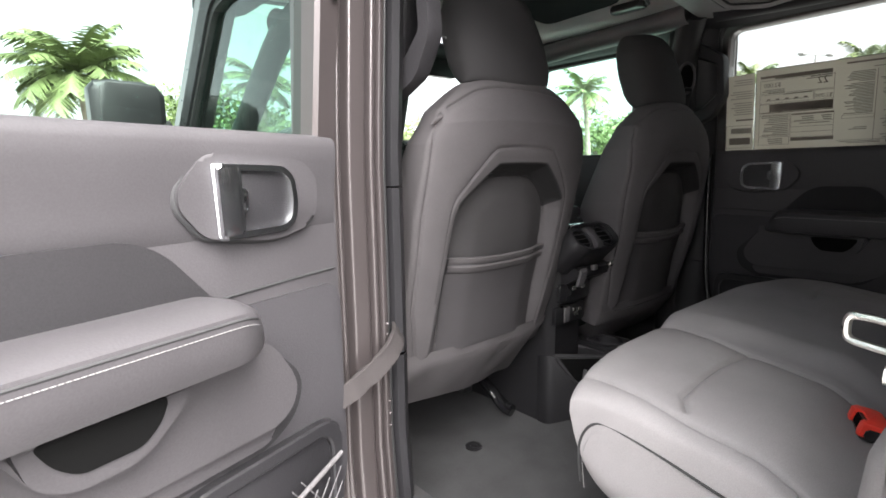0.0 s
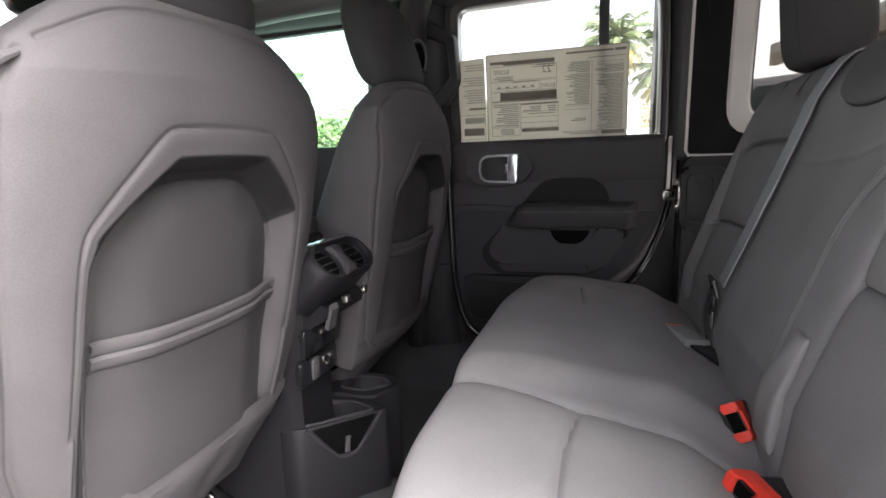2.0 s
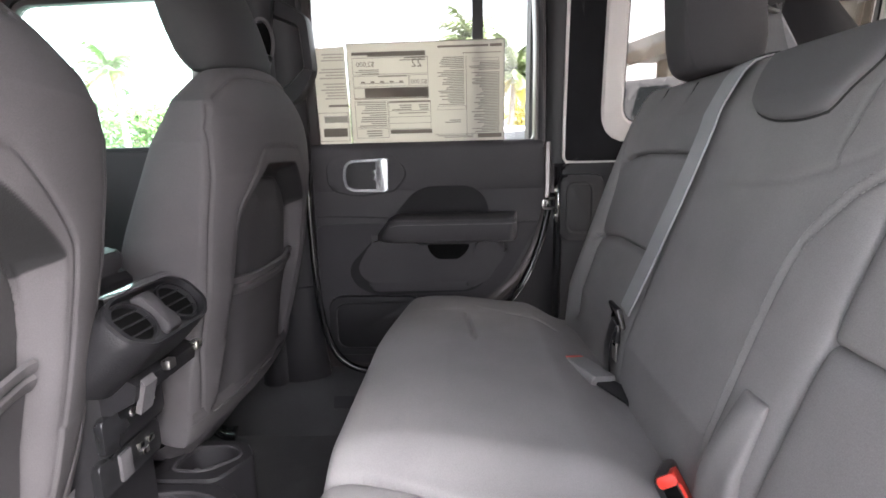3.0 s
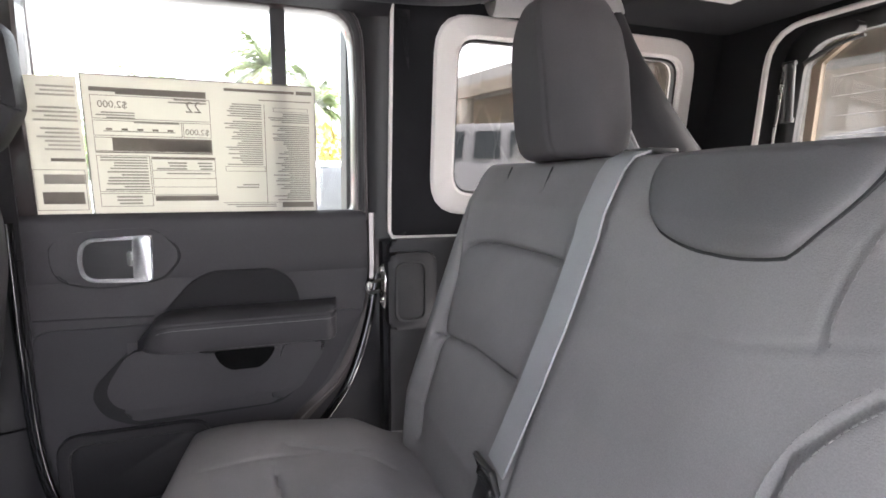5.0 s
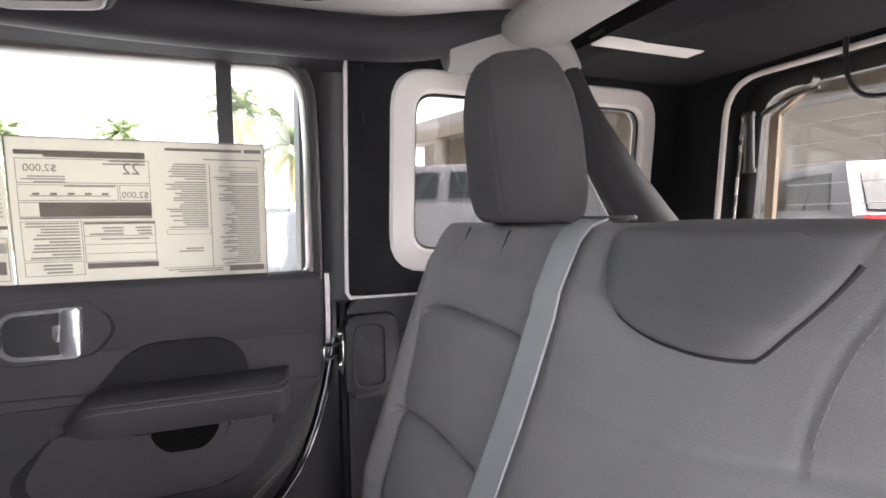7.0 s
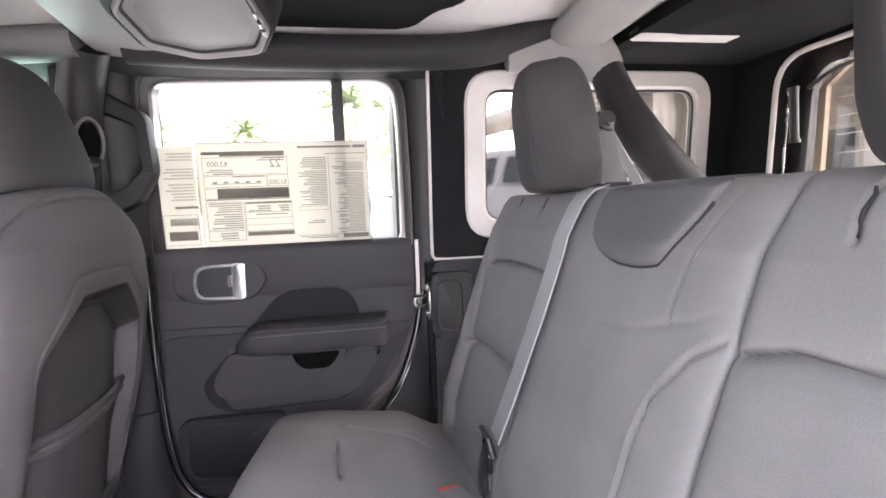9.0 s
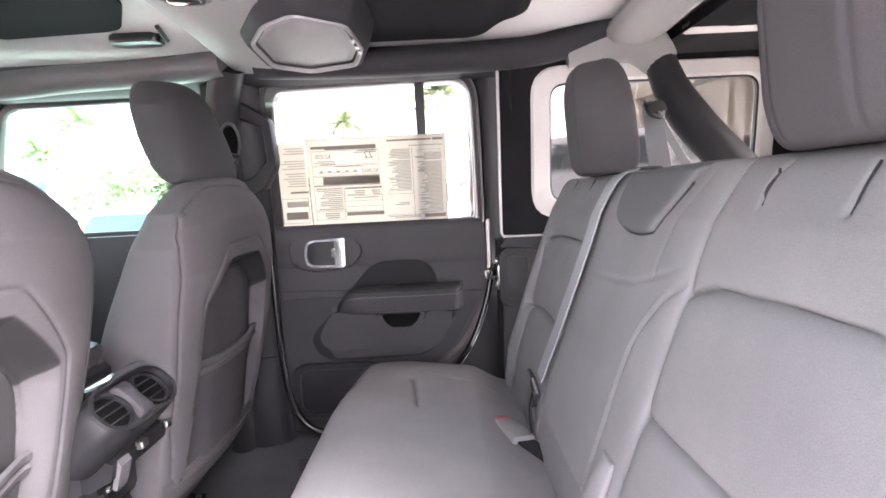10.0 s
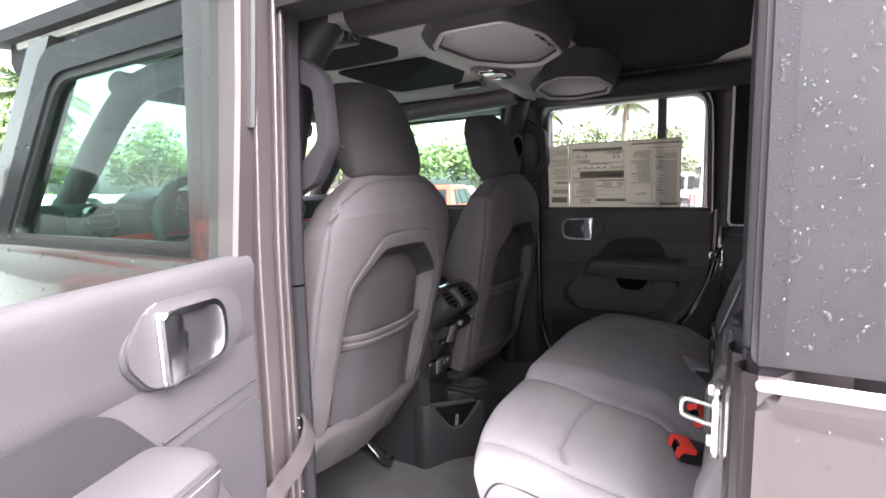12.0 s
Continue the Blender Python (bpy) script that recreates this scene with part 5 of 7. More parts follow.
        part("rail_foot", bm_tube(foot, [0.019 + 0.014 * (k / 20) ** 2 for k in range(21)], 14, 0.013), GLOSS, seat, "glossy black bracket bolted to the floor")
        part("rail_bolt", bm_tube([(cx + x * 1.01, 0.792, 0.552), (cx + x * 1.01, 0.790, 0.566)], 0.009, 6), BLACK, seat)
    return seat


build_front_seat(-0.33, "grey fabric driver's seat with map pocket on its back")
build_front_seat(0.372, "grey fabric front passenger seat seen from behind")


# ---- rear seat ----
def back_face(z):
    """Front face of the rear backrest."""
    return table([(0.90, -0.145), (1.00, -0.155), (1.20, -0.222), (1.38, -0.285), (1.445, -0.325), (1.50, -0.37)], z)


def build_rear_back(x0, x1, name, label, lines, bolster=()):
    seat = thing(name, ((x0 + x1) / 2, -0.2, 0.8), label, "car seat", "rear seat backs")
    z0, z1 = 0.86, 1.452
    cx, hw = (x0 + x1) / 2, (x1 - x0) / 2

    def place(s, t, h, relief):
        z = lerp(z0, z1, (t + 1) / 2)
        x = cx + s * hw
        y = back_face(z) - 0.045 + h * 0.045 if h > 0 else back_face(z) - 0.045 + h * 0.055
        if relief:
            y += relief(x, z)
        return Vector((x, y, z))

    def front(x, z):
        r = 0.0005 * noise.noise((x * 10, z * 10, 3)) + 0.0010 * noise.noise((x * 4.5, z * 5.5, 8))
        # each seam is a narrow crease with the padding rolling down to it on both sides
        for ln, w, d, fade in lines:
            r -= groove(x, z, ln, w, d, fade) + (groove(x, z, ln, w * 5, d * 0.55, fade) if d >= 0.008 else 0.0)
        for bx, bw, amp in bolster:
            r += amp * math.exp(-((x - bx) / bw) ** 2)
        return r

    back = part("backrest", bm_pillow(place, front, None, 230 if hw > 0.3 else 130, 190, 11.0, 1.4), FABRIC_LIT, seat, "grey fabric backrest", sharp=60)
    return seat, back, lambda x, z, o=0.0: Vector((x, back_face(z) + front(x, z) + o, z))


lines_r = [([(0.52, 1.290), (0.485, 1.304), (0.400, 1.311), (0.285, 1.312), (0.185, 1.308)], 0.0036, 0.012, 0.03),
           ([(0.53, 1.118), (0.468, 1.130), (0.374, 1.140), (0.20, 1.140)], 0.0036, 0.012, 0.03),
           ([(0.565, 1.42), (0.540, 1.32), (0.513, 1.228), (0.490, 1.08), (0.486, 0.93)], 0.0036, 0.010, 0.03),
           ([(0.150, 1.445), (0.150, 1.3), (0.150, 1.1), (0.150, 0.92)], 0.003, 0.004, 0.02),
           ([(0.106, 1.276), (0.007, 1.277), (-0.096, 1.286), (-0.187, 1.313), (-0.224, 1.330)], 0.0036, 0.0022, 0.25),
           ([(-0.232, 1.306), (-0.195, 1.280), (-0.156, 1.225), (-0.150, 1.175), (-0.150, 1.05), (-0.150, 0.93)], 0.0030, 0.0042, 0.02),
           ([(-0.150, 1.298), (-0.149, 1.328), (-0.156, 1.369), (-0.168, 1.405), (-0.182, 1.440)], 0.003, 0.0012, 0.0), ([(0.316, 1.405), (0.327, 1.444)], 0.0024, 0.006, 0.0), ([(0.462, 1.420), (0.472, 1.446)], 0.0024, 0.006, 0.0)]
seat_rr, back_rr, on_rr = build_rear_back(-0.236, 0.590, "split_bench_back", "wide grey fabric rear seat back with centre pad", lines_r, ((0.545, 0.035, 0.012),))
lines_l = [([(-0.235, 1.292), (-0.292, 1.310), (-0.414, 1.314), (-0.490, 1.313), (-0.536, 1.297), (-0.546, 1.239), (-0.540, 1.152), (-0.50, 1.0)], 0.0036, 0.010, 0.02),
           ([(-0.235, 1.147), (-0.376, 1.148), (-0.53, 1.153)], 0.0036, 0.010, 0.03),
           ([(-0.318, 1.442), (-0.310, 1.432), (-0.309, 1.414), (-0.316, 1.397)], 0.0024, 0.006, 0.0), ([(-0.425, 1.438), (-0.430, 1.395)], 0.0024, 0.006, 0.0)]
seat_rl, back_rl, on_rl = build_rear_back(-0.600, -0.238, "split_bench_back", "narrow grey fabric rear seat back", lines_l, ((-0.57, 0.03, 0.010),))
part("seam_stitching", stitches([on_rr(p.x, p.y, 0.001) for p in smooth_path([(-0.158, 1.303, 0), (-0.157, 1.330, 0), (-0.164, 1.370, 0), (-0.176, 1.405, 0), (-0.187, 1.430, 0)], 10)], 0.0038, 0.0022, 0.0005), FABRIC_LIT, back_rr, "pale seam stitching")
# tailored seams beside the join and along the bolster
for off in (-0.006, 0.006):
    part("seam_stitching", stitches([on_rr(p.x + off, p.y + off * 0.6, 0.0012) for p in smooth_path([(-0.222, 1.300, 0), (-0.195, 1.280, 0), (-0.172, 1.250, 0), (-0.156, 1.215, 0), (-0.150, 1.165, 0), (-0.150, 1.00, 0)], 12)], 0.0042, 0.0022, 0.0007), STITCH, back_rr, "pale seam stitching")
part("seam_stitching", stitches([on_rl(p.x, p.y, 0.001) for p in smooth_path([(-0.512, 1.00, 0), (-0.546, 1.15, 0), (-0.556, 1.24, 0), (-0.546, 1.30, 0)], 10)], 0.0042, 0.0022, 0.0008), STITCH, back_rl, "pale seam stitching")


def build_corner_fold():
    """Loose cloth gathered at the foot of the wide backrest, beside the split."""
    def place(s, t, h, relief):
        z = lerp(0.925, 1.075, (t + 1) / 2)
        x = lerp(-0.186, -0.196, (t + 1) / 2) + s * lerp(0.036, 0.020, (t + 1) / 2)
        return Vector((x, back_face(z) + 0.001 + h * (0.010 + 0.002 * math.sin(3 * s + 2 * t)), z))
    part("corner_fold", bm_pillow(place, None, None, 28, 28, 3.0), FABRIC_LIT, back_rr, "loose cloth fold beside the split")


build_corner_fold()


def build_pad():
    """The padded head rest of the middle place, let into the top of the backrest and rolled over it."""
    def place(s, t, h, relief):
        ra, rb = (0.42, 0.30) if s < 0 else (0.28, 0.16)
        a, b = s * math.sqrt(1 - ra * t * t) * 1.04, t * math.sqrt(1 - rb * s * s)
        f = (b + 1) / 2
        x = lerp(lerp(0.040, 0.092, f ** 0.6), lerp(-0.116, -0.166, f), (a + 1) / 2)
        sag = 0.008 * (1 - f) * (1 - a * a) + 0.006 * (1 - f) * max(0.0, a)
        if f < 0.74:
            z = lerp(1.360, 1.444, f / 0.74) - sag
            return Vector((x, back_face(z) - 0.008 + h * 0.020, z + 0.004 * h))
        g = (f - 0.74) / 0.26
        z = 1.444 + 0.007 * math.sin(g * 2.2)
        return Vector((x, back_face(1.444) - 0.008 - 0.075 * g + h * 0.020 * (1 - g), z + h * 0.007 * (0.5 + 0.5 * g)))
    part("centre_pad", bm_pillow(place, None, None, 48, 48, 5.0), FABRIC_PAD, seat_rr, "dark grey padded centre head rest")
    rim = []
    for k in range(61):
        ang = math.pi * (0.93 + 1.14 * k / 60)
        s, t = math.cos(ang), math.sin(ang)
        m = max(abs(s), abs(t))
        p = place(s / m, t / m, 0.0, None)
        p.y += 0.0055
        rim.append(p)
    part("pad_seam", bm_tube(rim, 0.0032, 8), SEAM, seat_rr, "dark sunken seam round the pad")


build_pad()
# dark cut slots for the belt guides in the tops of the backrests
for fn, owner, ends in ((on_rr, back_rr, ((0.316, 1.405, 0.327, 1.441), (0.462, 1.420, 0.472, 1.444))), (on_rl, back_rl, ((-0.314, 1.399, -0.310, 1.436), (-0.430, 1.394, -0.425, 1.436)))):
    for xa, za, xb, zb in ends:
        pts = [fn(lerp(xa, xb, k / 6), lerp(za, zb, k / 6), 0.0005) for k in range(7)]
        part("slot", bm_tube(pts, [0.0008 + 0.0016 * math.sin(math.pi * (k + 0.5) / 7) for k in range(7)], 8), SEAM, owner, "dark cut slot")


def build_rear_restraint(cx, parent):
    def hr(s, t, h, relief):
        z = lerp(1.452, 1.692, (t + 1) / 2)
        w = table([(1.45, 0.106), (1.50, 0.113), (1.58, 0.109), (1.63, 0.095), (1.665, 0.074), (1.70, 0.048)], z)
        y = -0.350 + 0.10 * (z - 1.46) + h * 0.048
        if h > 0:
            side = max(0.0, abs(s) - 0.42) / 0.58
            y += 0.020 - 0.034 * side ** 1.1 - 0.012 * max(0.0, (z - 1.60) / 0.09) ** 2
            y -= 0.0030 * math.exp(-((abs(s) - 0.42) / 0.035) ** 2)
        return Vector((cx + s * w, y, z))
    hd = part("head_restraint", bm_pillow(hr, None, None, 96, 64, 5.0, 1.5), FABRIC_DARK, parent, "grey fabric head restraint")
    for x in (-0.06, 0.06):
        part("restraint_post", bm_tube([(cx + x, -0.36, 1.40), (cx + x, -0.355, 1.47)], 0.007, 8), STEEL, parent)
    return hd


build_rear_restraint(0.318, seat_rr)
build_rear_restraint(-0.400, seat_rl)


def build_cushion():
    bench = thing("rear_seat_bench", (CX, 0.1, 0.75), "grey fabric rear bench cushion in three sections", "car seat")
    # creases: narrow cut, then the padding rolling down to it
    lines = [([(-0.157, 0.30), (-0.162, 0.242), (-0.176, 0.19), (-0.212, 0.085), (-0.226, 0.0), (-0.245, -0.17)], 0.004, 0.012, 0.0),
             ([(-0.215, 0.082), (-0.304, 0.094), (-0.40, 0.096), (-0.468, 0.090), (-0.510, 0.066)], 0.0035, 0.008, 0.05),
             ([(-0.488, 0.285), (-0.498, 0.235), (-0.510, 0.16), (-0.525, 0.05), (-0.535, -0.12)], 0.0035, 0.008, 0.03),
             ([(0.42, 0.25), (0.44, 0.1), (0.46, -0.1)], 0.005, 0.002, 0.1),
             ([(0.420, 0.112), (0.317, 0.103), (0.225, 0.094)], 0.0032, 0.009, 0.15), ([(0.492, 0.097), (0.446, -0.006), (0.394, -0.091)], 0.005, 0.004, 0.05)]
    x0, x1 = -0.562, 0.645

    def place(s, t, h, relief):
        y = lerp(-0.18, 0.285, (t + 1) / 2)
        cx, hw = (x0 + x1) / 2, (x1 - x0) / 2
        x = cx + s * hw
        y -= (0.03 * max(0.0, s - 0.3) / 0.7 + 0.055 * max(0.0, (-s - 0.55) / 0.45) ** 2) * t if t > 0 else 0
        z = lerp(0.868, 0.918, (t + 1) / 2) - (0.012 * max(0.0, t - 0.4) / 0.6)
        if h > 0:
            z += h * 0.055 + 0.006
            g = min(1.0, max(0.0, (-0.03 - y) / 0.11))
            z -= 0.034 * g * g * (3 - 2 * g)
            # the wide section stands higher than the outer one, with a rolled shoulder at the join
            f = min(1.0, max(0.0, (x + 0.172 + 0.10 * max(0.0, 0.20 - y)) / 0.075))
            z += 0.020 * f * f * (3 - 2 * f) * min(1.0, max(0.0, (0.60 - x) / 0.3))
            z += 0.006 * math.exp(-((x + 0.36) / 0.12) ** 4) * math.exp(-((y - 0.01) / 0.075) ** 4)
            z += 0.0010 * noise.noise((x * 10, y * 10, 1)) + 0.0016 * noise.noise((x * 4, y * 4, 6))
            for ln, w, d, fade in lines:
                z -= groove(x, y, ln, w, d, fade) + groove(x, y, ln, w * 5, d * 0.45, fade)
        else:
            z += h * 0.20
        return Vector((x, y - (0.05 * (-h) if h < 0 else 0), z))
    cush = part("cushion", bm_pillow(place, None, None, 260, 130, 5.0, 1.4), FABRIC_LIT, bench, "grey fabric bench cushion", sharp=60)
    part("bench_base", bm_box(-0.50, 0.60, -0.14, 0.20, FLOOR, 0.75, 0.03), CARPET, bench, "black carpeted bench base")
    part("hinge_bracket", bm_box(0.11, 0.13, 0.16, 0.22, FLOOR, 0.72, 0.004), BLACK, bench)
    # sewn panel on the outer side of the cushion
    piping = smooth_path([(-0.556, 0.210, 0.79), (-0.560, 0.212, 0.84), (-0.562, 0.206, 0.872), (-0.562, 0.190, 0.897), (-0.560, 0.165, 0.906), (-0.561, 0.10, 0.898), (-0.563, 0.0, 0.876), (-0.563, -0.12, 0.850)], 6)
    part("side_seam", bm_tube(piping, 0.0022, 8), SEAM, bench, "sewn seam of the side panel")
    part("side_stitching", stitches([p + Vector((-0.001, -0.008, -0.008)) for p in piping], 0.004, 0.002, 0.0007), STITCH, bench, "pale side stitching")
    return bench


build_cushion()


# ---- belts and buckles ----
def belt_strip(path, width, thick=0.0014, across=Vector((1, 0, 0))):
    rings = []
    for i, (p, d, s, u) in enumerate(frames_along(path)):
        a = (across - d * across.dot(d)).normalized()
        nrm = d.cross(a).normalized()
        rings.append([p + a * width / 2 + nrm * thick, p - a * width / 2 + nrm * thick, p - a * width / 2 - nrm * thick, p + a * width / 2 - nrm * thick])
    return bm_loft(rings)


def build_belt():
    belt = thing("seat_belt", (0.16, -0.15, 1.0), "grey lap and shoulder belt across the rear seat back", "seat belt")
    run = [(1.05, 0.168), (1.15, 0.152), (1.25, 0.141), (1.35, 0.138), (1.43, 0.150)]
    path = [(0.163, -0.385, 1.455), (0.160, -0.352, 1.457), (0.155, -0.322, 1.447)] + [(table(run, z), back_face(z) + 0.012, z) for z in (lerp(1.43, 1.05, k / 14) for k in range(15))]
    part("webbing", belt_strip(path, 0.047), WEB, belt, "grey woven webbing")
    part("guide_cover", bm_slab(rrect(0.135, 0.192, -0.40, -0.350, 0.010), 0, 0.006, 0.002, place=lambda a, b, w: (a, b, 1.455 + w)), BLACK, belt, "black belt guide on the seat top")
    c = Vector((0.171, -0.150, 1.040))
    ring = [(c.x - 0.028, c.y, c.z - 0.012), (c.x + 0.028, c.y, c.z - 0.012), (c.x + 0.024, c.y + 0.006, c.z + 0.016), (c.x - 0.024, c.y + 0.006, c.z + 0.016), (c.x - 0.028, c.y, c.z - 0.012)]
    part("belt_tongue", bm_join(bm_tube(ring, 0.005, 8), bm_box(c.x - 0.02, c.x + 0.02, c.y + 0.0, c.y + 0.008, c.z - 0.045, c.z - 0.01, 0.003)), BLACK, belt, "black moulded belt tongue")
    part("tongue_plate", bm_box(c.x - 0.014, c.x + 0.008, c.y + 0.003, c.y + 0.006, c.z - 0.080, c.z - 0.04, 0.001), STEEL, belt, "steel tongue plate")
    part("lap_webbing", belt_strip(smooth_path([(0.168, -0.143, 1.03), (0.176, -0.136, 0.99), (0.192, -0.140, 0.94), (0.20, -0.15, 0.90)], 6), 0.030), BLACK, belt)


build_belt()


def build_side_belt():
    """Belt of the outer place, hanging from its guide on the bar to the back of the seat."""
    belt = thing("seat_belt", (0.47, -0.53, 1.6), "grey shoulder belt hanging from the bar behind the seat", "seat belt")
    part("webbing", belt_strip([(0.482, -0.528, 1.612), (0.468, -0.520, 1.585), (0.42, -0.505, 1.53), (0.36, -0.49, 1.46), (0.33, -0.48, 1.40)], 0.047, 0.0014, Vector((0.5, 0.8, 0.2))), WEB, belt, "grey woven webbing")
    part("webbing", belt_strip([(0.480, -0.530, 1.605), (0.472, -0.585, 1.505), (0.468, -0.65, 1.40)], 0.034, 0.0014, Vector((0.9, 0.3, 0.2))), WEB, belt, "grey woven webbing")
    part("guide_loop", bm_tube(smooth_path([(0.500, -0.515, 1.628), (0.474, -0.500, 1.625), (0.458, -0.508, 1.600), (0.468, -0.540, 1.592), (0.495, -0.545, 1.600)], 5, closed=True), 0.006, 8), BLACK, belt, "black belt guide loop")


build_side_belt()


def build_buckle(at, direction, wide, label, grey_body=False):
    """at: the middle of its free end; it points along direction, and is widest along wide."""
    b = thing("belt_buckle", at, label, "belt buckle", "rear belt buckles")
    d = Vector(direction).normalized()
    a = Vector(wide)
    a = (a - d * a.dot(d)).normalized()
    up = d.cross(a).normalized()
    if up.z < -0.2:
        up = -up
    at = Vector(at)
    f = lambda p, q, w: at + a * p + up * q + d * w
    part("body", bm_slab(rrect(-0.027, 0.027, -0.013, 0.011, 0.008), -0.085, -0.004, 0.005, 3, f), WEB_GREY if grey_body else BLACK, b, "moulded buckle body")
    if grey_body:
        part("push_button", bm_slab(rrect(-0.023, 0.023, -0.011, 0.0105, 0.005), -0.006, 0.005, 0.003, 2, f), RED, b, "red push button")
    else:
        button = rounded([(-0.026, -0.034), (0.026, -0.034), (0.026, 0.0), (0.013, 0.0), (0.013, -0.009), (-0.013, -0.009), (-0.013, 0.0), (-0.026, 0.0)], [0.004, 0.004, 0.004, 0.002, 0.003, 0.003, 0.002, 0.004], 4)
        part("push_button", bm_slab(button, 0.006, 0.0145, 0.002, 2, lambda p, q, w: f(p, w, q)), RED, b, "red push button with a notch")
        for sg in (-1, 1):
            part("button_cheek", bm_slab(rrect(0.013, 0.026, -0.008, 0.0135, 0.003), -0.012, 0.001, 0.002, 2, lambda p, q, w: f(sg * p, q, w)), RED, b)
        part("slot", bm_slab(rrect(-0.0135, 0.0135, -0.006, 0.010, 0.002), -0.008, -0.0025, 0.001, 1, f), VOID_SHADE, b, "black plate for the shade in the tongue slot")
    part("strap", belt_strip([at - d * 0.08, at - d * 0.12 - Vector((0, 0.02, 0.01)), at - d * 0.13 - Vector((0, 0.05, 0.05))], 0.036, 0.002, a), BLACK, b, "black buckle strap")


WEB_GREY = material("grey_buckle_plastic", (0.20, 0.195, 0.195), 0.5, var=0.06, grain=0.2)
build_buckle((-0.158, -0.120, 0.930), (-0.80, 0.42, 0.28), (0.55, 0.35, 0.76), "red and black belt buckle standing between the cushions")
build_buckle((-0.318, -0.094, 0.926), (-0.45, 0.85, 0.22), (0.87, 0.47, 0.15), "red and black belt buckle leaning over the outer cushion")
build_buckle((0.212, -0.084, 0.938), (0.90, 0.42, 0.05), (-0.42, 0.90, 0.15), "grey belt buckle with red button lying on the cushion", True)


# ---- rear end of the centre console ----
def build_console():
    con = thing("centre_console", (CX - 0.03, 0.6, FLOOR), "black centre console end with air vents and cup holders", "console")
    cx = 0.018
    prof = [(0.515, 0.60), (0.53, 0.645), (0.86, 0.645), (0.90, 0.63), (0.985, 0.618), (1.03, 0.622), (1.05, 0.640), (1.095, 0.650), (1.14, 0.650), (1.15, 0.66), (1.15, 0.70)]
    rings = []
    for z, y in prof:
        hw = table([(0.5, 0.078), (0.86, 0.078), (1.0, 0.085), (1.05, 0.105), (1.15, 0.105)], z)
        rings.append([(cx + hw * math.copysign(min(1, abs(s) * 1.0), s), y + 0.03 * max(0, abs(s) - 0.75) / 0.25, z) for s in (-1, -0.9, -0.75, -0.4, 0, 0.4, 0.75, 0.9, 1)] + [(cx + hw, 1.15, z), (cx - hw, 1.15, z)])
    part("console_body", bm_loft(rings), PLASTIC, con, "black grained console body")
    part("console_lid", bm_slab(rrect(-0.10, 0.10, 0.66, 1.10, 0.04), 0, 0.035, 0.012, 3, lambda a, b, w: (cx + a, b, 1.15 + w)), VINYL, con, "padded console lid")
    part("chrome_strip", bm_box(cx - 0.075, cx + 0.095, 0.588, 0.612, 1.128, 1.146, 0.004), CHROME, con, "bright strip under the lid")
    # vent head: a rounded drum facing the rear seat, with a round vent on each side of a bulging roller
    m = Matrix.Translation((0.004, 0.560, 1.108)) @ pose(0, 0, 0, 46, 0, 0) @ Matrix.Diagonal((0.97, 0.92, 1.0, 1.0))
    f = lambda a, b, w: m @ Vector((a, b, w))
    hood = rounded([(-0.100, -0.022), (-0.068, -0.047), (0.068, -0.047), (0.100, -0.022), (0.100, 0.022), (0.070, 0.043), (-0.070, 0.043), (-0.100, 0.022)], 0.016)
    rings = [[f(p.x * k, p.y * k, w) for p in hood] for k, w in ((1.02, -0.10), (1.08, -0.05), (1.07, -0.012), (1.04, 0.008), (1.0, 0.013), (0.965, 0.011), (0.945, 0.0))]
    vp = part("vent_panel", bm_loft(rings, caps=False), PLASTIC, con, "black moulded vent head")
    part("vent_bezel", bm_ring([p * 1.035 for p in hood], [p * 0.935 for p in hood], -0.030, 0.014, f, 0.005), PLASTIC, vp, "rounded black frame of the vent head")
    part("panel_face", bm_slab([p * 0.945 for p in hood], -0.014, -0.002, 0.002, 2, f), BLACK, vp, "dark satin vent face")
    for x in (-0.054, 0.054):
        circle = [2 * math.pi * k / 32 for k in range(32)]
        o = [Vector((x + 0.037 * math.cos(a), 0.038 * math.sin(a))) for a in circle]
        i = [Vector((x + 0.032 * math.cos(a), 0.033 * math.sin(a))) for a in circle]
        part("vent_rim", bm_ring(o, i, -0.006, 0.006, f, 0.003), PLASTIC, vp, "black vent rim")
        part("vent_hollow", bm_slab(i, -0.008, -0.0015, 0, 1, f), VOID_SHADE, vp, "black plate for the shade in the vent")
        for k in (-1, 0, 1):
            b = 0.017 * k
            w = math.sqrt(0.032 ** 2 - b * b)
            part("vent_slat", bm_box(x - w, x + w, b - 0.0010, b + 0.0010, -0.001, 0.003, 0.0005, 1), CARD, vp, "thin vent slat", m=m)
    rings = [[f(p.x * k, p.y * k, w) for p in rounded([(-0.020, -0.040), (0.020, -0.040), (0.014, 0.0), (0.020, 0.038), (-0.020, 0.038), (-0.014, 0.0)], 0.010)] for k, w in ((1.0, -0.004), (0.97, 0.006), (0.82, 0.011), (0.4, 0.013))]
    part("vent_roller", bm_loft(rings), VINYL, vp, "bulging thumb roller between the vents")
    # window switches and sockets
    part("switch_shelf", bm_loft([[(x, y, z) for y, z in ((0.622, 1.030), (0.580, 1.028), (0.566, 1.020), (0.572, 0.995), (0.622, 0.968))] for x in (-0.050, -0.046, 0.046, 0.120, 0.124)]), PLASTIC, con, "black switch ledge")
    part("ledge_blade", bm_loft([[(x, y, z) for y, z in ((0.566, 1.024), (0.560, 1.014), (0.572, 0.972), (0.580, 0.975))] for x in (-0.040, -0.026, -0.012)]), PLASTIC_GREY, con, "grey angled blade under the switches")
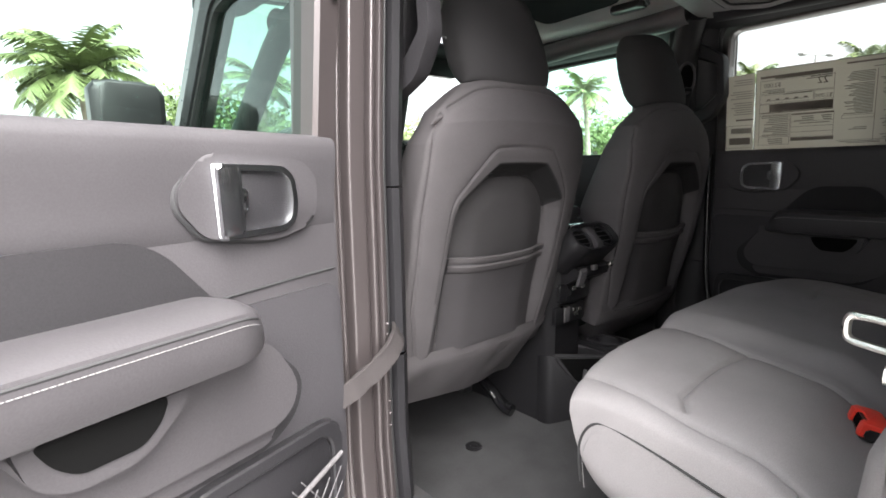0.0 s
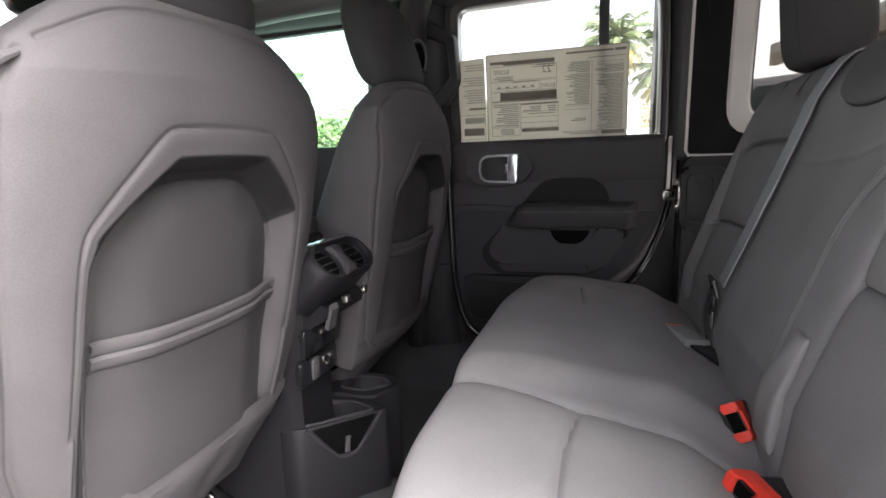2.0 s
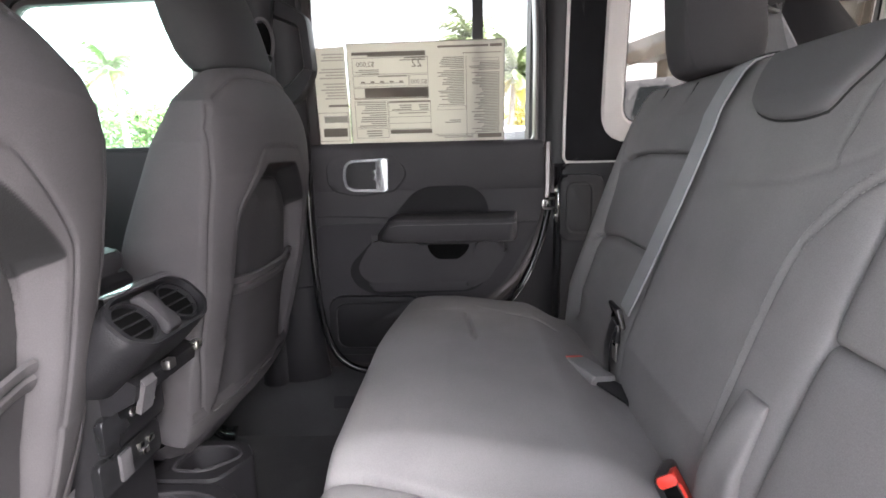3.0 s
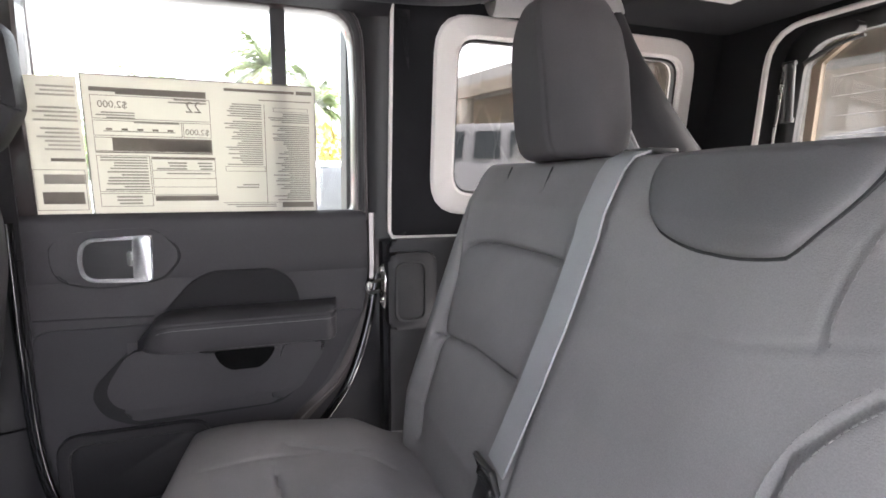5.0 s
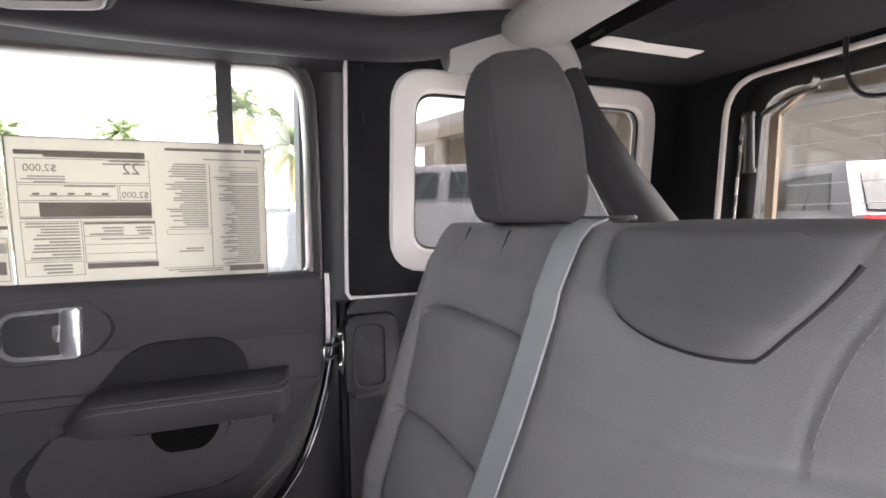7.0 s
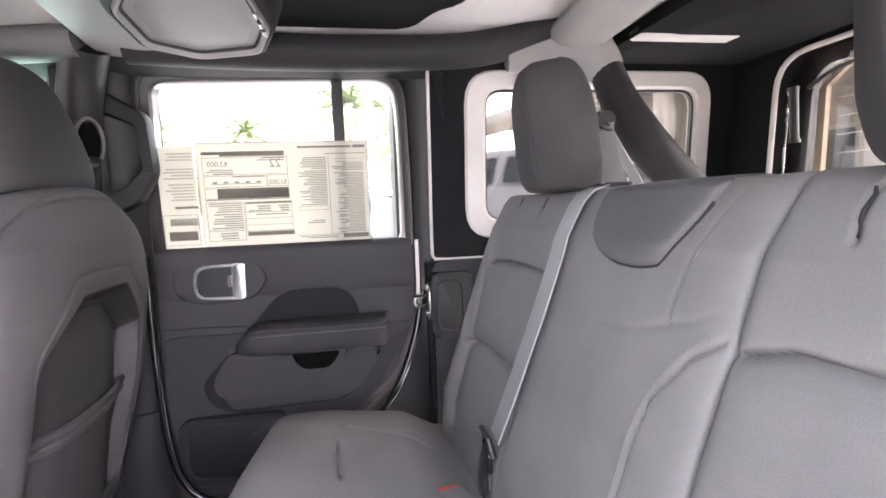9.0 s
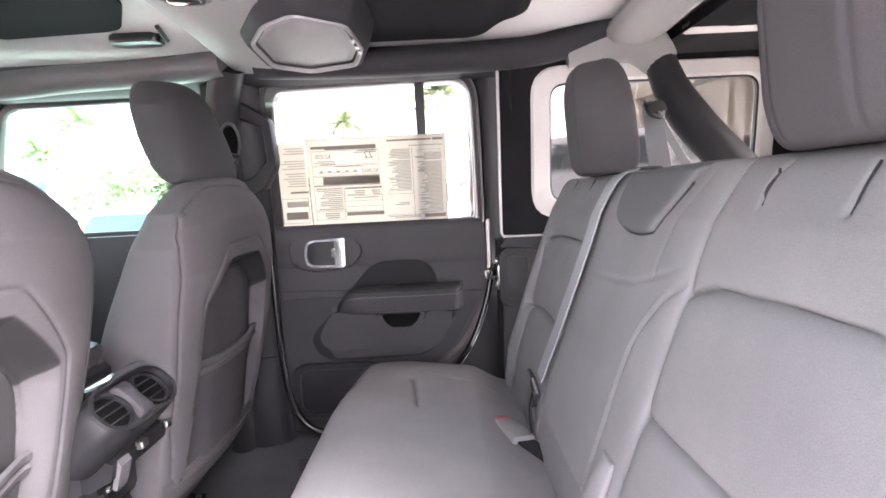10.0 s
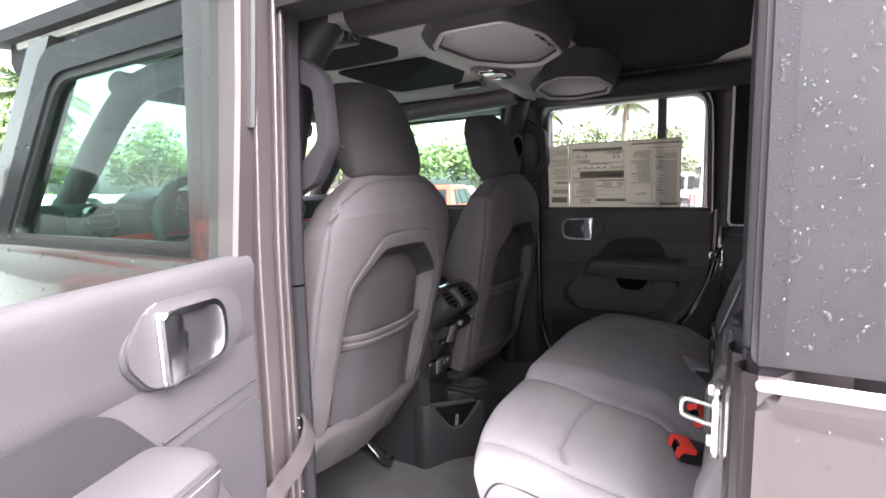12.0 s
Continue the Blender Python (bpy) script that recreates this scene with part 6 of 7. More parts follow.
    for x in (0.024, 0.104):
        part("switch", bm_box(x - 0.010, x + 0.010, 0.556, 0.570, 1.014, 1.029, 0.003), STEEL, con, "silver window switch")
    for z, dy in ((0.948, 0.020), (0.880, 0.006)):
        part("socket_panel", bm_slab(rrect(-0.068, 0.072, z - 0.027, z + 0.027, 0.008), 0, 0.012, 0.003, 2, lambda a, b, w: (a, 0.642 - w - dy, b)), BLACK, con, "black socket panel")
    for x, z, y in ((-0.004, 0.958, 0.606), (0.040, 0.958, 0.606), (0.020, 0.888, 0.620), (0.030, 0.874, 0.620), (0.046, 0.886, 0.620)):
        part("socket", bm_box(x - 0.007, x + 0.007, y, y + 0.008, z - 0.005, z + 0.005, 0.0015), STEEL, con, "small bright socket")
    part("socket_lid", bm_box(-0.030, -0.004, 0.619, 0.630, 0.858, 0.902, 0.003), PLASTIC_GREY, con, "grey socket lid")
    # cup holders: two open wells side by side
    top = lambda a, b, w: (a, b, FLOOR + w)
    cups = [([(-0.062, 0.700), (0.114, 0.700), (0.114, 0.560), (0.084, 0.506), (-0.062, 0.652)], [(-0.022, 0.668), (0.074, 0.662), (0.086, 0.600), (0.068, 0.538), (-0.034, 0.646)], 0.0),
            ([(0.116, 0.700), (0.252, 0.700), (0.246, 0.560), (0.196, 0.524), (0.116, 0.566)], [(0.152, 0.660), (0.212, 0.658), (0.224, 0.582), (0.190, 0.550), (0.146, 0.606)], 0.003)]
    for outer, inner, rise in cups:
        cup = part("cup_holder", bm_ring(rounded(outer, 0.016), rounded(inner, 0.020), 0.0, 0.242 + rise, top, 0.005), PLASTIC, con, "black cup holder block")
        part("well_floor", bm_slab(rounded(inner, 0.020), 0.11, 0.12, 0, place=top), VOID_SHADE, cup, "bottom of the well painted black as shade")
        # rim a tone lighter than the block, its highlight put into the colour
        rim = [Vector(top(p.x, p.y, 0.242 + rise)) for p in rounded([(lerp(q[0], o[0], 0.16), lerp(q[1], o[1], 0.16)) for q, o in zip(inner, outer)], 0.022)]
        part("well_rim", bm_tube(rim + rim[:1], 0.0036, 8), CARD, cup, "dark rim, a tone lighter as its highlight")
        knob = bmesh.new()
        bmesh.ops.create_uvsphere(knob, u_segments=14, v_segments=10, radius=0.011, matrix=pose(lerp(inner[0][0], inner[2][0], 0.6), lerp(inner[1][1], inner[3][1], 0.12), FLOOR + 0.200 + rise))
        part("grip_tab", knob, STEEL if rise else PLASTIC_GREY, cup, "rounded grip tab")
    # on its slanting face the larger well opens in a V
    slant = lambda f, z, o: Vector((lerp(-0.062, 0.084, f) - 0.707 * o, lerp(0.652, 0.506, f) - 0.707 * o, FLOOR + z))
    vee = [(0.10, 0.240), (0.16, 0.222), (0.36, 0.172), (0.44, 0.160), (0.56, 0.160), (0.64, 0.172), (0.84, 0.222), (0.90, 0.242)]
    part("notch", bm_tube(smooth_path([slant(f, z, 0.003) for f, z in vee], 5), 0.0042, 8), CARD, con, "dark V-shaped edge below the rim")
    part("notch_hollow", bm_slab(rounded([(0.16, 0.236), (0.40, 0.168), (0.60, 0.168), (0.84, 0.238)], 0.01), 0.0, 0.003, 0, place=lambda a, b, w: slant(a, b, w)), VOID_SHADE, con, "black plate for the shade in the rim's opening")
    part("notch_tab", bm_tube([slant(0.50, 0.170, 0.004), slant(0.52, 0.205, 0.004)], 0.0055, 8), PLASTIC_GREY, con, "grey grip tab in the opening")


build_console()

plug = thing("floor_plug", (-0.274, 0.749, FLOOR), "round grey drain plug in the carpet", "plug")
part("rim", bm_tube([(-0.274, 0.749, FLOOR - 0.002), (-0.274, 0.749, FLOOR + 0.004)], 0.024, 24), PLASTIC, plug)
part("cap", bm_tube([(-0.274, 0.749, FLOOR + 0.003), (-0.274, 0.749, FLOOR + 0.006)], 0.011, 16), BLACK, plug)


# ---- strikers, door strap ----
def build_striker(sx, dy, label, dz=0.0):
    s = thing("door_striker", (sx(-0.70), -0.145 + dy, 1.13 + dz), label, "striker", "door strikers")
    part("base_plate", bm_slab(rounded([(-0.735, 1.085), (-0.70, 1.075), (-0.685, 1.10), (-0.685, 1.165), (-0.71, 1.185), (-0.735, 1.17)], 0.008), 0, 0.010, 0.003, 2, lambda a, b, w: (sx(a), -0.146 + dy + w, b + dz)), STEEL, s, "zinc plated base plate")
    loop = smooth_path([(sx(-0.712), -0.142, 1.145), (sx(-0.700), -0.115, 1.145), (sx(-0.694), -0.100, 1.143), (sx(-0.693), -0.097, 1.132), (sx(-0.694), -0.100, 1.121), (sx(-0.700), -0.115, 1.119), (sx(-0.712), -0.142, 1.119)], 5)
    part("loop", bm_tube([p + Vector((0, dy, dz)) for p in loop], 0.0040, 8), STEEL, s, "bright steel loop")
    for z in (1.098, 1.168):
        part("screw", bm_tube([(sx(-0.71), -0.138 + dy, z + dz), (sx(-0.71), -0.130 + dy, z + dz)], 0.009, 10), STEEL, s)


build_striker(lambda x: x + 0.060, -0.030, "bright zinc striker loop on the driver's side door jamb", 0.014)
build_striker(lambda x: 0.063 - x, -0.012, "bright zinc striker loop at the closed rear door", 0.042)

strap = thing("door_check_strap", (-0.70, 0.55, 0.95), "grey woven door check strap", "strap")
line = smooth_path([(-0.668, 0.560, 1.000), (-0.692, 0.520, 0.996), (-0.725, 0.497, 0.978), (-0.77, 0.490, 0.954), (-0.81, 0.488, 0.936), (-0.842, 0.494, 0.922)], 6)
web = part("webbing", belt_strip([p + Vector((0, 0.004 * noise.noise((p.x * 40, 0, 3)), 0)) for p in line], 0.036, 0.003, Vector((-0.45, 0.16, 0.87))), STRAP, strap, "grey woven strap")
part("hem", bm_tube([p + Vector((-0.45, 0.02, 0.87)) * 0.0155 for p in line], 0.0026, 6), STRAP, web, "rolled edge of the strap")


# ---- price label behind the door glass ----
def build_label():
    """A printed sheet on the inside of the glass, read from outside, so mirrored from within."""
    sheet = thing("price_label", up_r(0.335, 1.36, -0.015), "cream paper price label stuck inside the window, printed face outwards", "label")
    back = 0.0
    y_of = lambda a: 0.545 - a          # a: from the hinge side
    pos = lambda a, b, w: up_r(a, b, 0.0075 + w)
    part("paper", bm_slab([(0.125, 1.352), (0.545, 1.352), (0.545, 1.612), (0.125, 1.612)], 0.0, 0.0008, 0, place=pos), PAPER, sheet, "cream paper sheet")
    part("paper_edge", bm_ring([(0.124, 1.351), (0.546, 1.351), (0.546, 1.613), (0.124, 1.613)], [(0.1265, 1.3535), (0.5435, 1.3535), (0.5435, 1.6105), (0.1265, 1.6105)], 0.0006, 0.0016, pos, 0.0002), INK_PALE, sheet)
    addon = thing("price_addendum", up_r(0.08, 1.36, -0.015), "narrow cream paper addendum beside the price label", "label")
    part("paper", bm_slab([(0.03, 1.352), (0.1215, 1.352), (0.1195, 1.606), (0.03, 1.603)], 0.0, 0.0008, 0, place=pos), PAPER, addon, "cream paper sheet")
    rnd = random.Random(5)

    def bars(parent, name, rects, mat):
        bm = bmesh.new()
        for a0, a1, b0, b1 in rects:
            vs = [bm.verts.new(pos(a, b, 0.0012)) for a, b in ((a0, b0), (a1, b0), (a1, b1), (a0, b1))]
            bm.faces.new(vs)
        return tagged(part(name, bm, mat, parent), kind="stuff")

    def line_box(a0, a1, b0, b1, t=0.0012):
        return [(a0, a1, b0, b0 + t), (a0, a1, b1 - t, b1), (a0, a0 + t, b0, b1), (a1 - t, a1, b0, b1)]

    def X(px):   # 0 to 1 across the sheet from the hinge side
        return 0.125 + 0.42 * px

    def Z(pz):   # 0 to 1 down the sheet
        return 1.612 - 0.26 * pz

    solid, faint = [], []
    # heading bars
    solid += [(X(0.13), X(0.50), Z(0.132), Z(0.085)), (X(0.03), X(0.13), Z(0.115), Z(0.085)), (X(0.27), X(0.515), Z(0.53), Z(0.455)), (X(0.10), X(0.515), Z(0.535), Z(0.435))]
    solid += [(X(0.03), X(0.515), Z(0.548), Z(0.538))]
    for box in ((0.03, 0.515, 0.14, 0.305), (0.03, 0.39, 0.315, 0.425), (0.395, 0.515, 0.315, 0.425), (0.03, 0.245, 0.565, 0.835), (0.25, 0.525, 0.57, 0.86), (0.03, 0.245, 0.845, 0.945), (0.03, 0.12, 0.435, 0.535)):
        solid += line_box(X(box[0]), X(box[1]), Z(box[3]), Z(box[2]), 0.0011)
    solid += [(X(0.255), X(0.525), Z(0.59), Z(0.575)), (X(0.255), X(0.53), Z(0.905), Z(0.865)), (X(0.83), X(0.985), Z(0.965), Z(0.925)), (X(0.255), X(0.525), Z(0.675), Z(0.671)), (X(0.255), X(0.525), Z(0.735), Z(0.731)), (X(0.255), X(0.525), Z(0.80), Z(0.796))]
    solid += [(X(0.58), X(0.90), Z(0.065), Z(0.045)), (X(0.91), X(0.985), Z(0.068), Z(0.04))]
    solid += line_box(X(0.57), X(0.755), Z(0.675), Z(0.635), 0.0009) + line_box(X(0.80), X(0.965), Z(0.205), Z(0.172), 0.0009)
    solid += [(X(0.757), X(0.760), Z(0.93), Z(0.15)), (X(0.55), X(0.985), Z(0.925), Z(0.921)), (X(0.735), X(0.98), Z(0.125), Z(0.118))]
    # paragraphs that cannot be read
    for a0, a1, p0, p1, step in ((0.585, 0.745, 0.155, 0.265, 0.0175), (0.57, 0.745, 0.285, 0.62, 0.0165), (0.775, 0.97, 0.215, 0.29, 0.016), (0.79, 0.97, 0.31, 0.90, 0.0155), (0.04, 0.235, 0.575, 0.66, 0.02), (0.05, 0.235, 0.68, 0.82, 0.022), (0.27, 0.50, 0.145, 0.175, 0.02), (0.04, 0.20, 0.255, 0.295, 0.018), (0.56, 0.80, 0.935, 0.965, 0.016), (0.05, 0.20, 0.865, 0.92, 0.025), (0.06, 0.38, 0.32, 0.335, 0.02), (0.60, 0.72, 0.775, 0.80, 0.02), (0.31, 0.50, 0.69, 0.70, 0.02), (0.27, 0.40, 0.61, 0.66, 0.022), (0.43, 0.51, 0.61, 0.66, 0.022)):
        p = p0
        while p < p1:
            faint.append((X(a1) - (X(a1) - X(a0)) * rnd.uniform(0.55, 1.0), X(a1), Z(p + step * 0.52), Z(p)))
            p += step
    for k in range(5):
        solid.append((X(0.08 + 0.062 * k), X(0.105 + 0.062 * k), Z(0.385), Z(0.37)))
    faint.append((X(0.07), X(0.36), Z(0.395), Z(0.388)))
    bars(sheet, "print_block", solid, INK)
    bars(sheet, "fine_print", faint, INK_PALE)
    dark = [(0.065, 0.1195, 1.452, 1.458)] + line_box(0.034, 0.117, 1.360, 1.437, 0.0011) + [(0.045, 0.112, 1.372, 1.395)]
    pale = [(0.045 + rnd.uniform(0, 0.02), 0.115, 1.585 - 0.0075 * k, 1.5885 - 0.0075 * k) for k in range(16) if k not in (3, 4, 9)] + [(0.05, 0.115, 1.41, 1.428)]
    bars(addon, "print_block", dark, INK)
    bars(addon, "fine_print", pale, INK_FAINT)

    def text(body, px, pz, size):
        cu = bpy.data.curves.new("price_figures", "FONT")
        cu.body, cu.size, cu.align_x, cu.align_y, cu.extrude = body, size, "CENTER", "CENTER", 0.0002
        cu.materials.append(INK)
        ob = new("printed_figures", cu)
        # local x runs towards the hinge side from within, so it reads backwards here
        o = pos(X(px), Z(pz), 0.0016)
        ax = (pos(X(px) - 0.1, Z(pz), 0.0016) - o).normalized()
        az = (pos(X(px), Z(pz) + 0.1, 0.0016) - o).normalized()
        an = ax.cross(az)
        m = Matrix((ax, az, an)).transposed().to_4x4()
        m.translation = o
        ob.parent = sheet
        ob.matrix_parent_inverse = Matrix.Translation(-Vector(sheet.location))
        ob.matrix_basis = m
        ob["label"] = "printed figures " + body.replace("$", "").replace(",", "")
    text("22", 0.445, 0.205, 0.030)
    text("$2,000", 0.115, 0.205, 0.018)
    text("$2,000", 0.455, 0.385, 0.016)


build_label()


# ---- outside: car park, palms, trees, vehicles, building ----
LEAF = material("palm_leaf", (0.115, 0.150, 0.055), 0.55, var=0.4, vscale=1.5, grain=0.1, gscale=40)
LEAF2 = material("broad_leaf", (0.105, 0.140, 0.045), 0.6, var=0.45, vscale=1.2, grain=0.1, gscale=40)
LEAF_YELLOW = material("yellowing_palm_leaf", (0.34, 0.28, 0.05), 0.6, var=0.35, vscale=1.2, grain=0.1, gscale=40)
BARK = material("palm_bark", (0.24, 0.20, 0.16), 0.9, var=0.25, vscale=4, grain=0.6, gscale=30)
WALL = material("taupe_stucco", (0.16, 0.14, 0.117), 0.85, var=0.08, vscale=0.6, grain=0.4, gscale=60)
SIDING = material("weathered_pale_siding", (0.23, 0.21, 0.185), 0.7, var=0.05, vscale=0.8, grain=0.1, gscale=90)
FASCIA = material("grey_fascia", (0.22, 0.22, 0.22), 0.7, var=0.08, vscale=0.8, grain=0.1, gscale=90)
WINDOW_DARK = material("dark_building_glass", (0.016, 0.019, 0.021), 0.15, var=0.2, vscale=0.8, grain=0.0, spec=0.15)
WHITE_CAR = material("white_car_paint", (0.62, 0.62, 0.61), 0.5, var=0.03, grain=0.02, coat=0.1)
SILVER_CAR = material("silver_car_paint", (0.085, 0.086, 0.092), 0.5, 0.1, var=0.04, grain=0.02, coat=0.1)
RED_CAR = material("red_car_paint", (0.50, 0.05, 0.03), 0.3, var=0.05, grain=0.02, coat=0.6)
TYRE = material("tyre_rubber", (0.02, 0.02, 0.02), 0.85, var=0.2, grain=0.2)
RIM = material("alloy_rim", (0.42, 0.42, 0.43), 0.3, 0.9, var=0.05, grain=0.0)
LAMP_RED = material("red_lamp_lens", (0.55, 0.02, 0.02), 0.2, var=0.05, grain=0.0)
LAMP_CLEAR = material("clear_lamp_lens", (0.75, 0.76, 0.78), 0.15, var=0.05, grain=0.0)


def toward(az, d, eye=(-0.6, 0.0)):
    """A place on the ground d metres off, az degrees to the right of straight ahead."""
    return eye[0] + d * math.sin(radians(az)), eye[1] + d * math.cos(radians(az))


def frond(bm, root, az, lift, length, droop, rnd, leaflets=30, width=0.34):
    """One feather leaf: an arching rib with leaflets hanging on both sides."""
    pts, p, el = [], Vector(root), lift
    steps = 10
    for k in range(steps + 1):
        pts.append(p.copy())
        d = Vector((math.cos(az) * math.cos(el), math.sin(az) * math.cos(el), math.sin(el)))
        p = p + d * length / steps
        el -= droop / steps * (0.5 + k / steps)
    side = Vector((-math.sin(az), math.cos(az), 0))
    for k in range(leaflets):
        f = 0.10 + 0.90 * k / leaflets
        i = min(int(f * steps), steps - 1)
        q = pts[i].lerp(pts[i + 1], f * steps - i)
        d = (pts[i + 1] - pts[i]).normalized()
        ln = width * length * (0.45 + 1.1 * f * (1 - f) * 2) * rnd.uniform(0.8, 1.1)
        for sg in (-1, 1):
            tip = q + side * sg * ln * 0.75 + d * ln * 0.45 - Vector((0, 0, ln * rnd.uniform(0.25, 0.6)))
            w = d * 0.040 * length * 0.5
            bm.faces.new([bm.verts.new(v) for v in (q - w, q + w, tip.lerp(q, 0.3) + w * 0.8, tip)])
    for a, b in zip(pts, pts[1:]):
        t = side * 0.012 * length
        bm.faces.new([bm.verts.new(v) for v in (a - t, a + t, b + t * 0.7, b - t * 0.7)])


def build_palm(at, height, crown, label, seed, yellow=False, fronds=22):
    rnd = random.Random(seed)
    x, y = at
    tree = thing("palm_tree", (x, y, 0), label, "palm tree", "palms round the car park")
    lean_x, lean_y = rnd.uniform(-0.3, 0.3), rnd.uniform(-0.3, 0.3)
    path = [(x + lean_x * (k / 9) ** 2, y + lean_y * (k / 9) ** 2, -0.1 + (height + 0.1) * k / 9) for k in range(10)]
    part("trunk", bm_tube(path, [0.19 - 0.09 * k / 9 + (0.05 if k == 0 else 0) for k in range(10)], 10), BARK, tree, "ringed grey palm trunk")
    bm = bmesh.new()
    top = Vector(path[-1])
    for k in range(fronds):
        az = 2 * math.pi * (k * 0.382 + rnd.uniform(-0.03, 0.03))
        lift = lerp(1.25, -0.35, (k / fronds) ** 0.9) + rnd.uniform(-0.1, 0.1)
        frond(bm, top, az, lift, crown * rnd.uniform(0.85, 1.1), rnd.uniform(0.9, 1.5), rnd)
    part("crown", bm, LEAF, tree, "feathered green palm crown", sharp=180)
    if yellow:
        bm = bmesh.new()
        for k in range(8):
            frond(bm, top - Vector((0, 0, 0.15)), 2 * math.pi * (k / 8 + rnd.uniform(-0.05, 0.05)), rnd.uniform(-0.9, -0.3), crown * 0.8, rnd.uniform(0.5, 1.0), rnd)
        part("dry_skirt", bm, LEAF_YELLOW, tree, "yellow dying fronds")
    return tree


def build_tree(at, height, spread, label, seed, mat=None, leaves=2600, base=0.25):
    rnd = random.Random(seed)
    x, y = at
    tree = thing("tree", (x, y, 0), label, "tree", "trees beyond the car park")
    limbs = [bm_tube([(x, y, -0.1), (x + 0.05, y, height * base), (x + rnd.uniform(-0.2, 0.2), y, height * 0.6)], [0.035 * height, 0.028 * height, 0.012 * height], 8)]
    hubs = []
    for k in range(9):
        a, r = 2 * math.pi * (k / 9 + rnd.uniform(-0.05, 0.05)), spread * rnd.uniform(0.35, 0.85)
        e = Vector((x + r * math.cos(a), y + r * math.sin(a), height * rnd.uniform(base + 0.2, 0.88)))
        hubs.append((e, spread * rnd.uniform(0.28, 0.48)))
        limbs.append(bm_tube([(x, y, height * rnd.uniform(base * 0.8, base + 0.15)), tuple(Vector((x, y, height * (base + 0.15))).lerp(e, 0.6)), tuple(e)], [0.018 * height, 0.011 * height, 0.004 * height], 6))
    hubs.append((Vector((x, y, height * 0.86)), spread * 0.45))
    part("trunk", bm_join(*limbs), BARK, tree, "grey branching trunk")
    bm = bmesh.new()
    for k in range(leaves):
        c, r = hubs[rnd.randrange(len(hubs))]
        d = Vector((rnd.gauss(0, 1), rnd.gauss(0, 1), rnd.gauss(0, 0.8))).normalized() * r * rnd.uniform(0.55, 1.08)
        p = c + d
        u = Vector((rnd.gauss(0, 1), rnd.gauss(0, 1), rnd.gauss(0, 0.6))).normalized()
        v = u.orthogonal().normalized()
        s = spread * rnd.uniform(0.035, 0.07)
        bm.faces.new([bm.verts.new(p + u * s), bm.verts.new(p + v * s * 0.6), bm.verts.new(p - u * s), bm.verts.new(p - v * s * 0.6)])
    part("crown", bm, mat or LEAF2, tree, "loose green leafy crown", sharp=180)
    return tree


def build_vehicle(name, at, heading, size, paint, label, boxy, waist=0.60, cuts=None):
    """A parked vehicle: length, width, height; heading in degrees from +y to +x."""
    ln, wd, ht = size
    x, y = at
    car = thing(name, (x, y, 0), label, "car", "parked vehicles")
    m = Matrix.Translation((x, y, 0)) @ pose(0, 0, 0, 0, 0, -heading)
    belt, low, r = ht * waist, 0.32, 0.37 if boxy else 0.33
    hw, hl = wd / 2, ln / 2
    # lower body with wheel arches, lofted along its length
    rings = []
    for k in range(33):
        f = lerp(-hl, hl, k / 32)
        e = abs(f) / hl
        top = belt if f < hl * 0.30 else lerp(belt - 0.02, belt - (0.12 if boxy else 0.30), (f - hl * 0.30) / (hl * 0.70))
        w = hw * (1 - 0.10 * max(0, e - 0.85) / 0.15)
        bot = low
        for c in (-hl * 0.58, hl * 0.60):
            dd = abs(f - c)
            if dd < r + 0.06:
                bot = max(bot, 0.36 + math.sqrt(max(0, (r + 0.06) ** 2 - dd ** 2)))
        bot = min(bot, top - 0.15)
        rings.append([m @ Vector(p) for p in ((-w * 0.93, f, bot), (-w, f, bot + 0.10), (-w, f, top - 0.08), (-w * 0.95, f, top), (w * 0.95, f, top), (w, f, top - 0.08), (w, f, bot + 0.10), (w * 0.93, f, bot))])
    part("body", bm_loft(rings), paint, car, "painted body")
    part("underside", bm_box(-hw * 0.8, hw * 0.8, -hl * 0.9, hl * 0.9, 0.25, 0.5, 0.03), TYRE, car, m=m)
    # cabin
    rear = -hl * (0.97 if boxy else 0.92)
    front = hl * 0.28
    rake, tail = (0.18, 0.06) if boxy else (0.75, 0.55)
    inn = 0.06 if boxy else 0.20
    lo = [(-hw * 0.95, rear), (hw * 0.95, rear), (hw * 0.95, front), (-hw * 0.95, front)]
    hi = [(-hw * 0.95 + inn, rear + tail), (hw * 0.95 - inn, rear + tail), (hw * 0.95 - inn, front - rake), (-hw * 0.95 + inn, front - rake)]
    bm = bm_loft([[m @ Vector((a, b, belt - 0.01)) for a, b in lo], [m @ Vector((lerp(p[0], q[0], 0.9), lerp(p[1], q[1], 0.9), ht - 0.06)) for p, q in zip(lo, hi)], [m @ Vector((q[0] * 0.96, lerp(q[1], (rear + front) / 2, 0.03), ht)) for q in hi]])
    part("cabin", bm, paint, car, "painted cabin")
    # windows, set on the cabin
    def pane(a, b, f0, f1, side):
        pts = []
        for ff, zz in ((f0, 0.10), (f1, 0.10), (f1, 0.84), (f0, 0.84)):
            p = Vector(lo[a]).lerp(Vector(lo[b]), ff)
            q = Vector(hi[a]).lerp(Vector(hi[b]), ff)
            c = p.lerp(q, zz * 0.98)
            out = Vector((Vector(lo[b]) - Vector(lo[a])).normalized().yx)
            out.y = -out.y
            pts.append((c, out, lerp(belt, ht - 0.03, zz)))
        bm = bmesh.new()
        o = [bm.verts.new(m @ Vector((c.x + n.x * 0.030, c.y + n.y * 0.030, z))) for c, n, z in pts]
        i = [bm.verts.new(m @ Vector((c.x - n.x * 0.03, c.y - n.y * 0.03, z))) for c, n, z in pts]
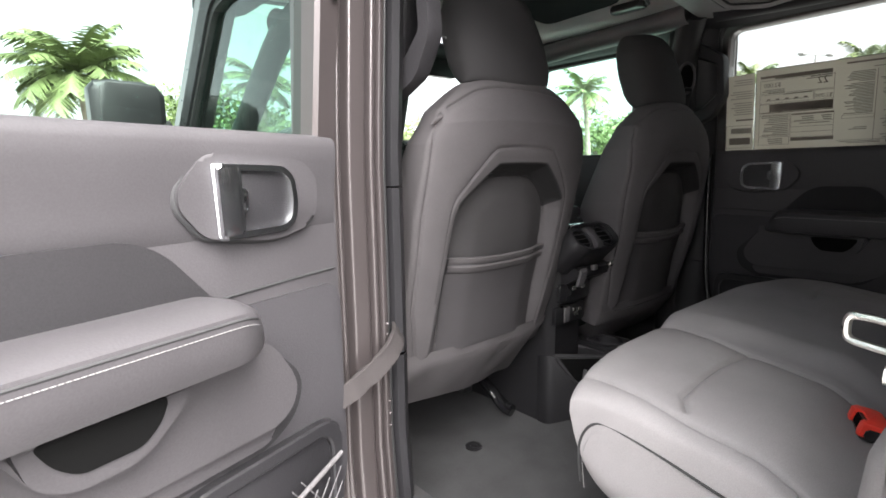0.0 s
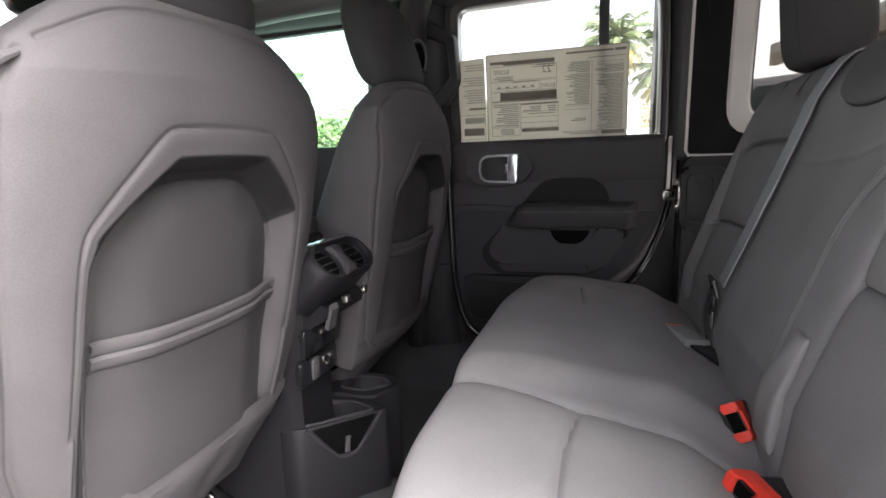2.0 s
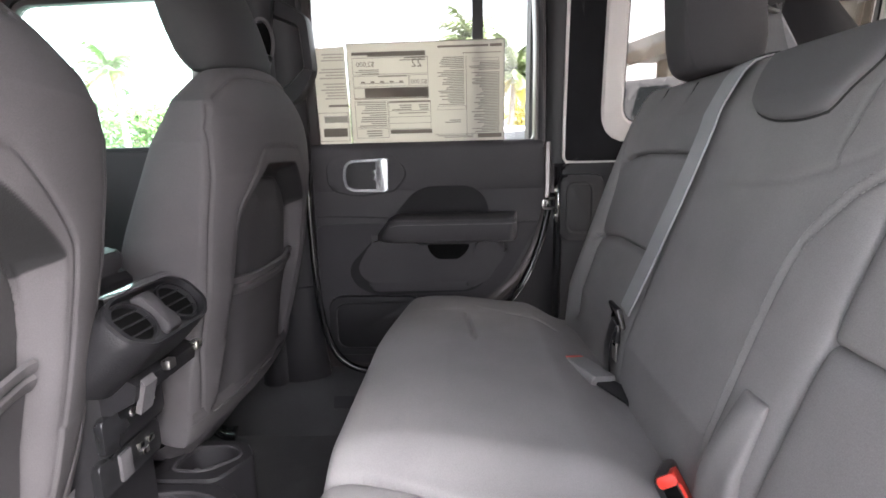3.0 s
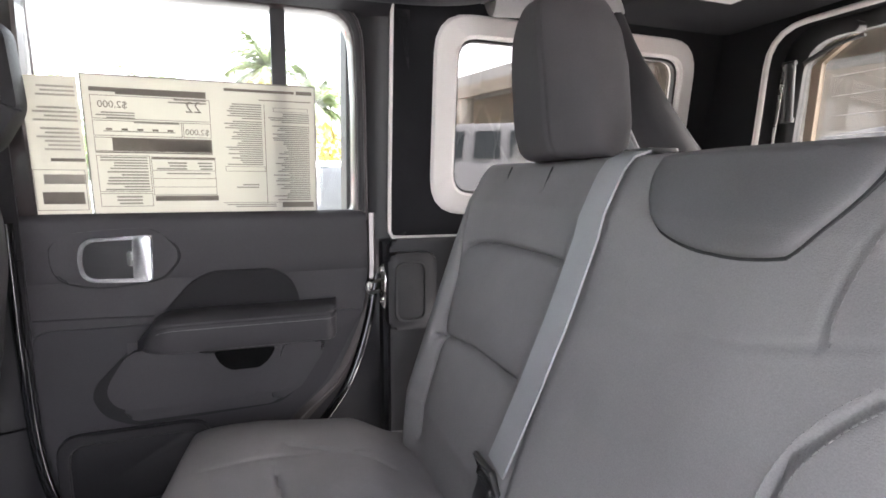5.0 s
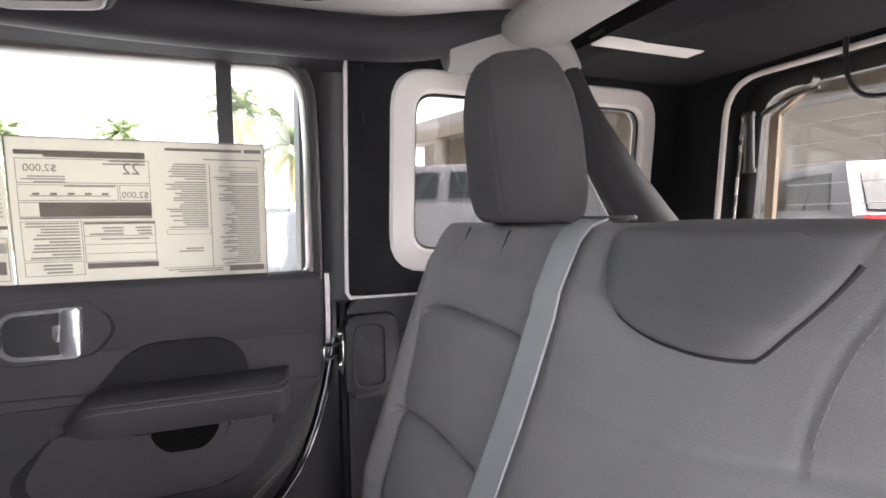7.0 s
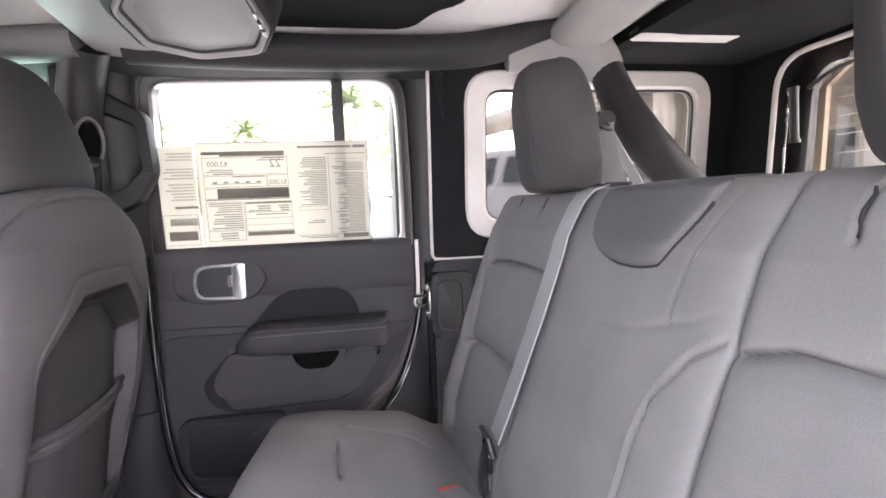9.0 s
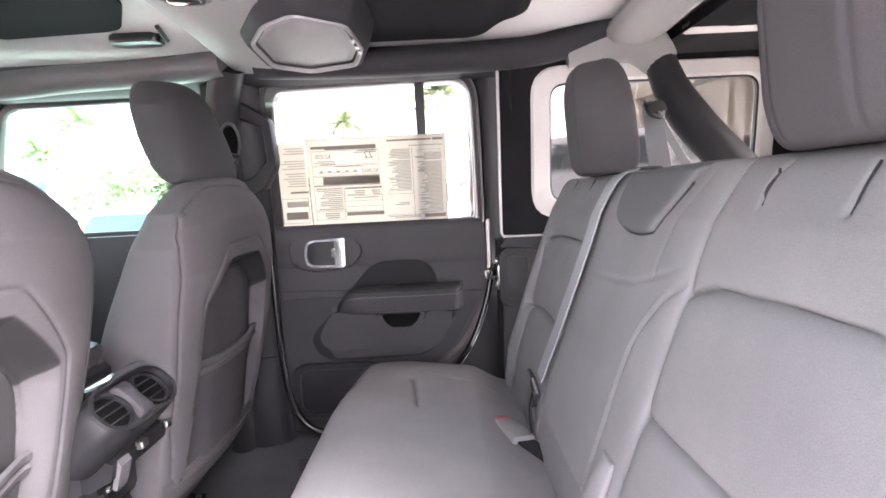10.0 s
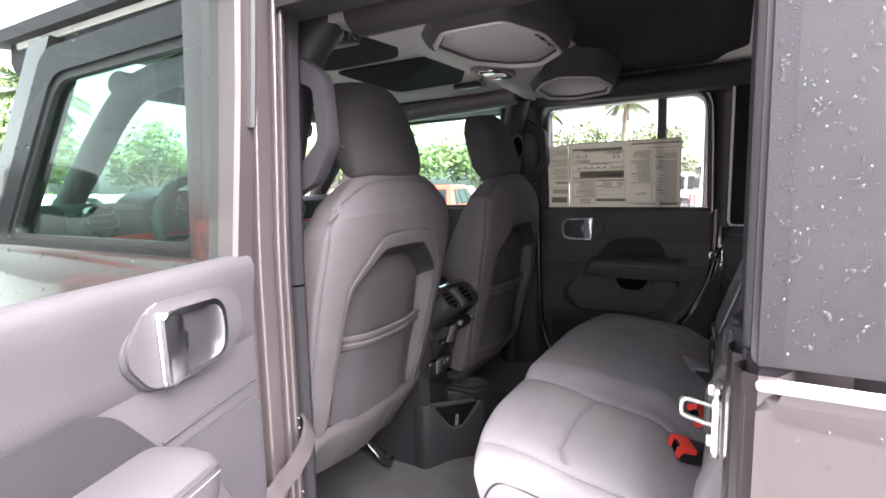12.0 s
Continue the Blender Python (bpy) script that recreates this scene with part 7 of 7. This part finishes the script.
        bm.faces.new(o)
        bm.faces.new(i)
        for k in range(4):
            bm.faces.new((o[k], o[(k + 1) % 4], i[(k + 1) % 4], i[k]))
        part("window", bm, WINDOW_DARK, car, "dark car window")
    cuts = cuts or ((0.05, 0.27), (0.31, 0.60), (0.64, 0.92)) if boxy else ((0.16, 0.34), (0.37, 0.62), (0.65, 0.86))
    for f0, f1 in cuts:
        pane(1, 2, f0, f1, 1)
        pane(3, 0, 1 - f1, 1 - f0, -1)
    pane(0, 1, 0.08, 0.92, 0)
    pane(2, 3, 0.06, 0.94, 0)
    # wheels
    for sx in (-1, 1):
        for c in (-hl * 0.58, hl * 0.60):
            xs = sx * (hw - 0.13)
            wheel = part("wheel", bm_tube([m @ Vector((xs + sx * a, c, 0.0 + r)) for a in (-0.10, -0.08, 0.10, 0.12)], [r * 0.9, r, r, r * 0.9], 28), TYRE, car, "black tyre")
            part("rim", bm_tube([m @ Vector((xs + sx * 0.08, c, r)), m @ Vector((xs + sx * 0.125, c, r))], [r * 0.66, r * 0.60], 24), RIM, wheel, "alloy rim")
            for k in range(5):
                a = 2 * math.pi * k / 5
                bmw = bm_tube([m @ Vector((xs + sx * 0.128, c + 0.2 * r * math.cos(a + 0.6), r + 0.2 * r * math.sin(a + 0.6))), m @ Vector((xs + sx * 0.128, c + 0.5 * r * math.cos(a + 0.6), r + 0.5 * r * math.sin(a + 0.6)))], 0.045, 6, 0.01)
                part("rim_gap", bmw, TYRE, wheel)
    # lamps, bumpers, mirrors
    for sx in (-1, 1):
        if boxy:
            part("headlight", bm_tube([m @ Vector((sx * hw * 0.62, hl - 0.02, belt - 0.24)), m @ Vector((sx * hw * 0.62, hl + 0.03, belt - 0.24))], 0.095, 20), LAMP_CLEAR, car, "round clear headlight")
            part("taillight", bm_box(sx * hw * 0.80 - 0.07, sx * hw * 0.80 + 0.07, -hl - 0.03, -hl + 0.02, belt - 0.35, belt - 0.10, 0.015), LAMP_RED, car, m=m)
        else:
            part("headlight", bm_box(sx * hw * 0.70 - 0.16, sx * hw * 0.70 + 0.16, hl - 0.10, hl + 0.02, belt - 0.42, belt - 0.30, 0.03), LAMP_CLEAR, car, m=m)
            part("taillight", bm_box(sx * hw * 0.66 - 0.24, sx * hw * 0.66 + 0.24, -hl - 0.03, -hl + 0.12, belt - 0.13, belt + 0.01, 0.03), LAMP_RED, car, "red tail light", m=m)
        part("side_mirror", bm_box(sx * (hw + 0.10) - 0.09, sx * (hw + 0.10) + 0.09, front - 0.12, front + 0.02, belt + 0.02, belt + 0.20, 0.03), BLACK, car, m=m)
    part("front_bumper", bm_box(-hw * 0.95, hw * 0.95, hl - 0.06, hl + 0.12, 0.40, 0.62, 0.04), BLACK if boxy else paint, car, m=m)
    part("rear_bumper", bm_box(-hw * 0.95, hw * 0.95, -hl - 0.10, -hl + 0.06, 0.40, 0.64, 0.04), BLACK if boxy else paint, car, m=m)
    part("plate", bm_box(-0.16, 0.16, -hl - 0.125, -hl - 0.10, 0.66, 0.82, 0.005), SIDING, car, "pale number plate without characters", m=m)
    return car


build_vehicle("parked_suv", (7.6, -2.47), 35, (4.0, 1.90, 2.22), SILVER_CAR, "silver boxy off-road vehicle parked beside", True, 0.76, ((0.05, 0.20), (0.26, 0.41), (0.48, 0.65), (0.72, 0.92)))
build_vehicle("parked_pickup", toward(96.5, 15.5), 172, (5.2, 1.95, 1.95), WHITE_CAR, "white pickup parked across the car park", True)
build_vehicle("parked_crossover", toward(147.5, 9.8), 122, (4.9, 1.95, 2.08), SILVER_CAR, "pale silver crossover wet with rain behind the tailgate", False, 0.69)
build_vehicle("parked_sedan", (-3.6, 4.6), 0, (4.5, 1.85, 1.42), RED_CAR, "red saloon parked on the driver's side", False)
build_vehicle("parked_sedan", toward(24, 19), 85, (4.6, 1.85, 1.45), WHITE_CAR, "white saloon parked ahead of the bonnet", False)
build_vehicle("parked_sedan", toward(33, 20), 80, (4.6, 1.85, 1.45), SILVER_CAR, "silver saloon in the row ahead", False)
build_vehicle("parked_sedan", toward(60, 15.5), 80, (4.6, 1.85, 1.48), RED_CAR, "red saloon parked ahead", False)
build_vehicle("parked_sedan", toward(87, 26), 80, (4.6, 1.85, 1.48), RED_CAR, "small red car far across the car park", False)
build_vehicle("parked_van", toward(83, 22), 10, (4.7, 1.9, 1.75), WHITE_CAR, "white van far across the car park", True)

build_palm(toward(7.4, 17, (-1.23, -0.23)), 3.95, 1.85, "bushy green palm ahead of the open door", 3, fronds=44)
build_palm(toward(79.6, 33), 6.2, 1.7, "tall palm beyond the passenger side", 4)
build_palm(toward(71.6, 38), 6.6, 1.7, "palm standing far off over the car park", 5)
build_palm(toward(91.2, 21), 5.6, 1.7, "palm with yellowing fronds near the pickup", 6, True)
build_palm(toward(94.8, 22), 4.4, 1.7, "dense yellow-green palm near the pickup", 7, True, 30)
build_palm(toward(56.8, 30, (-1.23, -0.23)), 5.4, 1.7, "palm ahead of the windscreen", 8)
build_palm(toward(52.5, 36), 4.6, 1.6, "palm among the trees ahead", 9)
build_palm(toward(21, 22), 4.9, 1.7, "palm seen over the driver's window", 10)
build_tree(toward(13.5, 24, (-1.23, -0.23)), 4.8, 2.2, "leafy green tree ahead of the mirror", 11)
build_tree(toward(19, 22), 4.6, 2.2, "leafy tree ahead of the bonnet", 12)
build_tree(toward(58, 34), 4.4, 3.0, "leafy green tree beyond the red car", 13)
build_tree(toward(47, 30), 3.8, 2.6, "low spreading tree ahead", 14)
build_tree(toward(64, 36), 4.6, 3.0, "leafy tree at the edge of the car park", 15)
build_tree(toward(76, 36), 5.2, 3.0, "dense tree beyond the passenger side", 16)
build_tree(toward(82, 40), 5.0, 3.2, "broad tree at the far edge of the car park", 17)
build_tree(toward(97, 30), 4.2, 2.2, "yellow-green tree behind the pickup", 18, LEAF_YELLOW)
build_tree(toward(30, 28), 4.4, 2.6, "leafy tree in front of the vehicle", 19)
build_tree(toward(38, 33), 4.2, 2.8, "leafy tree along the far kerb", 20)


def build_lamp_post(at, height):
    x, y = at
    post = thing("street_lamp", (x, y, 0), "tall car park lamp post with two flat heads", "street lamp")
    part("pole", bm_tube([(x, y, 0), (x, y, height)], [0.09, 0.05], 10), FASCIA, post)
    part("arm", bm_tube([(x - 0.8, y + 0.5, height), (x + 0.8, y - 0.5, height)], 0.04, 8), FASCIA, post)
    for s in (-1, 1):
        part("lamp_head", bm_box(x + 0.9 * s - 0.35, x + 0.9 * s + 0.35, y - 0.55 * s - 0.16, y - 0.55 * s + 0.16, height - 0.06, height + 0.06, 0.03), FASCIA, post)


build_lamp_post(toward(76.2, 42), 8.4)
build_lamp_post(toward(2.0, 40), 4.4)


def build_building():
    """A low beige showroom with a canopy, behind and to the passenger side."""
    b = thing("showroom", (14, -14, 0), "beige showroom with canopy, white columns and white siding", "building")
    A, B = Vector(toward(109.5, 27)), Vector(toward(172, 15))
    d = (B - A).normalized()
    n = Vector((-d.y, d.x)) if Vector((-d.y, d.x)).dot(-A) > 0 else Vector((d.y, -d.x))
    ln = (B - A).length

    def box(f0, f1, z0, z1, o0, o1, bev=0.02):
        bm = bmesh.new()
        vs = [bm.verts.new((*(A + d * f + n * o), z)) for f, o, z in ((f0, o0, z0), (f1, o0, z0), (f1, o1, z0), (f0, o1, z0), (f0, o0, z1), (f1, o0, z1), (f1, o1, z1), (f0, o1, z1))]
        for q in ((0, 1, 2, 3), (4, 5, 6, 7), (0, 1, 5, 4), (1, 2, 6, 5), (2, 3, 7, 6), (3, 0, 4, 7)):
            bm.faces.new([vs[i] for i in q])
        return bm
    part("wall", box(0, ln, -0.1, 5.2, -6, 0), WALL, b, "beige stucco wall")
    part("roof", box(-0.6, ln + 0.6, 5.2, 5.6, -6.5, 2.6), FASCIA, b, "grey flat roof with overhang")
    part("fascia", box(-0.6, ln + 0.6, 4.75, 5.2, 2.3, 2.6), WALL, b)
    for k in range(7):
        f = 2.0 + k * (ln - 4) / 6
        w = part("window", box(f - 1.1, f + 1.1, 1.0, 3.0, -0.05, 0.04), WINDOW_DARK, b, "dark showroom window")
        part("window_frame", box(f - 1.2, f + 1.2, 3.0, 3.12, -0.05, 0.08), SIDING, w)
        part("mullion", box(f - 0.04, f + 0.04, 1.0, 3.0, 0.04, 0.08), SIDING, w)
    for f in (4.6, 11.0):
        c = A + d * f + n * 2.2
        part("column", bm_tube([(c.x, c.y, -0.1), (c.x, c.y, 4.8)], 0.32, 20), SIDING, b, "round white column")
    # white siding wing, board by board
    S0, S1 = Vector(toward(139.5, 15.5)), Vector(toward(161, 14.0))
    wing = thing("siding_wall", (S0.x, S0.y, 0), "white clapboard wall beside the showroom", "wall")
    sd = (S1 - S0).normalized()
    sn = Vector((sd.y, -sd.x)) if Vector((sd.y, -sd.x)).dot(-S0) > 0 else Vector((-sd.y, sd.x))
    for k in range(18):
        z = 0.22 * k
        rings = [[(*(p + sn * o), zz) for o, zz in ((0, z), (0.035, z), (0.012, z + 0.225), (0, z + 0.225))] for p in (S0, S1)]
        part("board", bm_loft(rings), SIDING, wing)
    part("corner_board", bm_tube([(*S0, 0), (*S0, 4.1)], 0.10, 6), WALL, wing, "tan corner board")
    part("wing_cap", bm_tube([(*S0, 4.05), (*S1, 4.05)], 0.12, 6), FASCIA, wing)


build_building()


# ---- rain ----
def drops(name, spots, label, parent):
    """Beads of water: flattened half balls on a surface. spots: place, normal, radius."""
    bm = bmesh.new()
    for p, nrm, r in spots:
        nrm = Vector(nrm).normalized()
        u = nrm.orthogonal().normalized()
        v = nrm.cross(u)
        rows = []
        for h, s in ((0.0, 1.0), (0.35, 0.86), (0.58, 0.5)):
            rows.append([bm.verts.new(p + nrm * r * h + (u * math.cos(a) + v * math.sin(a)) * r * s) for a in (2 * math.pi * k / 7 for k in range(7))])
        top = bm.verts.new(p + nrm * r * 0.66)
        for a, b in zip(rows, rows[1:]):
            for k in range(7):
                bm.faces.new((a[k], a[(k + 1) % 7], b[(k + 1) % 7], b[k]))
        for k in range(7):
            bm.faces.new((rows[-1][k], rows[-1][(k + 1) % 7], top))
    return tagged(part(name, bm, DROP, parent, label), kind="stuff")


rnd = random.Random(21)
drops("rain_bead", [(Vector((-0.826 + lean(z), y, z)), (-1, 0, 0.1), rnd.choice((0.0008, 0.0010, 0.0013, 0.0016, 0.0020, 0.0026))) for y, z in ((rnd.uniform(-0.297, -0.21), rnd.uniform(1.29, 1.80)) for _ in range(520))], "beads of rain on the hardtop", shell)
drops("rain_bead", [(Vector((-0.851, y, z)), (-1, 0, 0), rnd.choice((0.0012, 0.0018, 0.0026))) for y, z in ((rnd.uniform(-0.42, -0.205), rnd.uniform(1.05, 1.25)) for _ in range(70))], "beads of rain on the painted quarter", shell)
spots = []
for _ in range(320):
    u, z = rnd.uniform(0.04, 0.62), 1.35 + 0.40 * rnd.random() ** 1.6
    spots.append((up_l(u, z, -0.021), -N, rnd.choice((0.0009, 0.0012, 0.0016, 0.0022))))
drops("rain_bead", spots, "beads of rain on the open door's window", door_l)
spots = []
for _ in range(420):
    x, z = rnd.uniform(-0.42, 0.50), rnd.uniform(1.26, 1.74)
    spots.append((Vector((x, -1.128 - 0.06 * (z - 1.3), z)), (0, -1, 0), rnd.choice((0.0018, 0.0026, 0.0036))))
drops("rain_bead", spots, "beads of rain on the rear window", shell)
